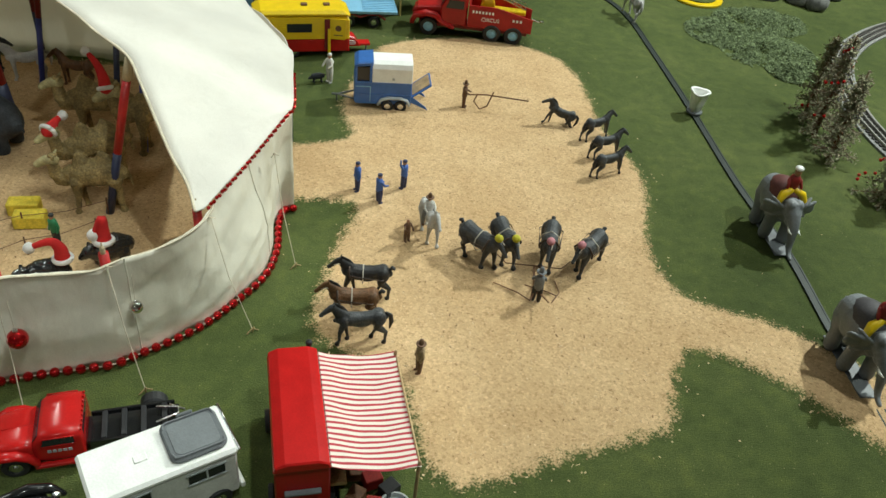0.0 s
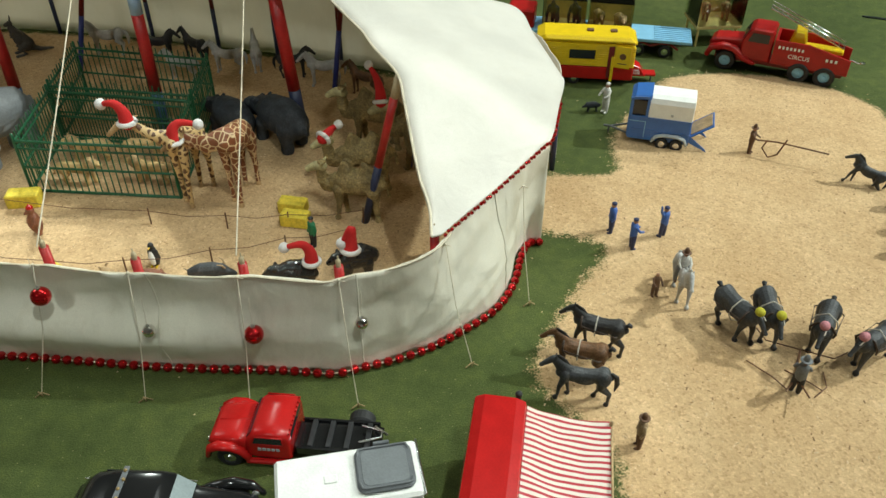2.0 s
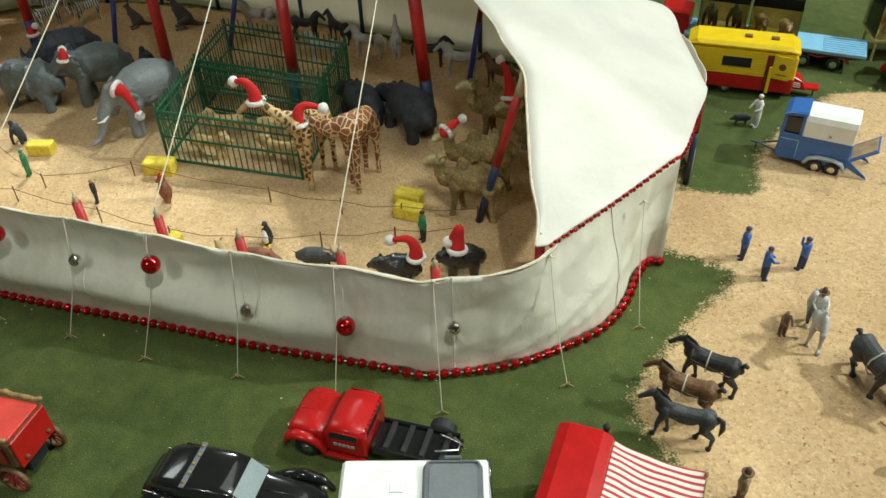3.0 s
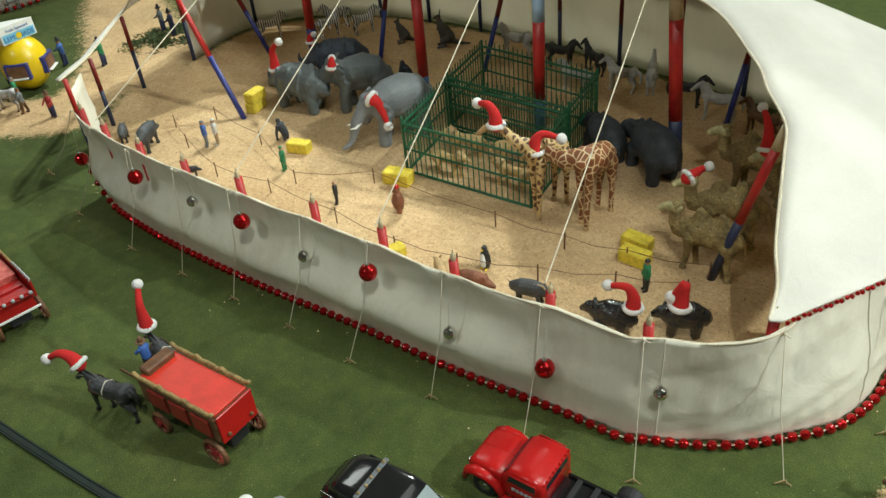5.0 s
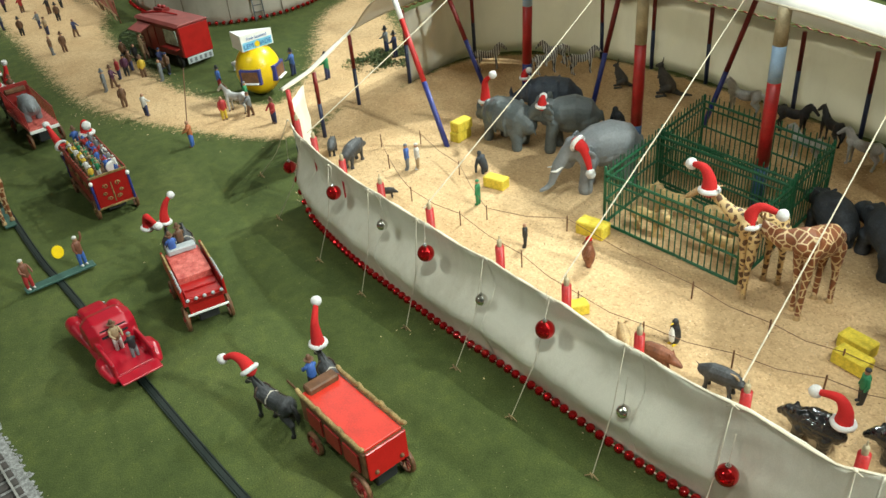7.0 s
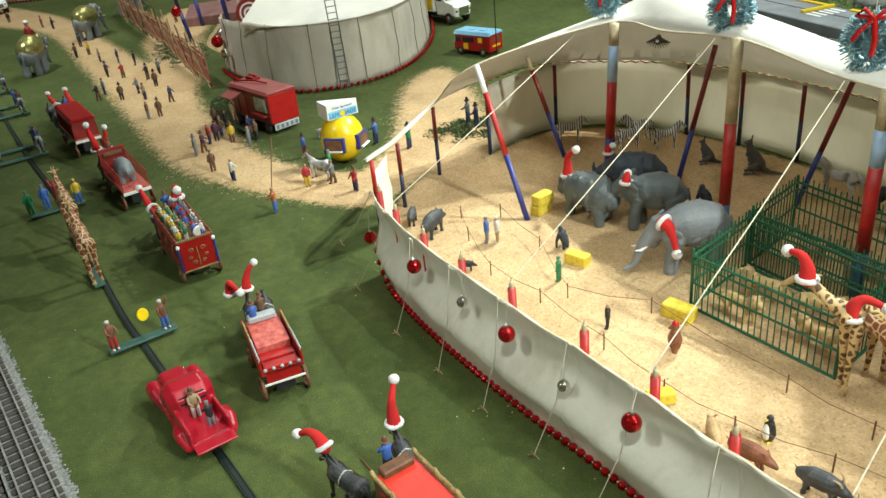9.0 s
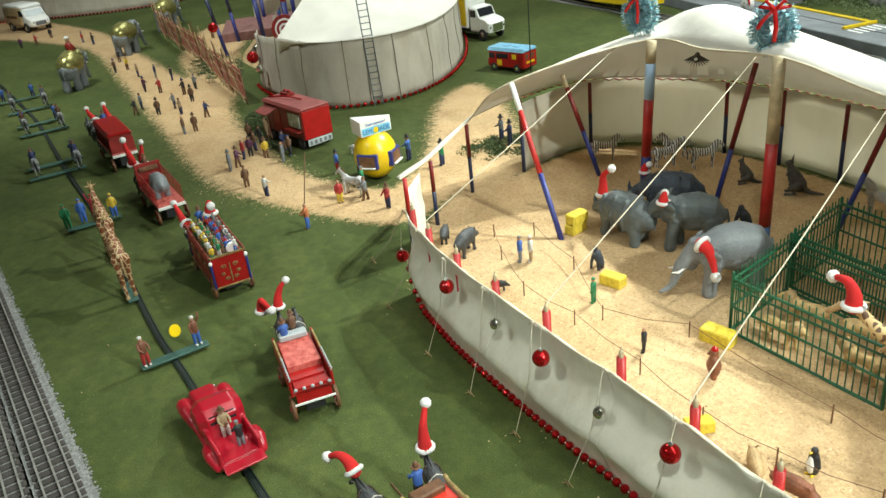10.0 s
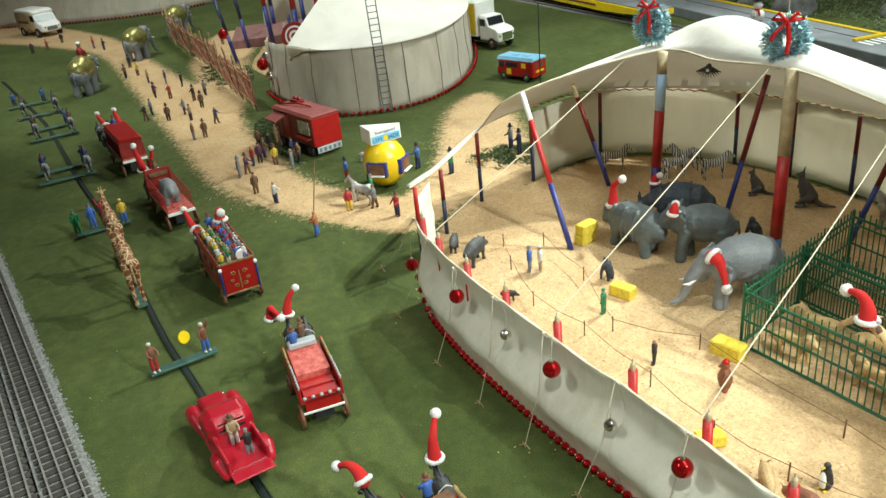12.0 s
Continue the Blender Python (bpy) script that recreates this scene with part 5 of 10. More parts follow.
def hog(size=1.0, horn=0):
    t = Toy()
    t.rod([(-2.2, 0, 2.2), (-1.2, 0, 2.35), (0.4, 0, 2.4), (1.5, 0, 2.4)], [0.85, 1.2, 1.25, 1.0], 0, 0.8, 12).rod([(1.4, 0, 2.4), (2.5, 0, 2.0), (3.2, 0, 1.7)], [0.8, 0.55, 0.3], 0)
    for s in (1, -1):
        t.rod([(1.9, 0.4 * s, 2.9), (1.8, 0.5 * s, 3.4)], [0.2, 0.06], 0)
        t.leg(1.1, 0.5 * s, 1.9, 0.26, 0.2, 0), t.leg(-1.5, 0.5 * s, 1.9, 0.28, -0.2, 0)
        if horn:
            t.rod([(2.0, 0.3 * s, 2.9), (1.8, 0.6 * s, 3.6), (1.2, 0.8 * s, 3.9)], [0.16, 0.12, 0.04], 1)
    t.rod([(-2.9, 0, 2.6), (-3.3, 0, 3.0)], [0.1, 0.05], 0)
    return t


def lion():
    """A standing lion with a mane."""
    t = Toy()
    t.rod([(-3.0, 0, 2.9), (-2.2, 0, 3.0), (0.4, 0, 2.9), (1.8, 0, 3.0)], [0.7, 0.95, 0.9, 1.0], 0, 0.8, 12)
    t.rod([(1.6, 0, 3.3), (2.6, 0, 3.9)], [0.95, 0.8], 0, 0.9).blob((2.3, 0, 3.8), (1.05, 1.0, 1.15), 1).blob((3.2, 0, 3.9), (0.62, 0.55, 0.58), 0).rod([(3.5, 0, 3.7), (4.0, 0, 3.6)], [0.36, 0.3], 0)
    for sy in (1, -1):
        t.rod([(1.5, 0.5 * sy, 2.7), (1.6 + 0.3 * sy, 0.55 * sy, 1.3), (1.7 + 0.45 * sy, 0.55 * sy, 0.3)], [0.55, 0.34, 0.32], 0)
        t.rod([(-2.4, 0.5 * sy, 2.8), (-2.0 - 0.2 * sy, 0.6 * sy, 1.7), (-2.7 - 0.3 * sy, 0.6 * sy, 1.0), (-2.3 - 0.3 * sy, 0.6 * sy, 0.28)], [0.8, 0.5, 0.3, 0.32], 0)
        t.blob((2.6, 0.55 * sy, 4.75), (0.25, 0.25, 0.3), 0)
    t.rod([(-3.6, 0, 2.9), (-4.4, 0.3, 1.9), (-4.6, 0.8, 1.0), (-5.0, 1.0, 0.9)], [0.18, 0.14, 0.12, 0.24], 0)
    return t


def figure(pose_kind="stand", hat=0):
    """A standing toy person with no face: slots trousers, coat, skin, hat."""
    t = Toy()
    a, b = (0.5, -0.5) if pose_kind == "walk" else (0.1, -0.05)
    sp = 0.85 if pose_kind == "astride" else 0.42
    t.rod([(0, sp * 0.7, 2.9), (a * 0.6, sp, 1.5), (a, sp, 0.3)], [0.48, 0.38, 0.3], 0, 1, 8).rod([(0, -sp * 0.7, 2.9), (b * 0.6, -sp, 1.5), (b, -sp, 0.3)], [0.48, 0.38, 0.3], 0, 1, 8)
    t.rod([(a, sp, 0.16), (a + 0.45, sp, 0.14)], [0.26, 0.22], 3, 1, 8).rod([(b, -sp, 0.16), (b + 0.45, -sp, 0.14)], [0.26, 0.22], 3, 1, 8)
    t.rod([(0, 0, 2.8), (0.03, 0, 3.7), (0.0, 0, 4.6)], [0.6, 0.58, 0.62], 1, 1.25, 10)
    if pose_kind == "wave":
        t.rod([(0, 0.72, 4.6), (0.3, 1.1, 5.4), (0.3, 1.2, 6.4)], [0.26, 0.21, 0.18], 1, 1, 8).rod([(0, -0.72, 4.6), (0.2, -0.95, 3.7), (0.5, -0.8, 3.0)], [0.26, 0.21, 0.18], 1, 1, 8)
    elif pose_kind in ("reach", "astride", "walk"):
        t.rod([(0, 0.72, 4.6), (0.5, 0.95, 3.9), (1.3, 0.7, 3.6)], [0.26, 0.21, 0.18], 1, 1, 8).rod([(0, -0.72, 4.6), (0.5, -0.95, 3.9), (1.3, -0.7, 3.6)], [0.26, 0.21, 0.18], 1, 1, 8)
    else:
        for s in (1, -1):
            t.rod([(0, 0.72 * s, 4.6), (-0.05, 0.95 * s, 3.6), (0.3, 0.85 * s, 2.8)], [0.26, 0.21, 0.18], 1, 1, 8)
    t.blob((0.06, 0, 5.5), (0.42, 0.38, 0.5), 2, 10, 7)
    if hat == 1:
        t.blob((0.02, 0, 5.85), (0.47, 0.44, 0.3), 3, 10, 6)
    elif hat == 2:
        t.disc((0, 0, 0.0575), (0, 0, 1), 0.0075, 0.0012, 3, 14).rod([(0, 0, 5.8), (0, 0, 6.35)], [0.4, 0.34], 3)
    return t


FIG_MESH, TINTS = {}, {}


def tint(rgb):
    key = tuple(round(c, 3) for c in rgb)
    if key not in TINTS:
        TINTS[key] = mat("painted_cloth_%d" % len(TINTS), rgb, 0.6, var=0.2, scale=110, bump=0.1)
    return TINTS[key]


NAVYC, BLUEC, REDC, WHITEC, BROWNC, BLACKC, GREENC, GREYC, YELC, PURPC, TANC = ((0.03, 0.04, 0.11), (0.05, 0.13, 0.42), (0.40, 0.03, 0.03), (0.62, 0.60, 0.56), (0.15, 0.075, 0.04),
    (0.02, 0.02, 0.022), (0.02, 0.20, 0.08), (0.17, 0.18, 0.19), (0.62, 0.42, 0.04), (0.10, 0.03, 0.07), (0.36, 0.25, 0.14))


def person(x, y, yaw, coat, legs, what, pose_kind="stand", hat=0, hatc=BLACKC, z=0.0, scale=1.0, group="", skin=None):
    key = (pose_kind, hat, coat, legs, hatc)
    if key not in FIG_MESH:
        FIG_MESH[key] = figure(pose_kind, hat).mesh("toy_figure", [tint(legs), tint(coat), skin or SKIN, tint(hatc)])
    return solid("toy_figure", FIG_MESH[key], None, x, y, yaw, what, "toy figure", group, z, scale)


def animal(name, key, make, mats, x, y, yaw, label, category, group="", z=0.0, scale=1.0):
    k = (name, key)
    if k not in FIG_MESH:
        big = name.split("_")[0] in ("elephant", "rhino", "giraffe", "camel", "hippo", "bear")
        shag = {"camel": 0.0013, "elephant": 0.00022, "rhino": 0.0003, "bear": 0.0010, "horse": 0.00012, "mule": 0.00012, "hippo": 0.0003}.get(name.split("_")[0], 0.0002)
        FIG_MESH[k] = make().fuse(0.0013 if big else 0.0009, 6 if big else 3, shag).mesh(name, mats)
    return solid(name, FIG_MESH[k], None, x, y, yaw, label, category, group, z, scale)


def santa_hat(x, y, z, lean, r=0.0095, length=0.042, label="red felt santa hat with white brim and bobble"):
    """lean: the way to the tip and how it bends, as a list of offsets in hat lengths."""
    t = thing("santa_hat", x, y, 0, label, "santa hat", "santa hats", z)
    pts = spline([(0, 0, 0)] + [tuple(c * length for c in p) for p in lean], 6)
    n = len(pts)
    part("cone", Shape().tube(pts, [r * (1 - 0.72 * (i / (n - 1)) ** 0.9) for i in range(n)], 14, 0), HATRED, t)
    d = (pts[1] - pts[0]).normalized()
    u = d.orthogonal().normalized()
    w = d.cross(u)
    ring = [u * math.cos(a) * r + w * math.sin(a) * r for a in (2 * math.pi * k / 16 for k in range(17))]
    s = Shape().tube(ring, r * 0.34, 8, 0, cap=False)
    part("brim", s, FUR, t, "white fluffy brim")
    s = Shape().ball(tuple(pts[-1]), r * 0.72, 0, 14, 10)
    for i, p in enumerate(s.v):
        q = Vector(p) - pts[-1]
        s.v[i] = tuple(pts[-1] + q * (1 + 0.12 * noise.noise(q * 700)))
    part("bobble", s, FUR, t, "white fluffy bobble")


BROWNBEAR = mat("brown_bear_hide", (0.22, 0.075, 0.035), 0.55, var=0.3, scale=80)
# ---- inside the tent ----
# lion cages
A, B, C, D = Vector((-0.967, 1.178, 0)), Vector((-0.70, 1.228, 0)), Vector((-0.80, 1.545, 0)), Vector((-1.09, 1.522, 0))


def cage(a, b, c, d, h, label):
    t = thing("lion_cage", a.x, a.y, 0, label, "cage", "lion cages")
    pts = [Vector((0, 0, 0)), b - a, c - a, d - a]
    for i in range(4):
        p, q = pts[i], pts[(i + 1) % 4]
        for z, r in ((0.006, 0.0028), (h * 0.46, 0.0022), (h - 0.026, 0.0020), (h - 0.012, 0.0026)):
            part("rail", Shape().tube([p + Vector((0, 0, z)), q + Vector((0, 0, z))], r, 8, 0), CAGEGREEN, t)
        n = int((q - p).length / 0.0118)
        for k in range(n):
            e = p.lerp(q, k / n)
            part("bar", Shape().tube([e + Vector((0, 0, 0.004)), e + Vector((0, 0, h + (0.003 if k % 2 else 0)))], 0.0012 if k else 0.003, 6, 0), CAGEGREEN, t)


M1, M2 = A.lerp(D, 0.5), B.lerp(C, 0.5)
cage(A, B, M2, M1, 0.118, "green barred lion cage on sawdust, open at the top")
cage(M1 + Vector((-0.004, 0.012, 0)), M2 + Vector((-0.004, 0.012, 0)), C, D, 0.122, "dark green barred cage standing behind another cage")
for x, y, yaw, sc in ((-0.895, 1.222, 8, 1.15), (-0.775, 1.262, 190, 1.1), (-0.925, 1.295, 205, 1.15), (-0.82, 1.325, 15, 1.2)):
    animal("lion_figurine", 0, lion, [LIONC, TAN], x, y, yaw, "yellowish tan lion figurine standing in a cage", "lion", "caged lions", 0.004, sc)
for x, y, yaw in ((-0.98, 1.45, 20), (-0.86, 1.48, 190)):
    animal("lion_figurine", 1, lion, [TAN, TAN], x, y, yaw, "tan plastic lioness figurine standing in a dark cage", "lion", "caged lions", 0.004)

ZF = 0.0042
animal("giraffe_figurine", "spot", lambda: giraffe(-5.0, 1.9, -1.1), [GIRB, TAN], -0.676, 1.240, 268, "spotted giraffe figurine wearing a santa hat", "giraffe", "giraffes", ZF, 1.3)
animal("giraffe_figurine", "net", lambda: giraffe(-5.6, 4.5, -2.0, 1.28), [GIRA, TAN], -0.597, 1.264, 272, "brown net-patterned giraffe figurine wearing a santa hat", "giraffe", "giraffes", ZF, 1.3)
animal("elephant_figurine", "plain", lambda: elephant(False, 0.9, 1.5), [ELE, WHITE], -1.088, 1.26, 254, "large grey elephant figurine wearing a santa hat", "elephant", "menagerie elephants", ZF, 1.42)
animal("elephant_figurine", "green", elephant, [RHINO, WHITE], -1.265, 1.305, 236, "grey-green elephant figurine with white tusks and a santa hat", "elephant", "menagerie elephants", ZF, 1.28)
animal("rhino_figurine", "a", rhino, [RHINO, RHINO], -1.372, 1.225, 192, "grey plated rhino figurine wearing a santa hat", "rhino", "rhinos", ZF, 1.44)
animal("rhino_figurine", "b", rhino, [BLUEHIDE, BLUEHIDE], -1.43, 1.372, 228, "dark blue-grey rhino figurine on sawdust", "rhino", "rhinos", ZF, 1.35)
animal("hippo_figurine", "b", hippo, [DARKHIDE], -0.615, 1.46, 152, "black hippo figurine in the tent's shade", "hippo", "hippos", ZF, 1.32)
animal("hippo_figurine", "b", None, None, -0.715, 1.452, 150, "black hippo figurine beside the cage", "hippo", "hippos", ZF, 1.15)
for x, y, yaw, s, h in ((-0.385, 1.262, 188, 1.15, 2), (-0.402, 1.345, 205, 1.22, 2), (-0.43, 1.492, 188, 1.3, 2), (-0.315, 1.452, 200, 1.48, 1)):
    animal("camel_figurine", h, lambda: camel(h), [CAMEL, CAMELFACE], x, y, yaw, "shaggy brown camel figurine with two humps" if h == 2 else "brown one-humped camel figurine", "camel", "camels", ZF, s)
for x, y, yaw in ((-0.412, 1.06, 200), (-0.335, 1.12, 215)):
    animal("bear_figurine", 0, bear, [GLOSSBLACK], x, y, yaw, "glossy black bear figurine wearing a santa hat", "bear", "bears", ZF, 0.95)
animal("kangaroo_figurine", 0, kangaroo, [ROO], -1.46, 1.61, 235, "dark kangaroo figurine by the back wall", "kangaroo", "kangaroos", ZF, 0.85)
animal("kangaroo_figurine", 0, kangaroo, [ROO], -1.35, 1.655, 225, "dark kangaroo figurine by the back wall", "kangaroo", "kangaroos", ZF, 1.12)
for x, y, yaw in ((-1.26, 1.445, 260), (-1.36, 1.425, 300)):
    animal("gorilla_figurine", 0, gorilla, [DARKHIDE], x, y, yaw, "dark gorilla figurine behind the elephants", "gorilla", "gorillas", ZF, 0.9)
for x, y, yaw in ((-1.79, 1.43, 60), (-1.66, 1.53, 80), (-1.60, 1.60, 70), (-1.70, 1.58, 250)):
    animal("zebra_figurine", 0, horse, [ZEB, ZEB], x, y, yaw, "striped zebra figurine by the back wall", "zebra", "zebras", ZF, 0.9)
for x, y, yaw, mt, nm, s in ((-1.16, 1.71, 200, WHITEHORSE, "pale grey", 1.05), (-1.03, 1.72, 10, BLACKHORSE, "black", 0.95), (-0.95, 1.735, 160, BLACKHORSE, "black", 0.95), (-0.85, 1.70, 190, WHITEHORSE, "white", 0.95),
                             (-0.80, 1.74, 120, WHITEHORSE, "white", 1.0), (-0.70, 1.72, 20, BLACKHORSE, "black", 0.9), (-0.62, 1.70, 200, WHITEHORSE, "pale", 1.0), (-0.52, 1.68, 170, BROWNHORSE, "brown", 0.95), (-0.93, 1.64, 185, WHITEHORSE, "white", 0.9)):
    animal("horse_figurine", nm + "stall", horse, [mt, mt], x, y, yaw, nm + " horse figurine standing by the tent's back wall", "horse", "stabled horses", ZF, s)
animal("penguin_figurine", 0, penguin, [BLACKHORSE, WHITE, YELLOW], -0.644, 1.053, 275, "small black and white penguin figurine", "penguin", "", ZF, 1.2)
animal("boar_figurine", 0, hog, [GREYHORSE], -1.485, 0.905, 128, "grey boar figurine near the tent wall", "boar", "boars", ZF, 1.5)
animal("boar_figurine", 0, hog, [GREYHORSE], -1.565, 0.885, 150, "grey boar figurine near the tent wall", "boar", "boars", ZF, 1.0)
animal("goat_figurine", 0, lambda: hog(1, 1), [GREYHORSE, WOOD], -0.535, 1.035, 20, "grey horned goat figurine behind the tent wall", "goat", "goats", ZF, 1.15)
animal("goat_figurine", 1, lambda: hog(1, 1), [TAN, WOOD], -0.675, 0.985, 150, "tan horned goat figurine behind the tent wall", "goat", "goats", ZF, 1.0)
animal("calf_figurine", 0, hog, [BROWNBEAR], -0.618, 0.998, 20, "reddish brown calf figurine behind the tent wall", "calf", "", ZF, 1.1)
animal("dog_figurine", 0, hog, [BLACKHORSE], -1.30, 0.90, 60, "small black dog figurine behind the tent wall", "dog", "", ZF, 0.6)
animal("monkey_figurine", 0, gorilla, [DARKHIDE], -1.275, 1.105, 200, "small dark monkey figurine on sawdust", "monkey", "", ZF, 0.7)

person(-1.385, 0.985, 250, BLUEC, GREYC, "small toy figure in a blue coat beside a companion", hat=1, hatc=GREYC, z=ZF, scale=0.98, group="tent visitors")
person(-1.374, 1.004, 250, WHITEC, TANC, "small toy figure in a pale coat beside a companion", hat=1, hatc=WHITEC, z=ZF, scale=0.98, group="tent visitors")
person(-1.165, 1.03, 215, GREENC, GREENC, "toy figure in a long green coat", z=ZF, scale=0.88, group="tent visitors", hat=1, hatc=GREENC)
person(-0.985, 1.02, 240, BLACKC, BLACKC, "dark meerkat-like toy figure on sawdust", z=ZF, scale=0.8, group="tent visitors")
animal("standing_bear_figurine", 0, standing_bear, [BROWNBEAR, BRIGHT], -0.875, 1.075, 240, "reddish brown standing bear figurine with a red cap", "bear", "", ZF, 0.95)
person(-0.423, 1.165, 240, GREENC, BLACKC, "toy figure in dark green with black cap", hat=1, z=ZF, scale=0.95, group="tent visitors")

# yellow bales
for x, y, yaw, z, sc in ((-1.448, 1.15, 112, 0, 1.0), (-1.447, 1.153, 108, 0.0235, 1.0), (-1.205, 1.095, 25, 0, 1.0), (-0.95, 1.14, 22, 0, 1.15), (-0.782, 0.978, 75, 0, 0.85), (-0.494, 1.246, 5, 0, 1.0), (-0.475, 1.212, 5, 0, 1.0)):
    s = Shape().box(-0.024, 0.024, -0.013, 0.013, 0, 0.023, 0, 0.002)
    solid("straw_bale", s, [HAY], x, y, yaw, "bright yellow toy straw bale on sawdust", "bale", "straw bales", ZF + z * sc, sc)

# rope fence round the ring
fence = thing("rope_fence", 0, 0, 0, "low rope fence on thin stakes around the animals", "fence")
FRONT_ROW = [(-1.52, 0.985), (-1.414, 0.955), (-1.255, 0.93), (-1.115, 0.962), (-0.935, 0.98), (-0.79, 0.99), (-0.676, 1.022), (-0.56, 1.08), (-0.46, 1.14), (-0.37, 1.19)]
BACK_ROW = [(-1.48, 1.064), (-1.294, 1.06), (-1.103, 1.012), (-0.985, 1.109), (-0.71, 1.147), (-0.58, 1.17), (-0.482, 1.20), (-0.366, 1.245)]
for row in (FRONT_ROW, BACK_ROW):
    for x, y in row:
        part("fence_post", Shape().tube([(x, y, 0.003), (x + 0.0006, y, 0.036)], 0.0013, 6, 0), BROWN, fence)
    for (x0, y0), (x1, y1) in zip(row, row[1:]):
        part("fence_rope", Shape().tube([(x0, y0, 0.031), ((x0 + x1) / 2, (y0 + y1) / 2, 0.024), (x1, y1, 0.031)], 0.0006, 5, 0), BROWN, fence)


# ---- vehicles: shared parts ----
def wheel(parent, x, y, r, w=0.01, rim=CHROME, z=None, tyre=BLACK):
    z = r if z is None else z
    t = part("wheel", Shape().disc((x, y, z), (0, 1, 0), r, w, 0, 20, r * 0.56), tyre, parent, "black rubber tyre")
    s = Shape().disc((x, y, z), (0, 1, 0), r * 0.57, w * 0.7, 0, 16)
    s.disc((x, y, z), (0, 1, 0), r * 0.22, w * 1.02, 0, 10)
    part("rim", s, rim, t, "painted wheel disc")


def spoke_wheel(parent, x, y, r, w=0.006, m=DULLRED, tyre=BROWN):
    t = part("wheel", Shape().disc((x, y, r), (0, 1, 0), r, w, 0, 20, r * 0.82), tyre, parent, "wooden wagon wheel")
    s = Shape().disc((x, y, r), (0, 1, 0), r * 0.2, w * 1.7, 0, 10)
    for k in range(5):
        a = math.pi * k / 5
        dx, dz = math.cos(a) * r * 0.86, math.sin(a) * r * 0.86
        s.tube([(x - dx, y, r - dz), (x + dx, y, r + dz)], r * 0.055, 6, 0)
    part("spokes", s, m, t, "painted spokes and hub")


def letters(text, size, m, parent, at, turn, label):
    """Raised lettering lying in the local x-z plane."""
    cu = bpy.data.curves.new("lettering", "FONT")
    cu.body, cu.size, cu.extrude, cu.align_x = text, size, 0.0003, "CENTER"
    tmp = bpy.data.objects.new("lettering", cu)
    scene.collection.objects.link(tmp)
    me = bpy.data.meshes.new_from_object(tmp.evaluated_get(bpy.context.evaluated_depsgraph_get()))
    bpy.data.objects.remove(tmp)
    me.materials.clear()
    me.materials.append(m)
    ob = part("lettering", me, None, parent, label)
    ob.matrix_local = Matrix.Translation(at) @ Euler([radians(a) for a in turn]).to_matrix().to_4x4()
    return ob


# ---- horse trailer ----
t = thing("horse_trailer", 0.093, 1.662, 180, "blue and white toy horse trailer with its ramp down", "trailer")
part("lower_body", Shape().prism([(-0.058, 0.014), (0.056, 0.014), (0.060, 0.020), (0.060, 0.063), (-0.058, 0.063)], -0.031, 0.031, 0, 0.002), TRAILBLUE, t, "blue lower body")
part("side_ridge", Shape().box(-0.058, 0.059, 0.0308, 0.0322, 0.061, 0.0638, 0, 0.0004).box(-0.058, 0.059, 0.0308, 0.0322, 0.036, 0.0375, 0, 0.0004), TRAILBLUE, t)
ring = [(-0.031, 0.063), (0.031, 0.063), (0.031, 0.093), (0.027, 0.102), (0.018, 0.107), (-0.018, 0.107), (-0.027, 0.102), (-0.031, 0.093)]
part("canopy", Shape().prism([(-y, z) for y, z in ring[::-1]], -0.058, 0.024, 0, 0.0015, M=pose(0, 0, 0, 0, 0, 90) @ Matrix.Scale(-1, 4, (0, 1, 0))), WHITE, t, "white rounded canopy")
s = Shape()
for y in (-0.0285, 0.0285):
    s.box(0.024, 0.029, y - 0.002, y + 0.002, 0.063, 0.100, 0, 0.0006).box(0.054, 0.059, y - 0.002, y + 0.002, 0.063, 0.096, 0, 0.0006)
s.prism([(0.022, 0.099), (0.060, 0.094), (0.060, 0.098), (0.052, 0.104), (0.022, 0.108)], -0.030, 0.030, 0, 0.003)
part("front_canopy", s, TRAILBLUE, t, "blue front roof and pillars")
# Dark block stands in for the shade inside the open front.
part("shaded_inside", Shape().box(0.027, 0.056, -0.027, 0.027, 0.058, 0.095, 0, 0.001), DARKGLASS, t, "dark block for the shade inside the open front window")
for y in (-0.033, 0.033):
    s = Shape().tube([(-0.054, y, 0.016), (-0.049, y, 0.026), (-0.036, y, 0.0305), (-0.010, y, 0.0305), (0.004, y, 0.026), (0.010, y, 0.016)], 0.0032, 8, 0, squash=1.8)
    part("mudguard", s, LIGHTGREY, t, "grey mudguard")
    for x in (-0.036, -0.009):
        wheel(t, x, y, 0.0122, 0.007)
part("hitch", Shape().tube([(0.06, -0.018, 0.018), (0.092, 0, 0.018)], 0.002, 8, 0).tube([(0.06, 0.018, 0.018), (0.092, 0, 0.018)], 0.002, 8, 0).tube([(0.09, 0, 0.018), (0.104, 0, 0.018)], 0.0022, 8, 0).tube([(0.095, 0, 0.018), (0.095, 0, 0.003)], 0.0016, 8, 0), GREYP, t, "grey drawbar")
M = pose(-0.0595, 0, 0.031, 0, -37, 180)
r = part("ramp", Shape().box(0, 0.049, -0.029, 0.029, -0.0012, 0.0012, 0, 0.0005, M=M), TRAILBLUE, t, "lowered blue ramp")
part("ramp_mat", Shape().box(0.003, 0.046, -0.023, 0.023, 0.0013, 0.0026, 0, 0.0003, M=M), WOOD, r, "tan ramp mat")
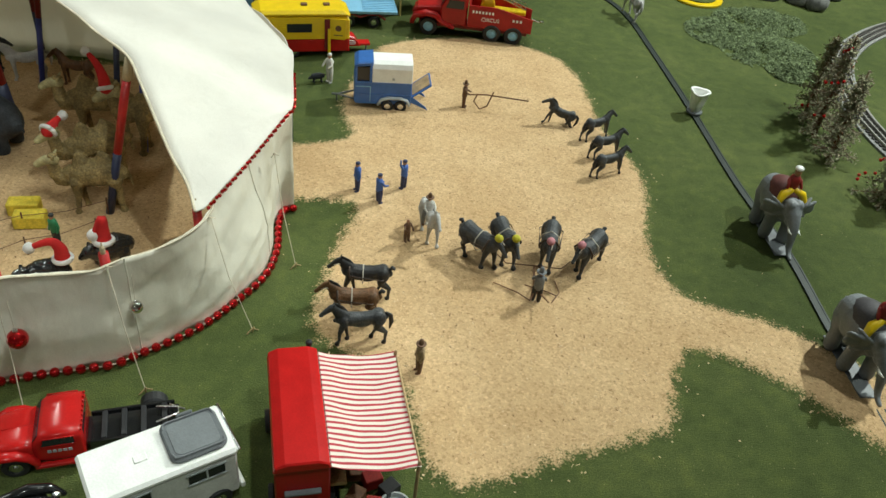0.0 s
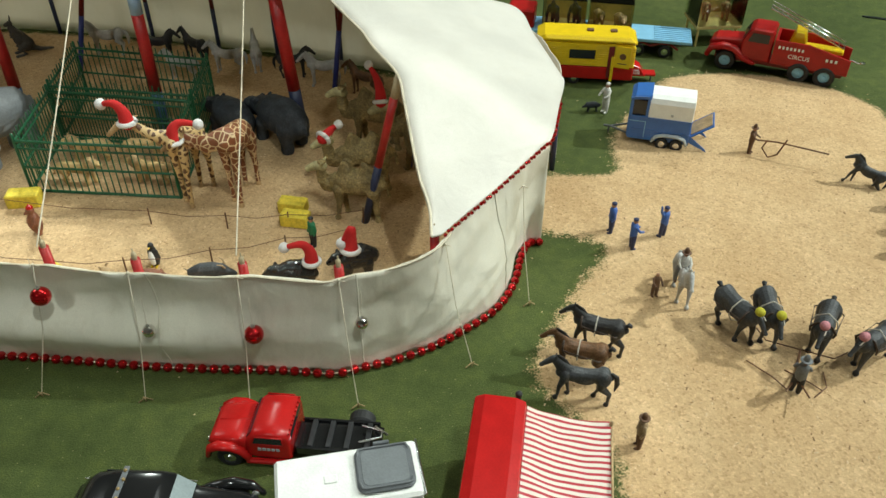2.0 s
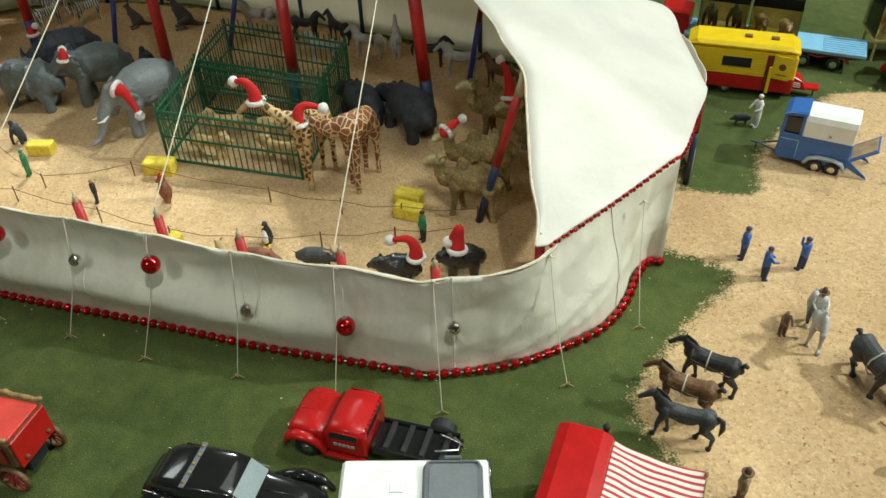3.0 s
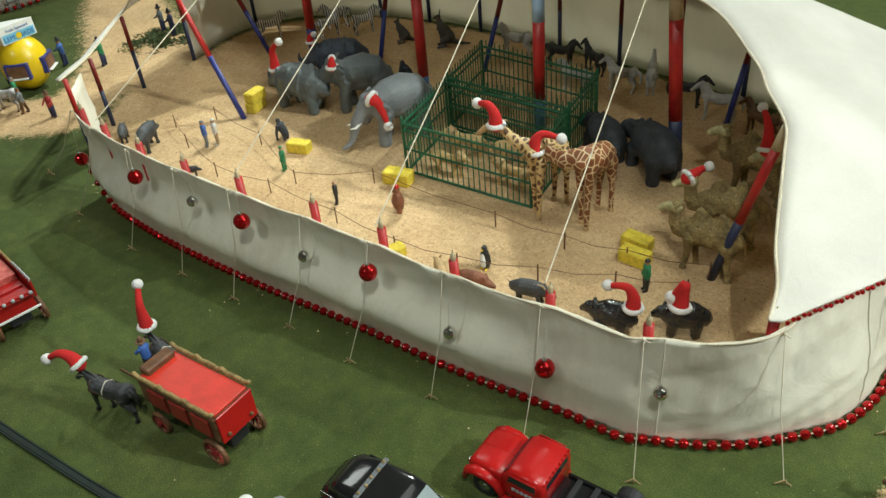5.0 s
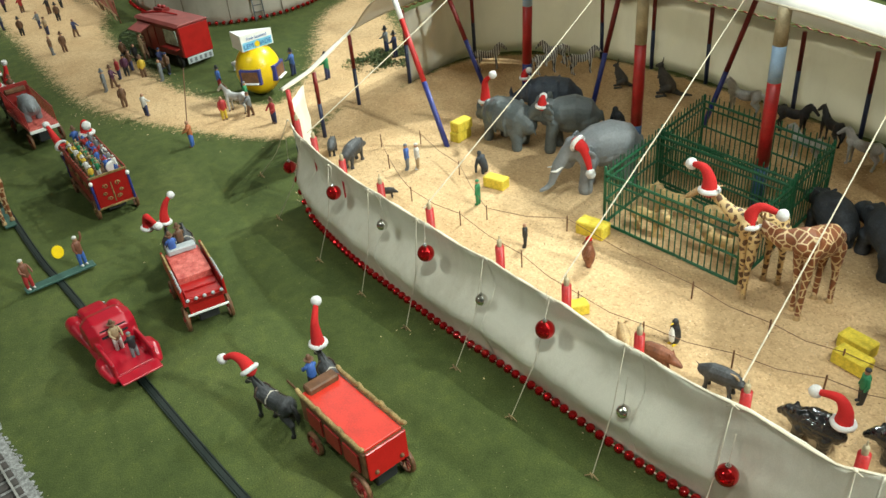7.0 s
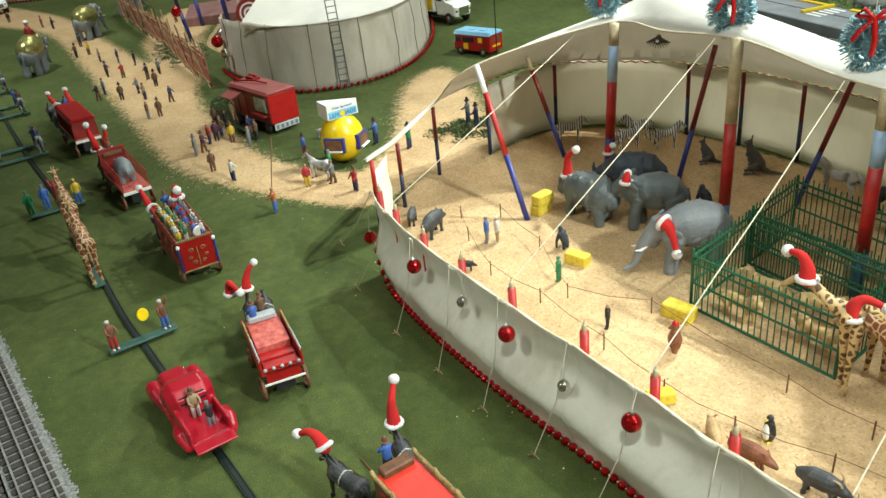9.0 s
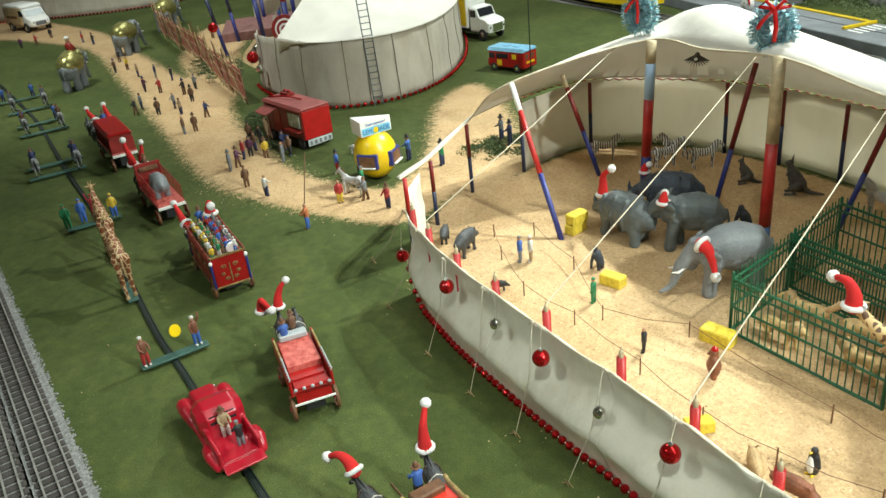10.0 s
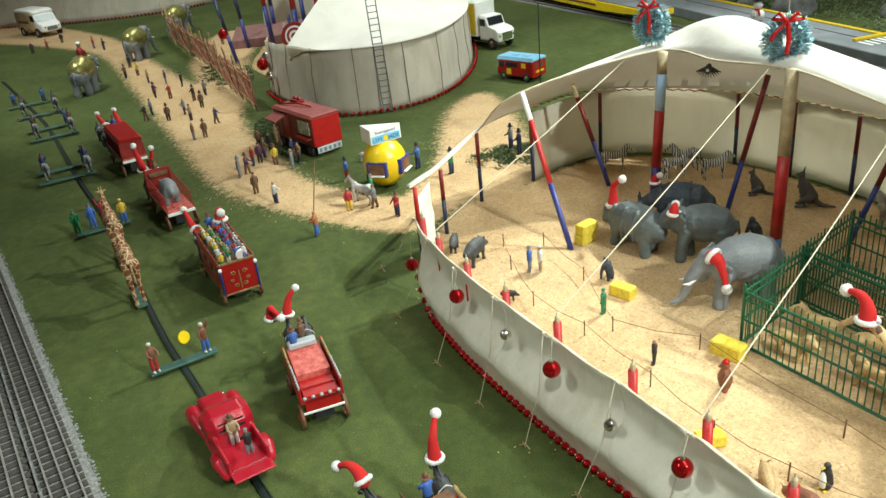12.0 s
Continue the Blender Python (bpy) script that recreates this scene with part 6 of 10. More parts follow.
for y in (-0.0285, 0.0285):
    part("ramp_cheek", Shape().prism([(-0.094, 0.004), (-0.058, 0.020), (-0.058, 0.034), (-0.090, 0.010)], y - 0.0012, y + 0.0012, 0, 0.0003), TRAILBLUE, r)
part("side_lamp", Shape().box(-0.022, -0.017, 0.031, 0.0325, 0.070, 0.075, 0, 0.0004), LIGHTGREY, t)
part("door_line", Shape().box(0.026, 0.057, 0.0312, 0.0320, 0.053, 0.0545, 0, 0.0003).box(0.026, 0.0275, 0.0312, 0.0320, 0.020, 0.053, 0, 0.0003), SKYBLUE, t)

# ---- yellow caravan ----
t = thing("caravan", -0.085, 1.895, 9, "yellow and red toy caravan with its door open", "caravan")
part("lower_body", Shape().box(-0.105, 0.105, -0.036, 0.036, 0.014, 0.044, 0, 0.002), BRIGHT, t, "red lower body")
s = Shape().prism([(-0.105, 0.044), (0.105, 0.044), (0.105, 0.088), (0.098, 0.096), (-0.098, 0.096), (-0.105, 0.088)], -0.0365, 0.0365, 0, 0.002)
part("upper_body", s, YELLOW, t, "yellow upper body")
s = Shape()
for k in range(9):
    s.box(-0.103, 0.104, -0.0376, -0.0366, 0.046 + k * 0.005, 0.0485 + k * 0.005, 0, 0.0003)
part("ribs", s, YELLOW, t, "ribbed yellow siding")
s = Shape().prism([(-0.106, 0.096), (0.106, 0.096), (0.106, 0.101), (0.09, 0.110), (-0.09, 0.110), (-0.106, 0.101)], -0.038, 0.038, 0, 0.006)
part("roof", s, YELLOW, t, "rounded yellow roof")
for x in (0.0, 0.05):
    part("roof_vent", Shape().box(x, x + 0.014, -0.006, 0.006, 0.11, 0.1135, 0, 0.0008), BROWN, t, "brown roof vent")
part("window", Shape().box(-0.035, 0.02, -0.0388, -0.0378, 0.062, 0.082, 0, 0.0003), DARKGLASS, t, "dark side window")
# No hole here: the doorway's shade is a dark red panel.
part("doorway", Shape().box(0.048, 0.060, -0.0385, -0.0375, 0.02, 0.092, 0, 0.0003), mat("doorway_shade_red", (0.18, 0.01, 0.01), 0.6), t, "dark red panel for the shaded doorway gap")
M = pose(0.061, -0.0378, 0, 0, 0, -12)
d = part("door", Shape().box(0, 0.034, -0.0016, 0.0006, 0.046, 0.094, 0, 0.0004, M=M), YELLOW, t, "yellow side door standing ajar")
part("door_emblem", Shape().disc(tuple(M @ Vector((0.018, -0.0018, 0.072))), (0.2, 1, 0), 0.007, 0.001, 0, 14).box(0.008, 0.028, -0.0024, -0.0016, 0.055, 0.057, 0, 0.0002, M=M), BROWN, d, "faded brown emblem and bar")
part("door_post", Shape().box(0.055, 0.061, -0.043, -0.038, 0.014, 0.07, 0, 0.0006), YELLOW, t)
part("hitch_cover", Shape().prism([(0.105, 0.016), (0.135, 0.016), (0.122, 0.036), (0.105, 0.044)], -0.016, 0.016, 0, 0.002).box(0.105, 0.158, -0.012, 0.012, 0.016, 0.021, 0, 0.001), BRIGHT, t, "red gas-bottle cover and drawbar")
part("louvres", Shape().box(0.108, 0.122, -0.0175, -0.0162, 0.022, 0.0235, 0, 0.0002).box(0.108, 0.122, -0.0175, -0.0162, 0.026, 0.0275, 0, 0.0002).box(0.108, 0.12, -0.0175, -0.0162, 0.03, 0.0315, 0, 0.0002), WHITE, t)
for y in (-0.031, 0.031):
    wheel(t, -0.02, y, 0.0125, 0.008)
part("jockey_leg", Shape().tube([(0.15, 0, 0.017), (0.15, 0, 0.001)], 0.002, 8, 0), GREYP, t)

# ---- flatbed with glass cases ----
t = thing("flatbed_trailer", -0.03, 2.075, 4, "light blue toy flatbed trailer with red mudguards", "trailer")
part("bed", Shape().box(-0.2, 0.17, -0.042, 0.042, 0.036, 0.044, 0, 0.0012), SKYBLUE, t, "light blue deck")
s = Shape()
for k in range(7):
    s.box(0.085, 0.168, -0.036 + k * 0.011, -0.032 + k * 0.011, 0.0441, 0.0456, 0, 0.0003)
part("deck_slats", s, SKYBLUE, t)
s = Shape()
for y in (-0.036, 0.036):
    s.tube([(0.022, y, 0.024), (0.04, y, 0.034), (0.06, y, 0.034), (0.078, y, 0.027), (0.1, y, 0.034), (0.122, y, 0.034), (0.14, y, 0.022)], 0.0026, 8, 0, squash=1.8)
part("mudguards", s, DULLRED, t, "red wavy mudguards")
part("chassis", Shape().box(-0.19, 0.15, -0.02, 0.02, 0.022, 0.036, 0, 0.001), GREYP, t, "dark chassis")
for x in (0.052, 0.112):
    for y in (-0.036, 0.036):
        wheel(t, x, y, 0.0145, 0.009)
s = Shape().box(-0.29, -0.225, -0.034, 0.034, 0.02, 0.085, 0, 0.004).box(-0.34, -0.29, -0.03, 0.03, 0.02, 0.055, 0, 0.005)
t2 = thing("tractor_unit", 0.0, 2.08, 4, "red toy tractor unit in front of a trailer", "truck")
part("cab", s, RED, t2)
for x in (-0.315, -0.245):
    for y in (-0.032, 0.032):
        wheel(t2, x, y, 0.016, 0.009)


def glass_case(x, y, yaw, z, w, d, h, floor, label):
    t = thing("glass_case", x, y, yaw, label, "display case", "glass cases", z)
    part("floor", Shape().box(-w / 2, w / 2, -d / 2, d / 2, 0, 0.004, 0, 0.0006), floor, t, "sandy floor tinted with golden light")
    for x0, x1, y0, y1 in ((-w / 2, w / 2, -d / 2, -d / 2 + 0.0015), (-w / 2, w / 2, d / 2 - 0.0015, d / 2), (-w / 2, -w / 2 + 0.0015, -d / 2 + 0.0015, d / 2 - 0.0015), (w / 2 - 0.0015, w / 2, -d / 2 + 0.0015, d / 2 - 0.0015)):
        part("pane", Shape().box(x0, x1, y0, y1, 0.004, h, 0, 0.0002), GLASS, t, "clear acrylic side")
    # Added board whose yellow colour stands in for the golden light inside.
    part("back_board", Shape().box(-w / 2 + 0.002, w / 2 - 0.002, d / 2 - 0.004, d / 2 - 0.002, 0.004, h - 0.002, 0, 0.0003), floor, t, "added back board coloured with golden light")
    part("lid", Shape().box(-w / 2, w / 2, -d / 2, d / 2, h, h + 0.0015, 0, 0.0002), GLASS, t, "clear acrylic top")
    return t


# The cases' golden light is put into both of these yellow colours.
SAND = mat("gold_lit_sand", (0.80, 0.62, 0.24), 0.9, var=0.2)
YSAND = mat("gold_lit_yellow", (0.84, 0.68, 0.26), 0.7, var=0.12)
glass_case(-0.155, 2.065, 4, 0.0445, 0.10, 0.078, 0.075, SAND, "clear acrylic case with toy apes on a flatbed")
glass_case(-0.05, 2.072, 4, 0.0445, 0.10, 0.078, 0.075, SAND, "clear acrylic case with toy lions on a flatbed")
for x, y, k in ((-0.18, 2.06, 0), (-0.13, 2.07, 0)):
    animal("ape_figurine", 0, gorilla, [DARKHIDE], x, y, 250, "dark ape figurine inside a clear case", "ape", "cased apes", 0.0487, 0.85)
for x, y in ((-0.075, 2.065), (-0.025, 2.055)):
    animal("lion_figurine", 2, lion, [TAN, CAMEL], x, y, 285, "maned lion figurine inside a clear case", "lion", "cased lions", 0.0487, 0.95)
s = Shape().box(-0.054, 0.054, -0.044, 0.044, 0.044, 0.048, 0, 0.001)
for cx, cy in ((-0.046, -0.036), (0.046, -0.036), (0.046, 0.036), (-0.046, 0.036)):
    s.tube([(cx, cy, 0.0), (cx, cy, 0.045)], 0.003, 8, 0)
solid("case_stand", s, [YSAND], 0.185, 2.18, 20, "pale four-legged stand beneath an acrylic case", "stand")
glass_case(0.185, 2.18, 20, 0.0482, 0.11, 0.09, 0.075, YSAND, "clear acrylic case with a yellow floor and toy lions")
for x, y in ((0.165, 2.175), (0.21, 2.19)):
    animal("lion_figurine", 2, lion, [TAN, CAMEL], x, y, 270, "maned lion figurine inside a clear case", "lion", "cased lions", 0.0524, 0.9)

# ---- red circus truck ----
t = thing("circus_truck", 0.327, 2.040, 170.6, "red six-wheeled toy circus truck with ladder and yellow hoist", "truck")
part("bonnet", Shape().prism([(0.075, 0.034), (0.142, 0.034), (0.144, 0.058), (0.135, 0.066), (0.075, 0.073)], -0.024, 0.024, 0, 0.004), RED, t, "red bonnet")
for y in (-0.034, 0.034):
    part("front_wing", Shape().tube([(0.146, y, 0.03), (0.138, y, 0.048), (0.115, y, 0.055), (0.088, y, 0.052), (0.07, y, 0.034), (0.045, y, 0.026)], [0.006, 0.0075, 0.008, 0.0075, 0.006, 0.005], 8, 0, squash=1.5), RED, t)
part("cab", Shape().prism([(0.012, 0.03), (0.078, 0.03), (0.078, 0.073), (0.066, 0.098), (0.058, 0.103), (0.016, 0.103), (0.012, 0.098)], -0.034, 0.034, 0, 0.004), RED, t, "red cab")
for y in (-0.0347, 0.0347):
    part("cab_window", Shape().prism([(0.022, 0.074), (0.066, 0.074), (0.058, 0.094), (0.022, 0.094)], y - 0.0006, y + 0.0006, 0), DARKGLASS, t, "dark cab window")
part("windscreen", Shape().add([(0.0775, -0.028, 0.076), (0.0775, 0.028, 0.076), (0.0675, 0.026, 0.0965), (0.0675, -0.026, 0.0965), (0.0785, -0.028, 0.076), (0.0785, 0.028, 0.076), (0.0685, 0.026, 0.0965), (0.0685, -0.026, 0.0965)],
                               [(0, 1, 2, 3), (4, 5, 6, 7), (0, 1, 5, 4), (2, 3, 7, 6), (1, 2, 6, 5), (0, 3, 7, 4)]), DARKGLASS, t, "dark windscreen")
s = Shape()
for y in (-0.037, 0.033):
    s.prism([(-0.148, 0.034), (0.01, 0.034), (0.01, 0.088), (-0.06, 0.088), (-0.148, 0.068)], y, y + 0.004, 0, 0.0008)
s.box(-0.148, 0.01, -0.036, 0.036, 0.032, 0.038, 0, 0.001).box(0.004, 0.01, -0.036, 0.036, 0.034, 0.088, 0, 0.001)
part("body", s, RED, t, "red open body with sloping sides")
for k in range(7):
    part("name_bar", Shape().box(-0.052 + k * 0.008, -0.0475 + k * 0.008, 0.0371, 0.0381, 0.070, 0.0765, 0, 0.0003), WHITE, t, "white bar of painted lettering")
for k in range(3):
    part("name_bar", Shape().box(-0.122 + k * 0.009, -0.117 + k * 0.009, 0.0371, 0.0381, 0.058, 0.0645, 0, 0.0003), WHITE, t, "white bar of painted lettering")
letters("CIRCUS", 0.013, WHITE, t, (-0.045, 0.0372, 0.052), (90, 0, 180), "white painted lettering")
for y in (-0.033, 0.033):
    wheel(t, 0.105, y, 0.0225, 0.011, SKYBLUE)
    for x in (-0.052, -0.105):
        wheel(t, x, y, 0.0225, 0.013, SKYBLUE)
part("chassis", Shape().box(-0.14, 0.13, -0.018, 0.018, 0.018, 0.032, 0, 0.001).box(0.142, 0.148, -0.036, 0.036, 0.024, 0.032, 0, 0.001), DULLRED, t, "dark chassis and bumper")
part("hoist_base", Shape().prism([(-0.062, 0.038), (-0.01, 0.038), (-0.026, 0.108), (-0.046, 0.108)], -0.02, 0.02, 0, 0.003).box(-0.13, -0.05, -0.012, 0.012, 0.066, 0.076, 0, 0.002), YELLOW, t, "yellow hoist base")
s = Shape()
for y in (-0.011, 0.011):
    s.tube([(-0.128, y, 0.082), (0.035, y, 0.145)], 0.0018, 6, 0)
    s.tube([(-0.128, y, 0.09), (0.035, y, 0.153)], 0.0012, 6, 0)
for k in range(15):
    q = k / 14
    s.tube([(-0.128 + 0.163 * q, -0.011, 0.082 + 0.063 * q), (-0.128 + 0.163 * q, 0.011, 0.082 + 0.063 * q)], 0.0012, 6, 0)
part("ladder", s, CHROME, t, "chrome extending ladder")
part("hook", Shape().tube([(-0.148, 0.01, 0.06), (-0.165, 0.012, 0.056), (-0.172, 0.014, 0.058)], 0.0018, 6, 0).ball((-0.172, 0.014, 0.059), (0.006, 0.004, 0.003), 0, 8, 6), CHROME, t, "chrome tow hook")

# ---- food stall wagon with awning ----
t = thing("stall_wagon", -0.038, 0.757, -83.5, "bright red toy stall wagon with a striped awning", "stall")
part("body", Shape().box(-0.083, 0.083, -0.030, 0.030, 0.016, 0.098, 0, 0.002), RED, t, "red wagon body")
s = Shape().prism([(-0.031, 0.098), (0.031, 0.098), (0.029, 0.106), (0.018, 0.112), (-0.018, 0.112), (-0.029, 0.106)], -0.086, 0.086, 0, 0.002, M=pose(0, 0, 0, 0, 0, 90))
part("roof", s, BRIGHT, t, "glossy bright red roof")
STRIPE = band_mat("awning_stripe", (0.44, 0.045, 0.06), (0.72, 0.64, 0.57), 40.0, 0.9, 0, 0.40, 0.5)
vs, fs, nx, ny = [], [], 60, 16
for i in range(nx + 1):
    for k in range(ny + 1):
        q, v = i / nx, k / ny
        x = -0.085 + 0.17 * q + 0.006 * v * (q - 0.3)
        y = 0.031 + 0.098 * v
        z = 0.1 - 0.012 * v - 0.008 * math.sin(math.pi * v) - 0.005 * math.sin(math.pi * q) * v + 0.0022 * noise.noise(Vector((q * 7, v * 4, 2)))
        vs.append((x, y, z))
for i in range(nx):
    for k in range(ny):
        a = i * (ny + 1) + k
        fs.append((a, a + ny + 1, a + ny + 2, a + 1))
o = len(vs)
vs += [(p[0], p[1], p[2] - 0.0008) for p in vs]
fs += [tuple(o + k for k in f[::-1]) for f in fs]
part("awning", Shape().add(vs, fs, 0, True), STRIPE, t, "red and white striped cloth awning")
for x in (-0.082, 0.086):
    part("awning_post", Shape().tube([(x, 0.126, 0.0), (x, 0.127, 0.092)], 0.0022, 8, 0), WOOD, t, "wooden awning post")
part("awning_rail", Shape().tube([(-0.083, 0.128, 0.0862), (0.087, 0.128, 0.0862)], 0.0014, 6, 0), WOOD, t)
part("counter", Shape().box(-0.07, 0.07, 0.031, 0.05, 0.042, 0.047, 0, 0.001), WOOD, t, "wooden serving counter")
part("hatch", Shape().box(-0.066, 0.066, 0.0302, 0.0312, 0.048, 0.09, 0, 0.0003), DARKGLASS, t, "dark serving hatch")
for x in (-0.055, 0.055):
    for y in (-0.034, 0.034):
        wheel(t, x, y, 0.015, 0.007, GREYP)
part("tow_fitting", Shape().box(0.083, 0.09, -0.02, 0.02, 0.06, 0.064, 0, 0.001), GREYP, t)
part("door_handle", Shape().tube([(-0.088, -0.004, 0.092), (-0.092, 0.012, 0.092)], 0.002, 6, 0), GREYP, t)
part("stove_pipe", Shape().tube([(-0.09, 0.02, 0.08), (-0.09, 0.02, 0.112)], 0.003, 8, 0).ball((-0.09, 0.02, 0.112), 0.0045, 0, 8, 6), BLACK, t, "black pipe at the wagon's end")
for k in range(5):
    x, y = 0.03 + 0.02 * (k % 3), 0.735 - 0.012 * k
    solid("crate", Shape().box(-0.011, 0.011, -0.009, 0.009, 0, 0.014 + 0.004 * (k % 2), 0, 0.001), [(BROWN, DULLRED, BLACK)[k % 3]], x, y, 20 * k, "small crate under the striped awning", "crate", "crates under the awning")
person(0.06, 0.80, 200, BROWNC, BLACKC, "toy figure in brown beneath the striped awning", hat=2, hatc=BROWNC, z=0.003, scale=0.95)
person(0.118, 0.90, 200, TANC, BROWNC, "toy figure in tan beside the awning", hat=2, hatc=BROWNC, z=0.003, scale=0.95)
solid("water_bowl", Shape().disc((0, 0, 0.007), (0, 0, 1), 0.02, 0.012, 0, 20, 0.016).disc((0, 0, 0.004), (0, 0, 1), 0.017, 0.004, 0, 18), [LIGHTGREY], 0.075, 0.685, 0, "pale grey bowl on the ground under the awning", "bowl")

# ---- white camper ----
t = thing("camper_van", -0.183, 0.706, 26.4, "white toy camper van with a grey roof hatch", "van")
part("body", Shape().box(-0.075, 0.075, -0.034, 0.034, 0.016, 0.084, 0, 0.003), mat("off_white_panel", (0.62, 0.62, 0.59), 0.4, var=0.12), t, "off-white camper body")
part("roof", Shape().box(-0.078, 0.077, -0.036, 0.036, 0.082, 0.092, 0, 0.0035), WHITE, t, "glossy white roof")
def round_slab(s, x0, x1, y0, y1, z0, z1, r, b=0.001, m=0):
    """A flat block with rounded corners in plan."""
    ring = []
    for cx, cy, a0 in ((x1 - r, y1 - r, 0), (x0 + r, y1 - r, 90), (x0 + r, y0 + r, 180), (x1 - r, y0 + r, 270)):
        ring += [(cx + r * math.cos(radians(a0 + k * 18)), cy + r * math.sin(radians(a0 + k * 18))) for k in range(6)]
    return s.prism(ring, -z1, -z0, m, b, M=pose(0, 0, 0, -90, 0, 0))


s = round_slab(Shape(), 0.008, 0.07, -0.028, 0.03, 0.0915, 0.0985, 0.011, 0.0022)
h = part("roof_hatch", s, GREYP, t, "dark grey raised roof hatch")
part("hatch_panel", round_slab(Shape(), 0.0145, 0.0635, -0.0215, 0.0235, 0.0982, 0.0992, 0.008, 0.0003), mat("hatch_grey", (0.17, 0.185, 0.195), 0.6, var=0.1), h)
rim = [(0.039 + 0.0275 * max(-1, min(1, 1.35 * math.cos(a))), 0.001 + 0.0255 * max(-1, min(1, 1.35 * math.sin(a))), 0.0992) for a in (2 * math.pi * k / 40 for k in range(41))]
part("hatch_rim", Shape().tube(rim, 0.0015, 6, 0, cap=False), GREYP, h)
part("hatch_hinge", Shape().box(0.03, 0.048, 0.031, 0.035, 0.094, 0.099, 0, 0.001), GREYP, h)
part("skylight", Shape().box(-0.026, -0.012, -0.006, 0.004, 0.092, 0.0935, 0, 0.0006), WHITE, t)
for x0, x1 in ((-0.06, -0.02), (0.02, 0.06)):
    w = part("vent_grille", Shape().box(x0, x1, -0.0355, -0.0345, 0.062, 0.076, 0, 0.0003), DARKGLASS, t, "dark side vent")
    part("grille_frame", Shape().box(x0 - 0.002, x1 + 0.002, -0.0362, -0.0348, 0.0765, 0.0785, 0, 0.0003).box(x0 - 0.002, x1 + 0.002, -0.0362, -0.0348, 0.0595, 0.0615, 0, 0.0003).box((x0 + x1) / 2 - 0.001, (x0 + x1) / 2 + 0.001, -0.0362, -0.0348, 0.0615, 0.0765, 0, 0.0003), LIGHTGREY, w)
part("edge_rail", Shape().tube([(0.0775, -0.035, 0.09), (0.0775, 0.035, 0.09)], 0.0016, 6, 0), CHROME, t)
part("rear_bumper", Shape().box(0.076, 0.081, -0.034, 0.034, 0.018, 0.026, 0, 0.001), WHITE, t)
for x in (-0.048, 0.05):
    for y in (-0.032, 0.032):
        wheel(t, x, y, 0.015, 0.009)

# ---- red chassis truck ----
t = thing("pickup_chassis_truck", -0.287, 0.79, 190.5, "bright red toy truck cab on a bare black chassis", "truck")
part("bonnet", Shape().loft([(0.046, 0.0315, 0.016, 0.0485, 6), (0.07, 0.0310, 0.016, 0.0470, 6), (0.092, 0.0295, 0.017, 0.0440, 5), (0.0985, 0.0275, 0.018, 0.0400, 5), (0.1005, 0.0245, 0.020, 0.0360, 4)]), BRIGHT, t, "rounded red bonnet")
part("bonnet_crease", Shape().tube([(0.05, 0, 0.0484), (0.092, 0, 0.0442)], 0.0009, 6, 0), BRIGHT, t)
part("cab", Shape().loft([(-0.001, 0.0315, 0.015, 0.0580, 6), (0.002, 0.0335, 0.014, 0.0615, 7), (0.02, 0.0335, 0.014, 0.0628, 7), (0.040, 0.0330, 0.014, 0.0615, 7), (0.046, 0.0325, 0.014, 0.0570, 6), (0.053, 0.0320, 0.015, 0.0480, 6)]), BRIGHT, t, "rounded red cab")
part("grille", Shape().box(0.0995, 0.1015, -0.018, 0.018, 0.022, 0.033, 0, 0.0006), CHROME, t, "chrome grille")
for y in (-0.0336, 0.0336):
    sg = 1 if y > 0 else -1
    w = part("side_window", Shape().prism([(0.008, 0.0455), (0.043, 0.0455), (0.039, 0.0565), (0.008, 0.0565)], y - 0.0005, y + 0.0005, 0), DARKGLASS, t, "dark side window")
    part("window_frame", Shape().tube([(0.007, y + 0.0004 * sg, 0.0447), (0.044, y + 0.0004 * sg, 0.0447), (0.040, y + 0.0004 * sg, 0.0573), (0.007, y + 0.0004 * sg, 0.0573), (0.007, y + 0.0004 * sg, 0.0447)], 0.0008, 6, 0), BRIGHT, w)
    for k in range(5):
        part("name_bar", Shape().box(0.012 + k * 0.0055, 0.016 + k * 0.0055, y - 0.0007, y + 0.0007, 0.0335, 0.0375, 0, 0.0002), LIGHTGREY, t, "pale bar of lettering")
    part("wing", Shape().tube([(0.101, y * 0.97, 0.018), (0.0975, y * 0.98, 0.030), (0.086, y * 0.99, 0.0365), (0.070, y * 0.99, 0.0365), (0.058, y * 0.99, 0.030), (0.052, y * 0.98, 0.018)], [0.0040, 0.0046, 0.0050, 0.0050, 0.0046, 0.0040], 10, 0, squash=1.5), BRIGHT, t, "rounded red wing")
    part("sill", Shape().box(0.0, 0.055, y - 0.0035, y + 0.0035, 0.010, 0.016, 0, 0.0015), BRIGHT, t)
    part("headlamp", Shape().ball((0.1005, y * 0.66, 0.034), (0.0022, 0.0042, 0.0042), 0, 10, 8), CHROME, t, "chrome headlamp")
part("windscreen", Shape().box(-0.0005, 0.0005, -0.027, 0.027, 0, 0.0115, 0, 0.0002, M=pose(0.0522, 0, 0.048, 0, -33, 0)), DARKGLASS, t, "dark windscreen")
part("rear_window", Shape().box(-0.0012, 0.0002, -0.024, 0.024, 0.046, 0.056, 0, 0.0002), DARKGLASS, t)
s = Shape()
for k in range(9):
    s.ball((-0.0008, -0.028 + k * 0.007, 0.0602), 0.0016, 0, 6, 5)
part("rivets", s, BRIGHT, t)
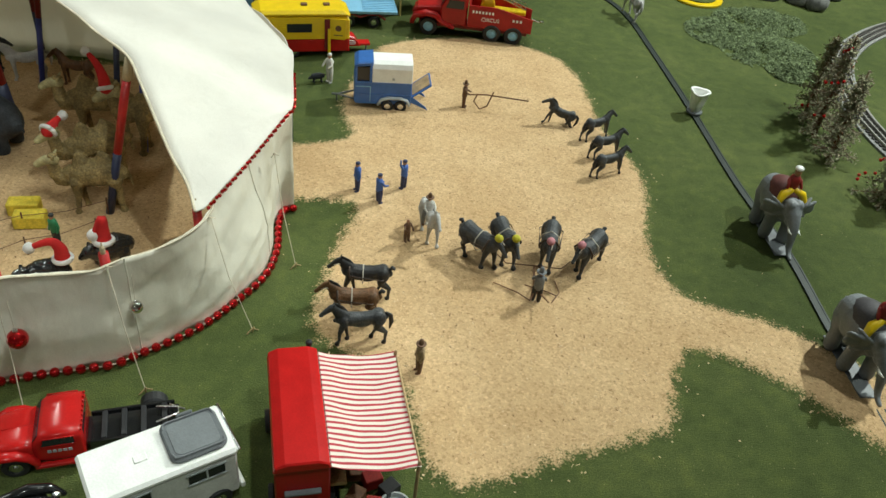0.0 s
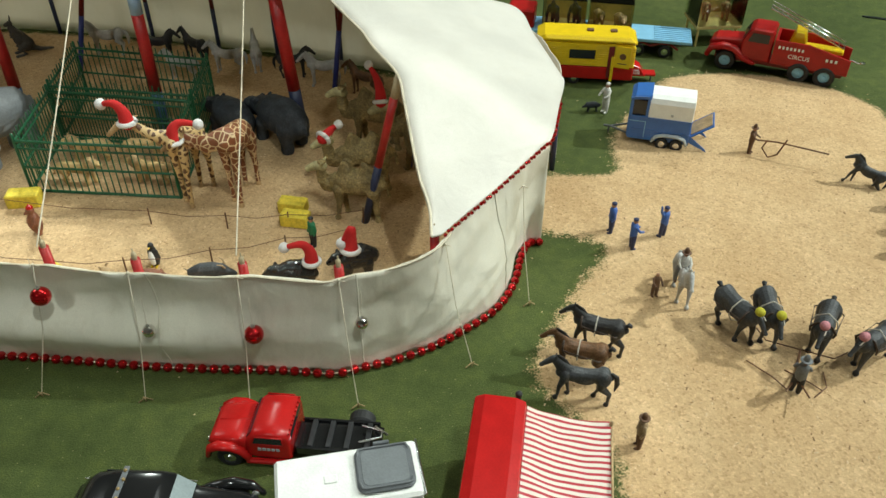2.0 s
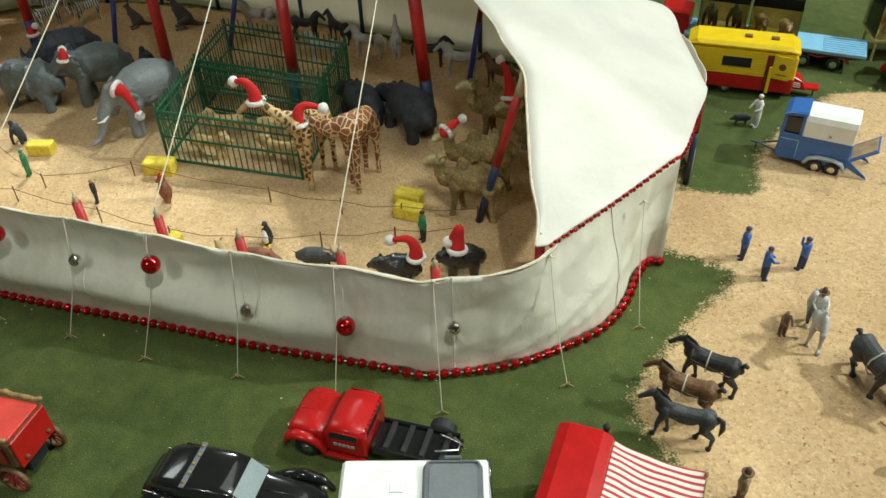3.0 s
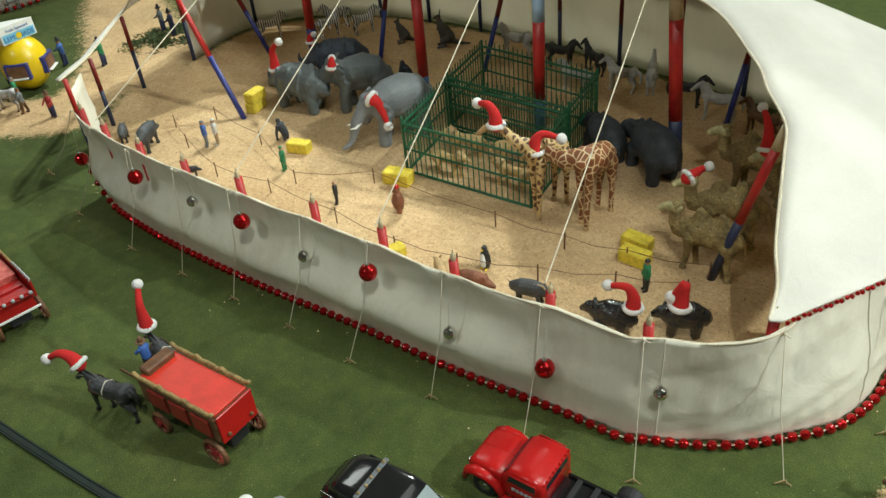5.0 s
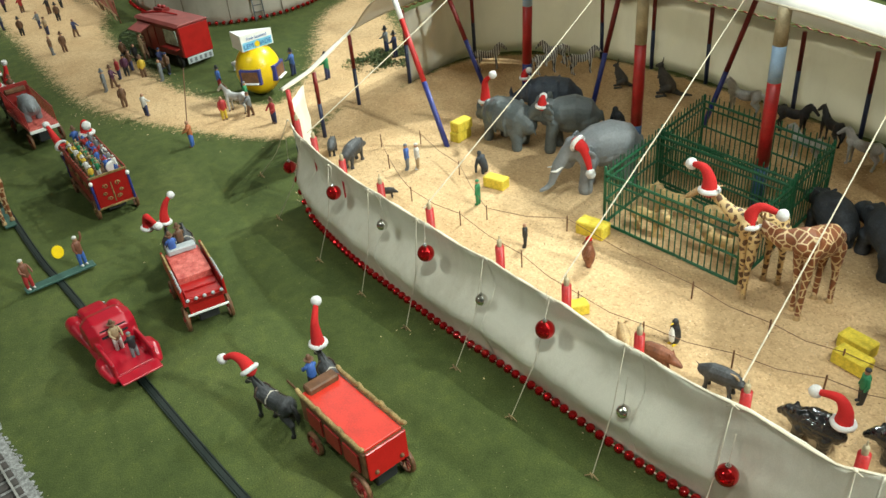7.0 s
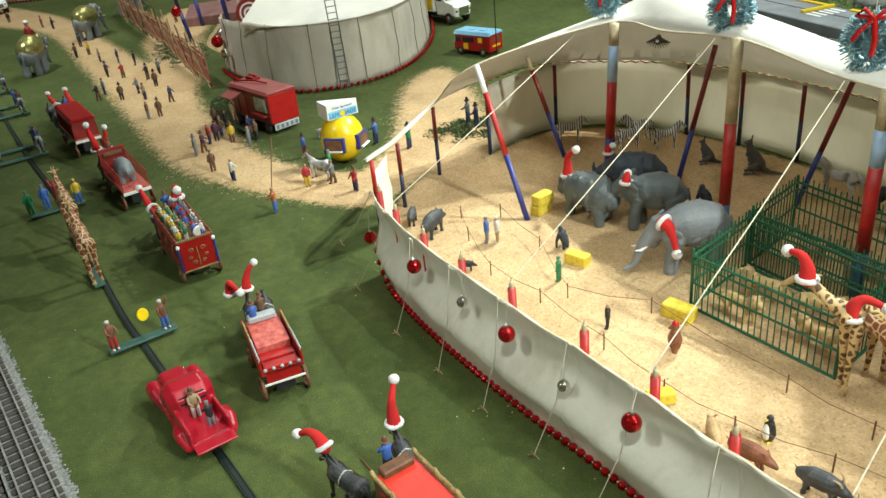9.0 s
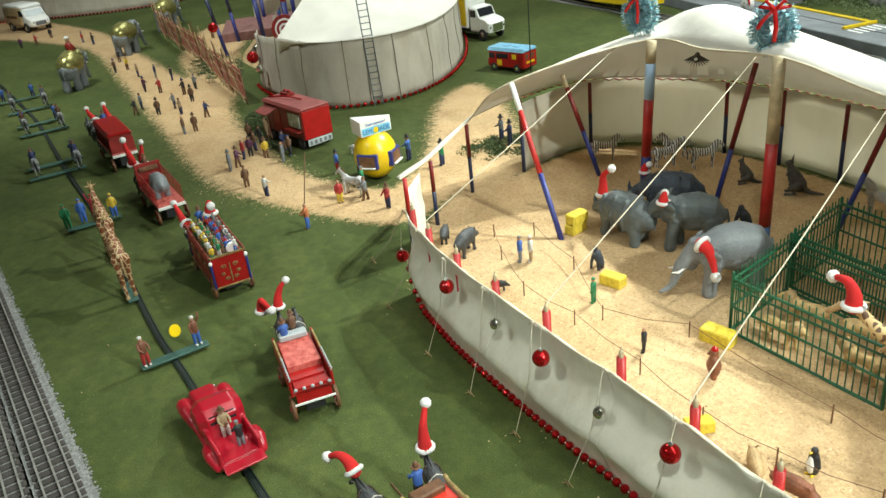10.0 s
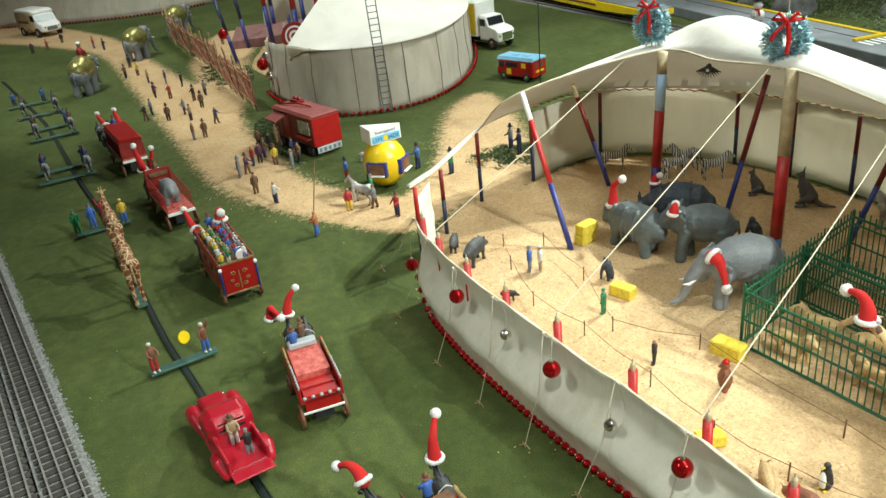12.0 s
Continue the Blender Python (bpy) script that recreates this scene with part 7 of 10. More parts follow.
part("frame", Shape().box(-0.105, 0.0, -0.020, 0.020, 0.016, 0.026, 0, 0.0015).box(-0.10, -0.004, -0.024, -0.02, 0.018, 0.03, 0, 0.001).box(-0.10, -0.004, 0.02, 0.024, 0.018, 0.03, 0, 0.001), GLOSSBLACK, t, "black chassis frame")
for x in (-0.02, -0.042, -0.064, -0.088):
    part("cross_member", Shape().box(x - 0.003, x + 0.003, -0.02, 0.02, 0.026, 0.031, 0, 0.0006), BLACK, t)
part("fifth_wheel", Shape().tube([(-0.08, -0.012, 0.034), (-0.105, -0.005, 0.036), (-0.105, 0.005, 0.036), (-0.08, 0.012, 0.034)], 0.0016, 6, 0).tube([(-0.095, -0.014, 0.032), (-0.112, 0, 0.036)], 0.0015, 6, 0), CHROME, t, "chrome coupling")
for y in (-0.031, 0.031):
    wheel(t, 0.075, y, 0.0155, 0.009)
    wheel(t, -0.075, y * 1.05, 0.0165, 0.017, BLACK)

# ---- black car ----
t = thing("black_car", -0.385, 0.653, 13.5, "glossy black vintage toy car with brass studs", "car")
part("lower_body", Shape().loft([(-0.108, 0.020, 0.016, 0.028, 3), (-0.103, 0.028, 0.013, 0.035, 4), (-0.085, 0.033, 0.012, 0.040, 5), (-0.03, 0.034, 0.012, 0.040, 5), (0.02, 0.033, 0.012, 0.0405, 5), (0.035, 0.027, 0.013, 0.0405, 4), (0.080, 0.023, 0.014, 0.038, 4), (0.100, 0.019, 0.015, 0.034, 4), (0.105, 0.014, 0.018, 0.028, 3)]), GLOSSBLACK, t, "rounded black body")
part("cabin", Shape().loft([(-0.098, 0.018, 0.030, 0.040, 3), (-0.090, 0.025, 0.030, 0.050, 4), (-0.076, 0.029, 0.030, 0.0585, 5), (-0.05, 0.0305, 0.030, 0.0615, 5), (-0.005, 0.0300, 0.030, 0.0615, 6), (0.008, 0.0290, 0.030, 0.0590, 6), (0.030, 0.0270, 0.030, 0.0410, 6)]), GLOSSBLACK, t, "black cabin roof")
for sy in (-1, 1):
    for x0, x1 in ((-0.072, -0.040), (-0.034, -0.004)):
        part("side_window", Shape().prism([(x0, 0.043), (x1, 0.043), (x1 - 0.002, 0.055), (x0 + 0.002, 0.055)], sy * 0.0300 - 0.0006, sy * 0.0300 + 0.0006, 0), DARKGLASS, t, "dark side window")
    part("chrome_strip", Shape().tube([(-0.098, 0.029 * sy, 0.0385), (-0.03, 0.0345 * sy, 0.0405), (0.03, 0.0285 * sy, 0.0405)], 0.0008, 6, 0), CHROME, t, "thin chrome strip")
    part("headlamp", Shape().ball((0.098, 0.019 * sy, 0.034), (0.005, 0.004, 0.004), 0, 10, 8), CHROME, t, "chrome headlamp")
part("rear_bumper", Shape().tube([(-0.104, -0.03, 0.020), (-0.111, 0, 0.020), (-0.104, 0.03, 0.020)], 0.0018, 8, 0), CHROME, t, "chrome bumper")
part("bonnet_ridge", Shape().tube([(0.036, 0, 0.0412), (0.099, 0, 0.035)], 0.0010, 6, 0), GLOSSBLACK, t)
part("windscreen", Shape().box(-0.0006, 0.0006, -0.0245, 0.0245, 0, 0.0245, 0, 0.0002, M=pose(0.0305, 0, 0.0415, 0, -48, 0)), mat("pale_glass", (0.30, 0.35, 0.36), 0.1, var=0.1, bump=0), t, "pale reflective windscreen")
part("strap", Shape().box(-0.048, -0.042, -0.0305, 0.0305, 0.0605, 0.0628, 0, 0.0006), GREYP, t, "grey roof strap")
s = Shape()
for k in range(5):
    s.ball((-0.045 + 0.002 * (k % 2), -0.024 + k * 0.012, 0.0632), 0.0022, 0, 8, 6)
part("studs", s, GOLD, t, "brass studs")
for y in (-0.031, 0.031):
    for x in (-0.068, 0.07):
        wheel(t, x, y, 0.0155, 0.009)
    part("wing", Shape().tube([(0.102, y, 0.018), (0.09, y, 0.032), (0.07, y, 0.036), (0.045, y, 0.028), (0.02, y, 0.016)], [0.004, 0.006, 0.007, 0.006, 0.004], 8, 0), GLOSSBLACK, t)
    part("rear_wing", Shape().tube([(-0.105, y, 0.018), (-0.09, y, 0.032), (-0.068, y, 0.036), (-0.045, y, 0.026)], [0.004, 0.006, 0.007, 0.004], 8, 0), GLOSSBLACK, t)

# ---- work horses and yard figures ----
LEATHER = mat("harness_leather", (0.05, 0.03, 0.02), 0.5, var=0.2)
PALESTRAP = mat("pale_strap", (0.55, 0.50, 0.42), 0.6, var=0.15)
ZS = 0.003
HM = lambda coat, mane: [coat, mane, LEATHER, PALESTRAP]
for x, y, yaw, coat, mane, nm, hr, gait, tail in ((0.045, 1.056, 176, BLACKHORSE, BLACKHORSE, "black", 1, 1, 0), (0.028, 1.004, 178, BROWNHORSE, BLACKHORSE, "brown", 1, 0, 0), (0.036, 0.958, 186, GREYHORSE, BLACKHORSE, "dark grey", 0, 1, 1)):
    animal("horse_figurine", "yard" + nm, (lambda: harness(horse(gait, tail, -0.3, 1.35), 1.35)) if hr else (lambda: horse(gait, tail, 0, 1.16)), HM(coat, mane), x, y, yaw, nm + (" harnessed draught" if hr else "") + " horse figurine at the sawdust's edge", "horse", "waiting horses", ZS, 0.97)


def plume_horse(plume):
    t = harness(horse(1, 0, -1.2, 1.62), 1.62)
    t.blob((3.6, 0, 6.9), (0.7, 0.66, 0.62), 4)
    for k in range(4):
        t.rod([(2.0 - k * 0.7, 0.5, 5.85 - 0.05 * k), (2.0 - k * 0.7, -0.5, 5.85 - 0.05 * k)], 0.13, 3)
    return t


PINK = mat("pink_rosette", (0.62, 0.25, 0.28), 0.8, var=0.2)
LIME = mat("yellow_plume", (0.55, 0.50, 0.03), 0.8, var=0.2)
for x, y, yaw, pl, nm in ((0.230, 1.140, -51, LIME, "yellow"), (0.273, 1.148, -78, LIME, "yellow"), (0.345, 1.142, -106, PINK, "pink"), (0.408, 1.126, -133, PINK, "pink")):
    animal("horse_figurine", "plume" + nm, lambda: plume_horse(0), [GREYHORSE, BLACKHORSE, LEATHER, PALESTRAP, pl], x, y, yaw, "dark grey harnessed horse figurine with a %s plume" % nm, "horse", "plough team", ZS, 1.02)
person(0.31, 1.045, 80, GREYC, BLACKC, "toy ploughman in grey behind the team", "reach", 2, GREYC, ZS, 1.05)
s = Shape().tube([(-0.02, 0.0, 0.02), (0.0, 0.0, 0.006), (0.035, 0.0, 0.004), (0.055, 0.0, 0.012)], 0.0016, 6, 0)
s.tube([(-0.05, 0.014, 0.03), (-0.02, 0.006, 0.018), (0.02, 0, 0.008)], 0.0013, 6, 0).tube([(-0.05, -0.014, 0.03), (-0.02, -0.006, 0.018), (0.02, 0, 0.008)], 0.0013, 6, 0)
s.tube([(0.055, 0, 0.012), (0.06, 0.045, 0.008), (0.075, 0.06, 0.012)], 0.001, 6, 0).tube([(0.055, 0, 0.012), (0.06, -0.045, 0.008), (0.075, -0.06, 0.012)], 0.001, 6, 0)
solid("plough", s, [BROWN], 0.312, 1.062, 82, "brown toy plough with bent handles and traces", "plough", "", 0.003)
for k, (x0, y0, x1, y1) in enumerate(((0.25, 1.085, 0.30, 1.045), (0.30, 1.08, 0.345, 1.055), (0.35, 1.09, 0.335, 1.04))):
    a, b = Vector((x0, y0, 0.006)), Vector((x1, y1, 0.006))
    solid("harness_trace", Shape().tube([Vector((0, 0, 0)), (b - a) * 0.5 + Vector((0.008, -0.006, 0.003)), b - a], 0.001, 6, 0), [BROWN], a.x, a.y, 0, "loose brown harness strap on sawdust", "strap", "harness straps", 0.006)

for x, y, yaw, hd in ((0.53, 1.545, 26, 0), (0.532, 1.475, 20, 0), (0.52, 1.408, 22, 0)):
    animal("mule_figurine", 0, lambda: horse(2, 1, -0.5), [GREYHORSE, BLACKHORSE], x, y, yaw, "dark grey mule figurine trotting in a row", "mule", "row of mules", ZS, 0.84)
m = animal("horse_figurine", "pull", lambda: horse(1, 1, -0.6), [GREYHORSE, BLACKHORSE], 0.445, 1.60, 168, "dark grey horse figurine bowing on sawdust", "horse", "", ZS, 0.88)
m.matrix_world = pose(0.452, 1.597, -0.004, 0, -17, 168) @ Matrix.Scale(0.84, 4)
person(0.266, 1.655, 350, BROWNC, BROWNC, "brown toy ploughman leaning on long handles", "reach", 2, BROWNC, ZS, 0.95)
s = Shape().tube([(0.0, 0, 0.035), (0.03, 0, 0.038), (0.12, 0, 0.034)], 0.0016, 6, 0)
s.tube([(0.012, 0, 0.037), (0.006, 0, 0.02), (0.02, 0, 0.003), (0.035, 0, 0.012), (0.045, 0, 0.045)], 0.0016, 6, 0)
solid("plough", s, [BROWN], 0.28, 1.65, -8, "brown toy hand plough with a long beam", "plough", "", 0.001)
for x, y, yaw, pk, ht in ((0.038, 1.332, 200, "stand", 1), (0.075, 1.297, 30, "reach", 1), (0.121, 1.343, 150, "wave", 1)):
    person(x, y, yaw, BLUEC, NAVYC, "toy bandsman in a blue uniform and cap", pk, ht, NAVYC, ZS, 1.0, "blue uniformed figures")
animal("horse_figurine", "white", lambda: horse(1, 1), HM(WHITEHORSE, WHITEHORSE), 0.155, 1.20, -80, "white horse figurine with a rider", "horse", "", ZS, 1.0)
person(0.152, 1.205, -80, WHITEC, GREYC, "toy rider in white astride a white horse", "astride", 2, BROWNC, 0.028, 0.95)
person(0.118, 1.19, -60, BROWNC, BROWNC, "small brown toy figure beside the white horse", "reach", 0, BROWNC, ZS, 0.75)
person(-0.018, 1.748, 230, WHITEC, WHITEC, "toy stable hand in white beside a trailer", "reach", 1, WHITEC, 0, 1.1)
animal("dog_figurine", 1, hog, [DARKHIDE], -0.045, 1.745, 200, "small dark dog figurine on grass", "dog", "", 0, 0.6)

# ---- parade belt on the yard side ----
belt = thing("parade_belt", 0, 0, 0, "dark slot with a moving belt set in the grass", "belt")
line = spline([(0.57, 2.43, 0), (0.68, 2.41, 0), (0.755, 2.33, 0), (0.788, 2.2, 0), (0.792, 2.0, 0), (0.79, 1.69, 0), (0.782, 1.386, 0), (0.79, 1.18, 0), (0.775, 0.98, 0), (0.772, 0.85, 0), (0.76, 0.7, 0)], 8)


def ribbon(line, w, z, h):
    vs, fs = [], []
    for i, p in enumerate(line):
        d = (line[min(i + 1, len(line) - 1)] - line[max(i - 1, 0)]).normalized()
        o = Vector((d.y, -d.x, 0)) * w / 2
        vs += [p + o + Vector((0, 0, z)), p + o + Vector((0, 0, z + h)), p - o + Vector((0, 0, z + h)), p - o + Vector((0, 0, z))]
    for i in range(len(line) - 1):
        for k in range(4):
            k2 = (k + 1) % 4
            fs.append((i * 4 + k, i * 4 + k2, i * 4 + 4 + k2, i * 4 + 4 + k))
    fs += [(0, 1, 2, 3), tuple(len(vs) - 4 + k for k in range(4))]
    return Shape().add(vs, fs, 0, False)


part("slot", ribbon(line, 0.0095, -0.001, 0.004), BELT, belt, "glossy dark slot strip")
part("slot_edge", ribbon([p + Vector((0.0062, 0, 0)) for p in line], 0.0026, -0.001, 0.0048), BELT, belt)
part("slot_edge", ribbon([p - Vector((0.0062, 0, 0)) for p in line], 0.0026, -0.001, 0.0048), BELT, belt)
BURG = mat("burgundy_blanket", (0.12, 0.035, 0.03), 0.7, var=0.2)
GREYBL = mat("dark_blanket", (0.06, 0.055, 0.06), 0.7, var=0.2)
for x, y, yaw, bl, nm in ((0.777, 1.236, -92, BURG, "burgundy"), (0.765, 0.915, -92, GREYBL, "dark")):
    animal("elephant_figurine", "ride" + nm, lambda: elephant(True, 1.35, 0.6), [ELE, WHITE, bl, YELLOW, DULLRED, SKIN, WHITE], x, y, yaw, "grey elephant figurine with %s blanket, yellow cape and rider" % nm, "elephant", "parade elephants", 0.0065, 1.1)
    solid("belt_plate", Shape().box(-0.055, 0.07, -0.014, 0.014, 0, 0.0022, 0, 0.0006), [GREYP], x, y, yaw, "grey base plate riding on the belt", "base plate", "base plates", 0.0041)
t = thing("white_mug", 0.79, 1.672, 0, "white toy mug-shaped tub on the parade belt", "mug", z=0.0045)
def heart_ring(r, z, n=24):
    """A rounded three-cornered outline."""
    return [((r * (1 + 0.16 * math.cos(3 * a))) * math.cos(a), (r * (1 + 0.16 * math.cos(3 * a))) * math.sin(a), z) for a in (2 * math.pi * k / n for k in range(n))]


rows_ = [heart_ring(0.0120, 0.004), heart_ring(0.0150, 0.024), heart_ring(0.0185, 0.047), heart_ring(0.0215, 0.050), heart_ring(0.0205, 0.053), heart_ring(0.0165, 0.051), heart_ring(0.0130, 0.030), heart_ring(0.0105, 0.012)]
n = 24
part("cup", Shape().add([p for r in rows_ for p in r], [(i * n + k, i * n + (k + 1) % n, (i + 1) * n + (k + 1) % n, (i + 1) * n + k) for i in range(len(rows_) - 1) for k in range(n)] + [tuple(range(n))[::-1], tuple(len(rows_) * n - n + k for k in range(n))], 0, True), WHITE, t, "white tapered tub with a three-cornered lip")
part("foot", Shape().disc((0, 0, 0.003), (0, 0, 1), 0.018, 0.005, 0, 18), GREYP, t, "dark base disc")
for x, y, yaw in ((0.775, 2.42, 120), (0.79, 2.20, 100)):
    animal("horse_figurine", "paradewhite", lambda: horse(1), [WHITEHORSE, WHITEHORSE], x, y, yaw, "white parade horse figurine on the belt", "horse", "parade horses", 0.0045, 1.1)
    person(x, y, yaw, REDC, WHITEC, "toy rider in red on a white parade horse", "astride", 2, WHITEC, 0.036, 0.95, "parade riders")


# ---- planting and track on the yard side ----
def leaf_cloud(name, spots, m, mats, label, category, kind=""):
    """Many small tilted leaf tufts."""
    rnd = random.Random(len(spots))
    vs, fs = [], []
    for c, size in spots:
        u = Vector((rnd.uniform(-1, 1), rnd.uniform(-1, 1), rnd.uniform(-0.4, 0.8))).normalized()
        w = u.orthogonal().normalized()
        x = u.cross(w)
        k = len(vs)
        vs += [c - u * size, c + w * size * 0.55 + x * size * 0.2, c + u * size, c - w * size * 0.55 + x * size * 0.2]
        fs += [(k, k + 1, k + 2), (k, k + 2, k + 3)]
    return Shape().add(vs, fs, m)


def bush_patch(x, y, rx, ry, h, n, seed, label):
    rnd = random.Random(seed)
    spots = []
    for i in range(int(n * 1.9)):
        a, q = rnd.uniform(0, 2 * math.pi), math.sqrt(rnd.random())
        px, py = rx * q * math.cos(a), ry * q * math.sin(a)
        lump = 0.5 + 0.5 * noise.noise(Vector((px * 22 + seed, py * 22, 0)))
        if lump < 0.32:
            continue
        spots.append((Vector((px, py, rnd.random() * h * lump * (1.2 - q))), rnd.uniform(0.0025, 0.006)))
    ob = part("bush_clump", leaf_cloud("bush", spots, 0, None, "", ""), BUSH)
    ob.location = (x, y, 0)
    return tagged(ob, label, "bush", "bush clumps", "stuff")


bush_patch(1.03, 2.13, 0.10, 0.10, 0.05, 1700, 1, "low mossy green bushes on the grass")
bush_patch(1.12, 2.02, 0.13, 0.12, 0.055, 2400, 2, "low mossy green bushes on the grass")
bush_patch(1.18, 2.22, 0.14, 0.10, 0.06, 1900, 3, "low mossy green bushes on the grass")
bush_patch(1.13, 1.90, 0.06, 0.06, 0.07, 1000, 4, "low mossy green bushes on the grass")


def fir(x, y, h, r, seed, berries):
    rnd = random.Random(seed)
    t = thing("fir_tree", x, y, rnd.uniform(0, 360), "thin brown-green toy fir tree strung with red garland" if berries else "thin brown-green toy fir tree", "tree", "fir trees")
    part("trunk", Shape().tube([(0, 0, -0.002), (0.002, 0, h * 0.5), (0, 0, h)], [0.006, 0.004, 0.001], 8, 0), BROWN, t)
    limbs, spots = Shape(), []
    for k in range(46):
        z = h * (0.08 + 0.88 * k / 46)
        a, rr = k * 2.4 + rnd.uniform(-0.3, 0.3), r * (1 - 0.92 * k / 46) * rnd.uniform(0.7, 1.1)
        tip = Vector((rr * math.cos(a), rr * math.sin(a), z - rr * 0.25))
        limbs.tube([(0, 0, z), tip], [0.0016, 0.0006], 5, 0)
        for q in range(34):
            f = rnd.random() ** 0.7
            p = Vector((0, 0, z)).lerp(tip, f) + Vector((rnd.gauss(0, 1), rnd.gauss(0, 1), rnd.gauss(0, 0.8))) * 0.0055
            spots.append((p, rnd.uniform(0.003, 0.0062)))
    part("limbs", limbs, BROWN, t)
    part("crown", leaf_cloud("crown", spots, 0, None, "", ""), FIR, t, "sparse brown-green needles")
    if berries:
        dot = Shape().ball((0, 0, 0), 0.0036, 0, 7, 5).mesh("bead", BRIGHT)
        for k in range(46):
            q = k / 46
            z = h * (0.14 + 0.8 * q)
            rr = r * (1 - 0.9 * q) * 1.08
            if (k // 4) % 2 == 0:
                part("bead", dot, None, t).location = (rr * math.cos(q * 17), rr * math.sin(q * 17), z)


fir(1.045, 1.60, 0.235, 0.055, 1, True)
fir(1.03, 1.50, 0.20, 0.055, 2, False)
fir(1.075, 1.345, 0.16, 0.065, 3, True)
fir(1.10, 1.22, 0.15, 0.06, 4, True)
fir(1.06, 1.68, 0.20, 0.045, 5, False)


def railway(name, line, gauge, tie, step, rails, bed, label):
    t = thing(name, 0, 0, 0, label, "railway track")
    part("ballast", ribbon(line, bed, -0.002, 0.007), BALLAST, t, "grey stone ballast")
    ev = evenly(line, step)
    tie_mesh = Shape().box(-tie / 2, tie / 2, -step * 0.30, step * 0.30, 0.004, 0.0085, 0, 0.0006).mesh("sleeper", SLEEP)
    for i, p in enumerate(ev[1:-1]):
        d = ev[i + 2] - ev[i]
        ob = part("sleeper", tie_mesh, None, t)
        ob.matrix_local = Matrix.Translation(p) @ Euler((0, 0, math.atan2(d.y, d.x) - math.pi / 2)).to_matrix().to_4x4()
    for off in rails:
        side = []
        for i, p in enumerate(line):
            d = (line[min(i + 1, len(line) - 1)] - line[max(i - 1, 0)]).normalized()
            side.append(p + Vector((d.y, -d.x, 0)) * off * gauge)
        part("rail", ribbon(side, 0.0028, 0.0083, 0.0055), STEEL, t, "grey steel rail")
    return t


railway("railway_curve", spline([(1.22, 1.25, 0), (1.205, 1.45, 0), (1.198, 1.60, 0), (1.222, 1.77, 0), (1.315, 1.99, 0), (1.485, 2.165, 0), (1.7, 2.28, 0), (2.0, 2.33, 0)], 10), 0.032, 0.046, 0.0145, (-0.5, 0, 0.5), 0.062, "curved toy railway track on grey ballast")
s = Shape().disc((0, 0, 0.004), (0, 0, 1), 0.075, 0.008, 0, 28).disc((0, 0, 0.0095), (0, 0, 1), 0.055, 0.004, 1, 24)
solid("round_platform", s, [YELLOW, GRASS], 1.05, 2.38, 0, "low round yellow-rimmed platform on the grass", "platform")
rnd = random.Random(5)
for k in range(7):
    s = Shape().ball((0, 0, 0.02), (0.05, 0.04, 0.03), 0, 12, 8)
    s.v = [tuple(Vector(p) * (1 + 0.35 * noise.noise(Vector(p) * 45 + Vector((k * 7, 0, 0))))) for p in s.v]
    solid("rock", s, [ROCK], 1.40 + rnd.uniform(-0.12, 0.12), 2.42 + rnd.uniform(-0.05, 0.08), rnd.uniform(0, 360), "dark grey rock beside the track", "rock", "rocks", -0.005)


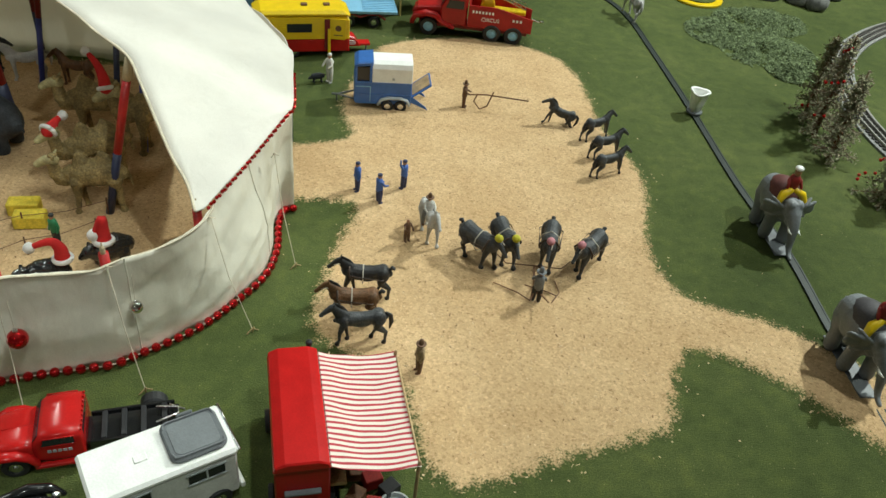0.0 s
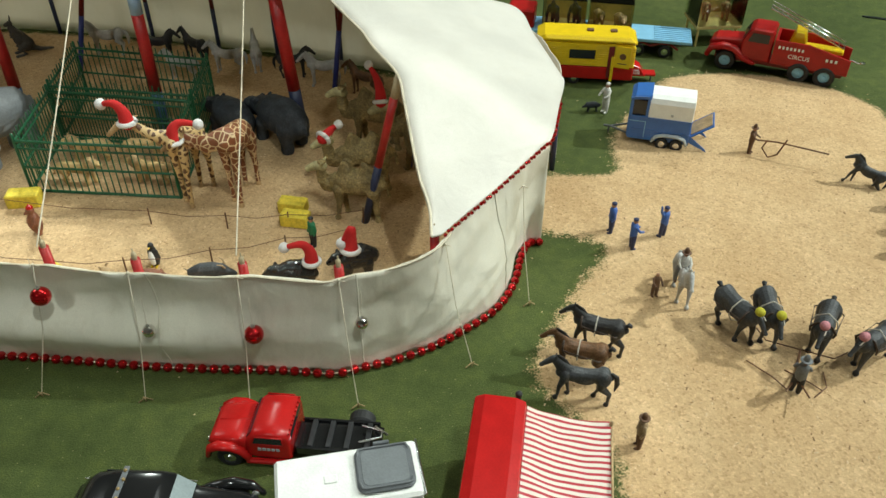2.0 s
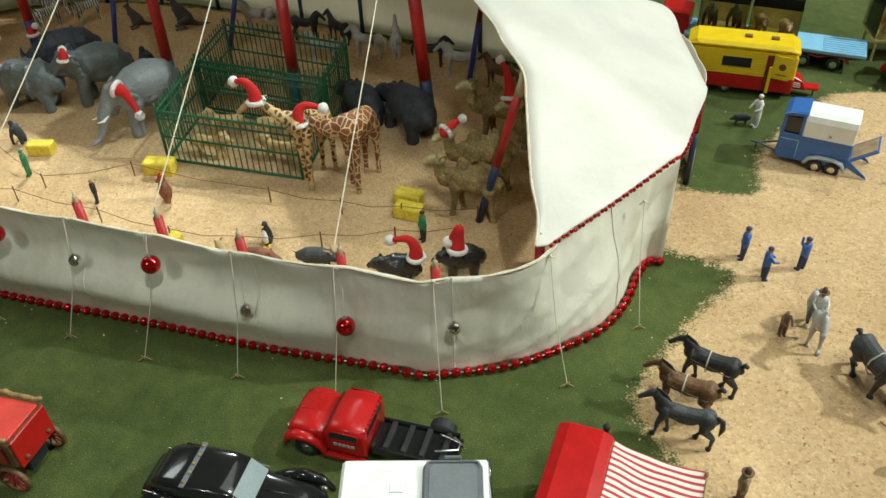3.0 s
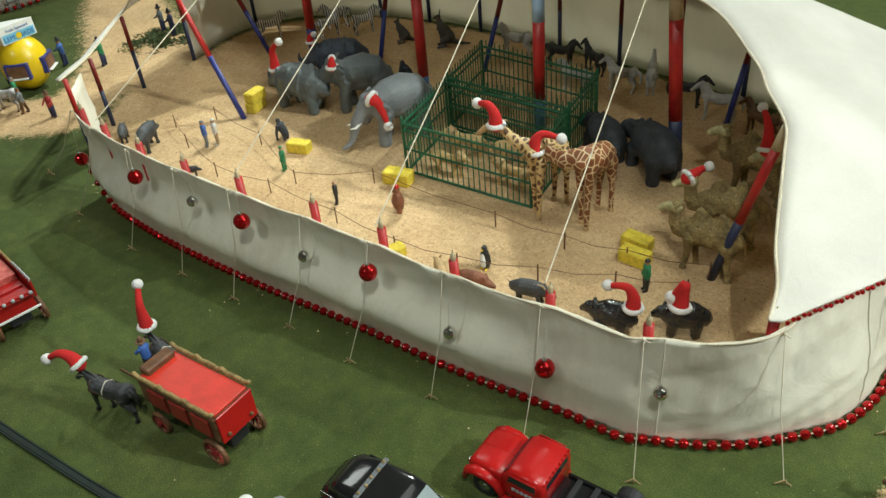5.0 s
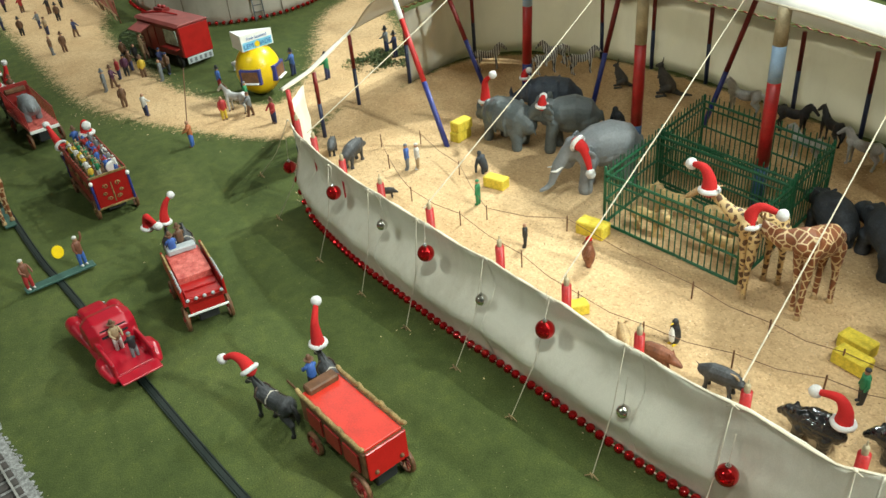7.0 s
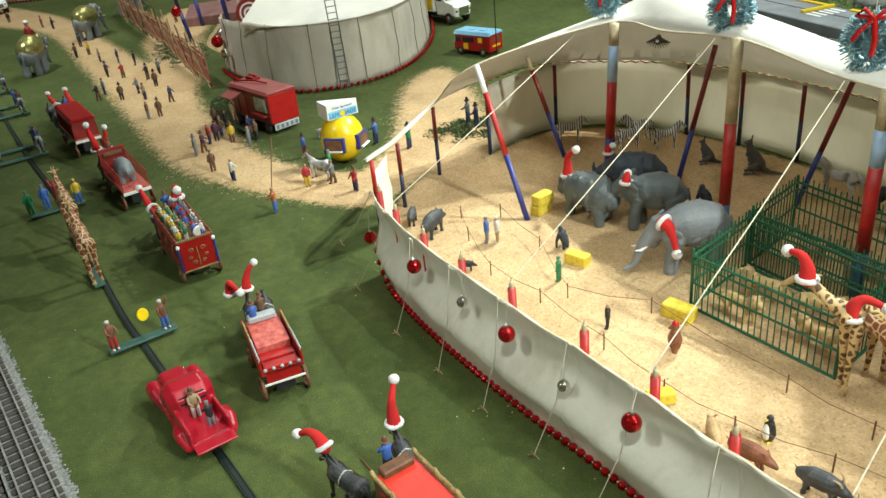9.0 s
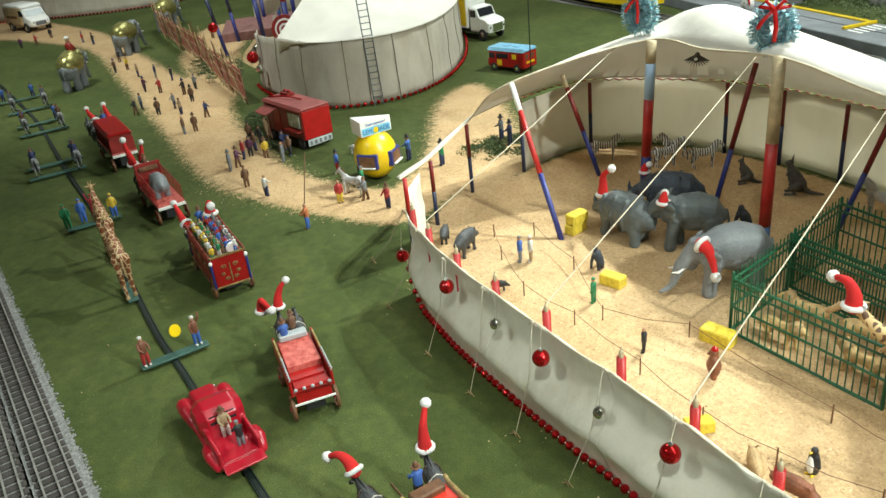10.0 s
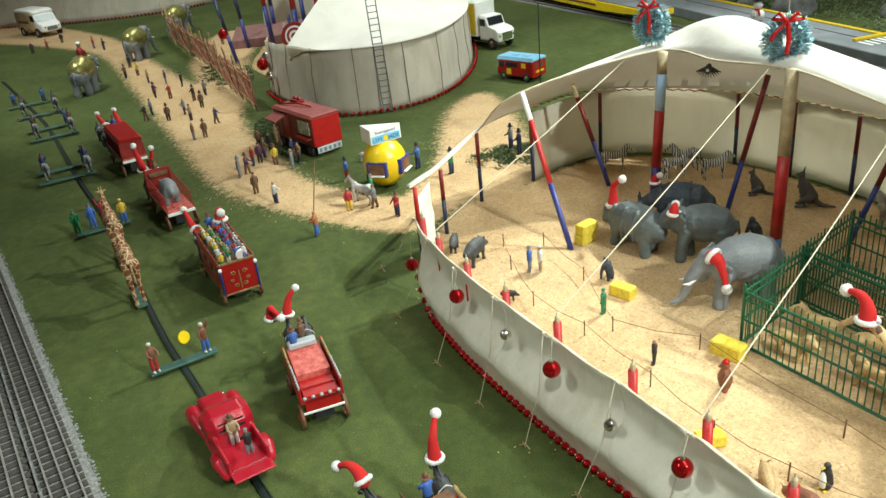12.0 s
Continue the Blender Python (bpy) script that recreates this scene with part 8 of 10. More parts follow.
# ---- parade wagons on the west side ----
WAGONTOP = mat("orange_red_paint", (0.62, 0.035, 0.018), 0.42, var=0.16, bump=0.08)
def wagon(x, y, yaw, length, width, deck, style, label):
    """A horse-drawn circus wagon, front towards +x."""
    t = thing("circus_wagon", x, y, yaw, label, "wagon", "circus wagons")
    a, w = length / 2, width / 2
    for yy in (-w - 0.002, w + 0.002):
        spoke_wheel(t, -a + 0.016, yy, 0.021, 0.006, GOLD if style == "band" else DULLRED)
        spoke_wheel(t, a - 0.022, yy, 0.017, 0.006, GOLD if style == "band" else DULLRED)
    part("undercarriage", Shape().box(-a + 0.006, a - 0.01, -w * 0.5, w * 0.5, 0.014, deck - (0.058 if style in ("cage", "roofed") else 0.034), 0, 0.002), BLACK, t, "dark axles and undercarriage")
    if style == "open":
        part("bed", Shape().box(-a, a, -w, w, deck - 0.03, deck - 0.022, 0, 0.001), DULLRED, t, "red wagon floor")
        part("load_cover", Shape().box(-a * 0.30, a * 0.96, -w + 0.005, w - 0.005, deck - 0.022, deck - 0.006, 0, 0.001), DULLRED if y < 0.1 else PINKRED, t, "worn pinkish red floor boards")
        part("step_box", Shape().box(-a, -a * 0.32, -w + 0.005, w - 0.005, deck - 0.022, deck - 0.016, 0, 0.001).box(-a, -a + 0.003, -w + 0.005, w - 0.005, deck - 0.045, deck - 0.022, 0, 0.0006).box(-a * 0.7, -a * 0.65, -w + 0.008, w - 0.008, deck - 0.016, deck - 0.013, 0, 0.0005), RED, t, "glossy red stepped back")
        for yy in (-w, w):
            part("side_board", Shape().box(-a, a, yy - 0.002, yy + 0.002, deck - 0.03, deck, 0, 0.001), RED, t, "red side board")
            s = Shape()
            for k in range(8):
                cx, rr = -a + 0.004 + k * 0.0088, 0.0034 if k % 2 else 0.0044
                arc = [(cx + rr * math.cos(g), yy + 0.0012 * math.sin(2 * g), deck + 0.0012 + rr * 0.75 * math.sin(g)) for g in (0.45 * j for j in range(11))]
                s.tube(arc, 0.0011, 6, 0).ball((cx + 0.0044, yy, deck + 0.001), (0.0018, 0.0022, 0.0018), 0, 7, 5)
            part("scroll_trim", s, LIGHTGREY, t, "worn silver-white scroll trim")
            s = Shape()
            for k in range(11):
                s.ball((-a * 0.25 + k * 0.0075, yy, deck + 0.001), (0.004, 0.0024, 0.0022), 0, 7, 5)
            part("rope_trim", s, GOLD, t, "gilt moulded trim")
        part("rear_board", Shape().box(-a - 0.002, -a, -w, w, deck - 0.048, deck - 0.044, 0, 0.0006), WHITE, t)
        for kk in (-1, -0.5, 0, 0.5, 1):
            part("rear_rosette", Shape().ball((-a - 0.001, kk * (w - 0.006), deck - 0.0185), (0.0022, 0.0032, 0.0032), 0, 8, 6), LIGHTGREY, t, "silver-white carved rosette")
    elif style == "box":
        part("body", Shape().box(-a, a, -w, w, deck - 0.048, deck - 0.008, 0, 0.0015), BROWN, t, "dark brown carved wagon body")
        part("floor", Shape().box(-a + 0.003, a - 0.003, -w + 0.004, w - 0.004, deck - 0.008, deck - 0.004, 0, 0.0005), WAGONTOP, t, "satin orange-red wagon top")
        part("tailboard", Shape().box(-a - 0.003, -a, -w + 0.002, w - 0.002, deck - 0.05, deck - 0.006, 0, 0.001), BRIGHT, t, "red tailboard")
        for yy in (-w, w):
            n = 18
            pts = [(-a + 2 * a * k / n, yy, deck - 0.004 + 0.003 * abs(math.sin(k * math.pi / 6)) + (0.006 if k in (0, 6, 12, 18) else 0)) for k in range(n + 1)]
            part("carved_rail", Shape().tube(pts, 0.0032, 8, 0), GOLD, t, "worn gilt carved rail")
            for k in range(3):
                part("side_panel", Shape().box(-a + 0.01 + k * 0.04, -a + 0.042 + k * 0.04, yy * 1.0 - 0.0012 + (0.0018 if yy > 0 else -0.0018), yy + 0.0012 + (0.0018 if yy > 0 else -0.0018), deck - 0.042, deck - 0.014, 0, 0.0004), DULLRED, t, "dark red side panel")
        for yy in (-w * 0.6, w * 0.6):
            part("tail_knob", Shape().ball((-a - 0.004, yy, deck - 0.04), 0.003, 0, 8, 6), BROWN, t)
    elif style == "band":
        part("body", Shape().prism([(-a, 0.028), (a, 0.034), (a + 0.008, deck), (a - 0.02, deck - 0.012), (-a + 0.02, deck - 0.014), (-a, deck - 0.006)], -w, w, 0, 0.002), DULLRED, t, "dark red carved body")
        part("back_panel", Shape().box(-a - 0.003, -a, -w + 0.003, w - 0.003, 0.028, deck, 0, 0.001), RED, t, "bright red back panel")
        for z0, z1 in ((deck - 0.003, deck + 0.002), (0.026, 0.030)):
            part("panel_border", Shape().box(-a - 0.0046, -a - 0.0028, -w, w, z0, z1, 0, 0.0005), GOLD, t, "gilt panel border")
        s = Shape()
        for sy in (-1, 1):
            for cy, cz, cr in ((0.012, 0.072, 0.0055), (0.016, 0.056, 0.004), (0.009, 0.044, 0.005)):
                arc = [(-a - 0.0038, sy * (cy + cr * (1 - 0.06 * j) * math.cos(0.6 * j)), cz + cr * (1 - 0.06 * j) * math.sin(0.6 * j)) for j in range(12)]
                s.tube(arc, 0.0012, 6, 0)
        s.tube([(-a - 0.0036, 0, 0.036), (-a - 0.0042, 0, 0.05), (-a - 0.0036, 0, 0.078)], [0.0012, 0.0018, 0.0008], 6, 0)
        part("scrollwork", s, GOLD, t, "gilt scrollwork")
        part("top_deck", Shape().box(-a + 0.004, a - 0.004, -w + 0.004, w - 0.004, deck - 0.016, deck - 0.011, 0, 0.001), BROWN, t, "dark top deck")
        for yy in (-w, w):
            sg = 1 if yy > 0 else -1
            pts = [(-a + 2 * a * k / 40, yy, deck - 0.004 + 0.0035 * abs(math.sin(k * 0.62)) + 0.006 * (k / 40) ** 3) for k in range(41)]
            part("carved_rail", Shape().tube(pts, 0.0024, 8, 0), BROWN, t, "dark carved rail")
            s = Shape()
            for k in range(21):
                s.ball((-a + 0.004 + k * (2 * a - 0.008) / 20, yy, deck + 0.001 + 0.006 * (k / 20) ** 3), (0.0022, 0.0024, 0.0018), 0, 6, 5)
            part("rail_beads", s, DULLRED, t, "row of carved red beads")
            for k in range(7):
                cx = -a + 0.015 + k * (2 * a - 0.03) / 6
                arc = [(cx + (0.008 - 0.0005 * j) * math.cos(0.7 * j), yy + sg * 0.0016, deck - 0.032 + (0.010 - 0.0006 * j) * math.sin(0.7 * j)) for j in range(14)]
                part("carved_scroll", Shape().tube(arc, 0.0014, 6, 0), GOLD if k % 2 else BROWN, t, "worn carved scroll")
            for xx in (-a - 0.004, a):
                part("corner_post", Shape().tube([(xx, yy, 0.03), (xx, yy, deck - 0.016)], 0.0024, 8, 0), BLUE, t, "dark blue corner post")
                part("lamp", Shape().ball((xx, yy, deck - 0.012), (0.0042, 0.0042, 0.005), 0, 8, 6), WHITE, t, "white corner knob")
            part("step_board", Shape().box(-a + 0.03, a - 0.03, yy - 0.004, yy + 0.004, 0.024, 0.027, 0, 0.0006), BROWN, t)
    else:
        part("floor", Shape().box(-a, a, -w, w, deck - 0.055, deck - 0.046, 0, 0.001), PINKRED, t, "red wagon floor")
        part("front_wall", Shape().box(a - 0.005, a, -w, w, deck - 0.046, deck + 0.014, 0, 0.001), DULLRED, t, "dark red front wall")
        part("tail_strip", Shape().box(-a - 0.003, -a, -w, w, deck - 0.058, deck - 0.05, 0, 0.0006), WHITE, t)
        for yy in (-w + 0.002, w - 0.002):
            part("top_rail", Shape().tube([(-a, yy, deck - 0.006), (a, yy, deck + 0.004)], 0.0016, 6, 0), DULLRED, t)
            for k in range(11):
                xx = -a + 0.004 + k * (2 * a - 0.008) / 10
                part("cage_bar", Shape().tube([(xx, yy, deck - 0.047), (xx, yy, deck - 0.005 + 0.001 * k)], 0.0012, 6, 0), DULLRED, t)
        if style == "roofed":
            part("roof", Shape().prism([(-w - 0.002, deck + 0.008), (w + 0.002, deck + 0.008), (w - 0.006, deck + 0.018), (-w + 0.006, deck + 0.018)], -a - 0.003, a + 0.003, 0, 0.002, M=pose(0, 0, 0, 0, 0, 90)), RED, t, "glossy red wagon roof")
            part("box_body", Shape().box(-a + 0.003, a - 0.003, -w + 0.003, w - 0.003, deck - 0.046, deck + 0.008, 0, 0.001), DULLRED, t, "dark red wagon box")
    part("footboard", Shape().box(a, a + 0.012, -w * 0.8, w * 0.8, deck - 0.03, deck - 0.026, 0, 0.001), BROWN, t)
    part("seat", Shape().box(a - 0.016, a + 0.002, -w * 0.72, w * 0.72, deck - 0.006, deck + 0.005, 0, 0.002), LIGHTGREY if style == "open" else BROWN, t, "driver's seat")
    part("shaft", Shape().tube([(a, 0, 0.022), (a + 0.1, 0, 0.026)], 0.0018, 6, 0), BROWN, t, "wooden draw pole")
    return t


def team(x, y, yaw, ahead, side, n=2, coat=None, scale=0.95):
    d = Vector((math.cos(radians(yaw)), math.sin(radians(yaw)), 0))
    w = Vector((-d.y, d.x, 0))
    for k in range(n):
        p = Vector((x, y, 0)) + d * ahead + w * (side * (k - (n - 1) / 2))
        animal("horse_figurine", "team", lambda: harness(horse(1, 1, -0.6, 1.32), 1.32), HM(GREYHORSE, BLACKHORSE), p.x, p.y, yaw, "dark harnessed horse figurine drawing a wagon", "horse", "wagon horses", 0, scale)


wagon(-0.692, 0.575, 192, 0.142, 0.062, 0.092, "box", "brown and orange-red circus wagon with gilt rails")
for hx, hy, hyaw in ((-0.812, 0.507, 203), (-0.812, 0.592, 184)):
    animal("horse_figurine", "team", lambda: harness(horse(1, 1, -0.6, 1.32), 1.32), HM(GREYHORSE, BLACKHORSE), hx, hy, hyaw, "dark harnessed horse figurine wearing a santa hat", "horse", "wagon horses", 0, 0.98)
wagon(-1.155, 0.484, 181, 0.142, 0.066, 0.082, "open", "red open circus wagon with white scroll trim")
team(-1.155, 0.484, 178, 0.145, 0.028)
wagon(-1.675, 0.402, 189, 0.20, 0.074, 0.098, "band", "dark red carved bandwagon crowded with toy musicians")
team(-1.675, 0.402, 189, 0.165, 0.036)
wagon(-2.16, 0.305, 192, 0.20, 0.07, 0.10, "cage", "red barred circus wagon carrying a grey hippo")
team(-2.16, 0.305, 192, 0.165, 0.036)
wagon(-2.70, 0.195, 192, 0.22, 0.075, 0.105, "roofed", "dark red roofed circus wagon")
team(-2.70, 0.195, 192, 0.175, 0.036)
team(-2.70, 0.195, 192, 0.275, 0.036)
team(-2.70, 0.195, 192, 0.375, 0.036)
animal("hippo_figurine", "wagon", hippo, [ELE], -2.15, 0.305, 190, "grey hippo figurine lying in a barred wagon", "hippo", "", 0.054, 0.85)

for x, y, z, c in ((-0.775, 0.557, 0.088, BLUEC), (-1.232, 0.487, 0.086, BROWNC), (-1.218, 0.47, 0.082, BLUEC), (-1.79, 0.385, 0.096, BLUEC), (-2.27, 0.282, 0.10, BROWNC), (-2.82, 0.17, 0.11, BLUEC)):
    person(x, y, 190, c, BLACKC, "small toy driver seated on a wagon", "reach", 2, BROWNC, z - 0.022, 0.9, "wagon drivers")
rnd = random.Random(11)
cols_ = [WHITEC, BLUEC, GREENC, YELC, GREYC, REDC, TANC, WHITEC]
for k in range(32):
    u, v = -0.082 + 0.021 * (k // 4) + rnd.uniform(-0.008, 0.008), (-0.024, -0.008, 0.008, 0.024)[k % 4] + rnd.uniform(-0.003, 0.003)
    a = radians(189)
    person(-1.675 + u * math.cos(a) - v * math.sin(a), 0.402 + u * math.sin(a) + v * math.cos(a), 189 + rnd.uniform(-40, 40), cols_[k % 8], cols_[(k * 3 + 1) % 8], "small brightly painted toy musician on the bandwagon", ("stand", "reach", "wave")[k % 3], 1 + k % 2,
           cols_[(k * 5) % 8], 0.084 + rnd.uniform(0, 0.008), 0.56, "bandwagon musicians")
solid("toy_drum", Shape().disc((0, 0, 0.013), (1, 0, 0.2), 0.013, 0.014, 0, 20).disc((0.0, 0, 0.013), (1, 0, 0.2), 0.0135, 0.010, 1, 20), [WHITE, BLUE], -1.60, 0.43, 200, "white and blue toy bass drum on the bandwagon", "drum", "", 0.088)

# ---- parade belt on the west side ----
belt = thing("parade_belt", 0, 0, 0, "dark slot with a moving belt set in the grass", "belt")
line = spline([(-0.45, 0.50, 0), (-0.7, 0.43, 0), (-0.99, 0.364, 0), (-1.34, 0.288, 0), (-1.54, 0.244, 0), (-2.23, 0.128, 0), (-2.72, 0.025, 0), (-3.39, -0.105, 0), (-3.87, -0.225, 0), (-4.6, -0.42, 0)], 8)
part("slot", ribbon(line, 0.0065, -0.001, 0.005), BELT, belt, "glossy dark slot strip")
for o in (0.0052, -0.0052):
    part("slot_edge", ribbon([p + Vector((0, o, 0)) for p in line], 0.002, -0.001, 0.0055), BELT, belt)


def cross_plate(x, y, yaw, half, label="green wooden strip riding across the belt"):
    s = Shape().box(-0.011, 0.011, -half, half, 0, 0.004, 0, 0.0008)
    return solid("belt_strip", s, [mat("green_strip", (0.05, 0.125, 0.10), 0.5, var=0.3)], x, y, yaw, label, "belt strip", "belt strips", 0.0066)


# red pickup on the belt
t = thing("red_pickup", -1.104, 0.338, 192, "glossy red vintage toy pickup truck", "pickup truck", z=0.0055)
PICK = mat("cherry_red_paint", (0.40, 0.008, 0.022), 0.28, var=0.1, bump=0.0, coat=0.3)
s = Toy()
s.prism([(0.015, 0.014), (0.088, 0.014), (0.094, 0.026), (0.088, 0.036), (0.06, 0.041), (0.015, 0.042)], -0.019, 0.019, 0, 0.004)
s.prism([(-0.030, 0.016), (0.036, 0.016), (0.034, 0.040), (0.022, 0.060), (0.006, 0.0665), (-0.016, 0.0655), (-0.029, 0.054)], -0.033, 0.033, 0, 0.012)
s.box(-0.09, 0.03, -0.030, 0.030, 0.012, 0.022, 0, 0.003)
for sy in (-1, 1):
    s.tube([(0.09, 0.028 * sy, 0.016), (0.078, 0.030 * sy, 0.022), (0.058, 0.030 * sy, 0.024), (0.035, 0.029 * sy, 0.019), (0.015, 0.029 * sy, 0.014), (-0.03, 0.030 * sy, 0.013)], [0.009, 0.012, 0.012, 0.009, 0.005, 0.004], 14, 0)
    s.tube([(-0.03, 0.031 * sy, 0.014), (-0.045, 0.032 * sy, 0.021), (-0.062, 0.032 * sy, 0.022), (-0.08, 0.031 * sy, 0.015)], [0.006, 0.010, 0.011, 0.007], 14, 0)
    s.box(-0.088, -0.02, 0.027 * sy - 0.0026, 0.027 * sy + 0.0026, 0.016, 0.041, 0, 0.001)
part("body", s.fuse(0.0013, 9), PICK, t, "rounded red body with bulging wings")
for sy in (-1, 1):
    part("headlamp", Shape().ball((0.084, 0.019 * sy, 0.029), (0.004, 0.004, 0.004), 0, 10, 8), CHROME, t, "chrome headlamp")
    for x in (-0.055, 0.062):
        wheel(t, x, 0.031 * sy, 0.013, 0.009)
    part("side_window", Shape().box(-0.010, 0.012, 0.0310 * sy - 0.001, 0.0310 * sy + 0.001, 0.045, 0.057, 0, 0.0003), DARKGLASS, t, "dark side window")
part("bed_floor", Shape().box(-0.088, -0.03, -0.0235, 0.0235, 0.0222, 0.0238, 0, 0.0005), PICK, t, "red load bed")
part("tailgate", Shape().box(-0.108, -0.088, -0.028, 0.028, 0.018, 0.021, 0, 0.0008), PICK, t, "lowered red tailgate")
part("rear_window", Shape().box(-0.0012, 0.0012, -0.018, 0.018, -0.006, 0.006, 0, 0.0003, M=pose(-0.0272, 0, 0.0515, 0, 18, 0)), DARKGLASS, t, "dark rear window")
part("running_gear", Shape().box(-0.08, 0.08, -0.02, 0.02, 0.006, 0.018, 0, 0.002), BLACK, t)
t.matrix_world = t.matrix_world @ Matrix.Scale(1.1, 4)
person(-1.068, 0.344, 20, TANC, WHITEC, "toy passenger in a brown hat in a pickup bed", "reach", 2, BROWNC, 0.0275, 0.9)
person(-1.036, 0.362, 200, BLACKC, GREYC, "toy passenger in dark clothes in a pickup bed", "reach", 1, GREYC, 0.0275, 0.8)

cross_plate(-1.385, 0.282, 192, 0.062)
for x, y, k in ((-1.372, 0.232, 0), (-1.398, 0.325, 1)):
    person(x, y, 30, (0.20, 0.075, 0.04), BLUEC if k else REDC, "bare-chested toy dancer with white feathered headdress", "wave" if k else "reach", 1, WHITEC, 0.0108, 1.0, "belt dancers", SKIN)
solid("toy_shield", Shape().disc((0, 0, 0), (1, 0.3, 0.3), 0.012, 0.003, 0, 18), [YELLOW], -1.396, 0.292, 20, "round yellow toy shield held by a dancer", "shield", "", 0.052)
for x, y, yw, sc in ((-1.70, 0.205, 190, 1.15), (-1.93, 0.172, 190, 1.15)):
    animal("giraffe_figurine", "belt", lambda: giraffe(0, 1.0), [GIRA, TAN], x, y, yw, "spotted giraffe figurine riding on the belt", "giraffe", "belt giraffes", 0.0106, sc)
    cross_plate(x, y, yw + 90, 0.05)
cross_plate(-2.17, 0.125, 192, 0.068)
for x, y, c, l in ((-2.165, 0.062, GREENC, GREENC), (-2.185, 0.10, BLUEC, BLUEC), (-2.20, 0.13, REDC, REDC), (-2.175, 0.178, YELC, BLUEC)):
    person(x, y, 190, c, l, "brightly dressed toy clown on a belt strip", "wave" if c == REDC else "stand", 1, c, 0.0108, 1.1, "belt clowns")
for i, (x, y) in enumerate(((-2.685, 0.005), (-2.80, -0.01), (-3.25, -0.075), (-3.40, -0.10), (-3.66, -0.16), (-3.9, -0.225))):
    cross_plate(x, y, 192, 0.085)
    if i % 2 == 0:
        for s in (-1, 1):
            animal("horse_figurine", "belt", lambda: horse(1), [mat("dappled_horse", (0.24, 0.24, 0.24), 0.5, var=0.35, scale=60) if (i + s) % 4 else GREYHORSE, BLACKHORSE], x - 0.03, y + 0.062 * s, 192, "pale grey ridden horse figurine on a belt strip", "horse", "belt horses", 0.0108, 0.95)
            person(x - 0.035, y + 0.062 * s, 192, (NAVYC, BROWNC, GREYC)[i // 2], NAVYC, "toy rider in dark uniform on a horse", "astride", 2, BROWNC, 0.033, 0.95, "belt riders")
    else:
        for s in (-1, 1):
            person(x - 0.01, y + 0.06 * s, 192, (NAVYC, BLUEC, BLUEC)[i // 2], NAVYC, "toy marcher in blue on a belt strip", "walk", 1, NAVYC, 0.0108, 1.0, "belt marchers")
animal("elephant_figurine", "ridedark", None, None, -0.42, 0.508, 192, "grey elephant figurine with yellow cape and rider", "elephant", "parade elephants", 0.0065, 1.15)

# ---- straight railway tracks ----
d = Vector((-1.0, -0.254, 0)).normalized()
nrm = Vector((-d.y, d.x, 0))
start = Vector((-0.75, 0.185, 0))
for k, off in enumerate((0.0, 0.068)):
    ln = [start + nrm * off + d * (i * 0.1) for i in range(24)]
    railway("railway_track", ln, 0.042, 0.060, 0.0205, (-0.5, 0, 0.5), 0.066 if k else 0.084, "straight toy railway track with dark sleepers on grey ballast")

stones, rnd = [], random.Random(8)
for k in range(2600):
    along, across = rnd.uniform(0, 2.2), rnd.choice((-0.0385, -0.034, -0.043, 0.034)) + rnd.uniform(-0.005, 0.004)
    p = start + d * along + nrm * across
    stones.append((p.x, p.y, 0.004 if across > -0.042 else 0.001))
chips("ballast_stones", stones, 9, "small grey ballast stones along the track edge", BALLAST, 1.1, "stones")

# ---- far elephants and crowd ----
GOLDCLOTH = mat("gold_green_cloth", (0.40, 0.37, 0.13), 0.28, metal=0.55, var=0.5, scale=70)
for x, y, yaw, sc, ride in ((-3.975, 0.02, 158, 1.7, True), (-4.60, 0.26, 142, 1.75, False), (-5.2, 0.50, 145, 1.85, False)):
    animal("elephant_figurine", "far" + str(ride), lambda: elephant(ride, cloth=True), [ELE, WHITE, GOLDCLOTH, GOLDCLOTH, DULLRED, SKIN, WHITE], x, y, yaw, "grey elephant figurine draped in a shiny gold-green blanket" + (", with rider" if ride else ""), "elephant", "far elephants", 0, sc)
CROWD = [(-5.38, -0.35), (-5.41, -0.27), (-5.08, 0.06), (-4.63, 0.69), (-3.86, 0.355), (-4.15, 0.18), (-4.17, 0.235), (-3.33, 0.278), (-3.19, 0.336), (-3.26, 0.255), (-3.13, 0.416), (-2.863, 0.446), (-2.855, 0.407), (-3.5, 0.50), (-3.44, 0.45),
         (-2.447, 0.557), (-2.464, 0.58), (-2.379, 0.53), (-2.089, 0.568), (-2.196, 0.53), (-2.36, 0.505), (-2.554, 0.626), (-2.45, 0.681), (-2.152, 0.781), (-2.113, 0.837), (-1.905, 0.795), (-1.82, 0.83), (-1.925, 0.732), (-1.985, 0.81), (-3.62, 0.30),
         (-3.55, 0.36), (-3.75, 0.42), (-3.3, 0.47), (-3.02, 0.50), (-2.5, 0.60), (-2.41, 0.62), (-2.34, 0.66), (-2.39, 0.69), (-4.4, 0.2), (-3.95, 0.28), (-2.62, 0.60), (-2.58, 0.66), (-3.24, 0.40), (-5.6, -0.2), (-5.2, 0.0)]
TORSO = [PURPC, REDC, BLACKC, BROWNC, NAVYC, BROWNC, YELC, GREYC, BROWNC, BLACKC, TANC, BROWNC, BROWNC, GREYC, BLACKC, REDC, PURPC, PURPC, WHITEC, BROWNC, GREYC, BLACKC, NAVYC, BLUEC, WHITEC, GREYC, REDC, REDC, GREENC]
LOWER = [BLACKC, BROWNC, NAVYC, BROWNC, GREYC, BLACKC, BROWNC, NAVYC]
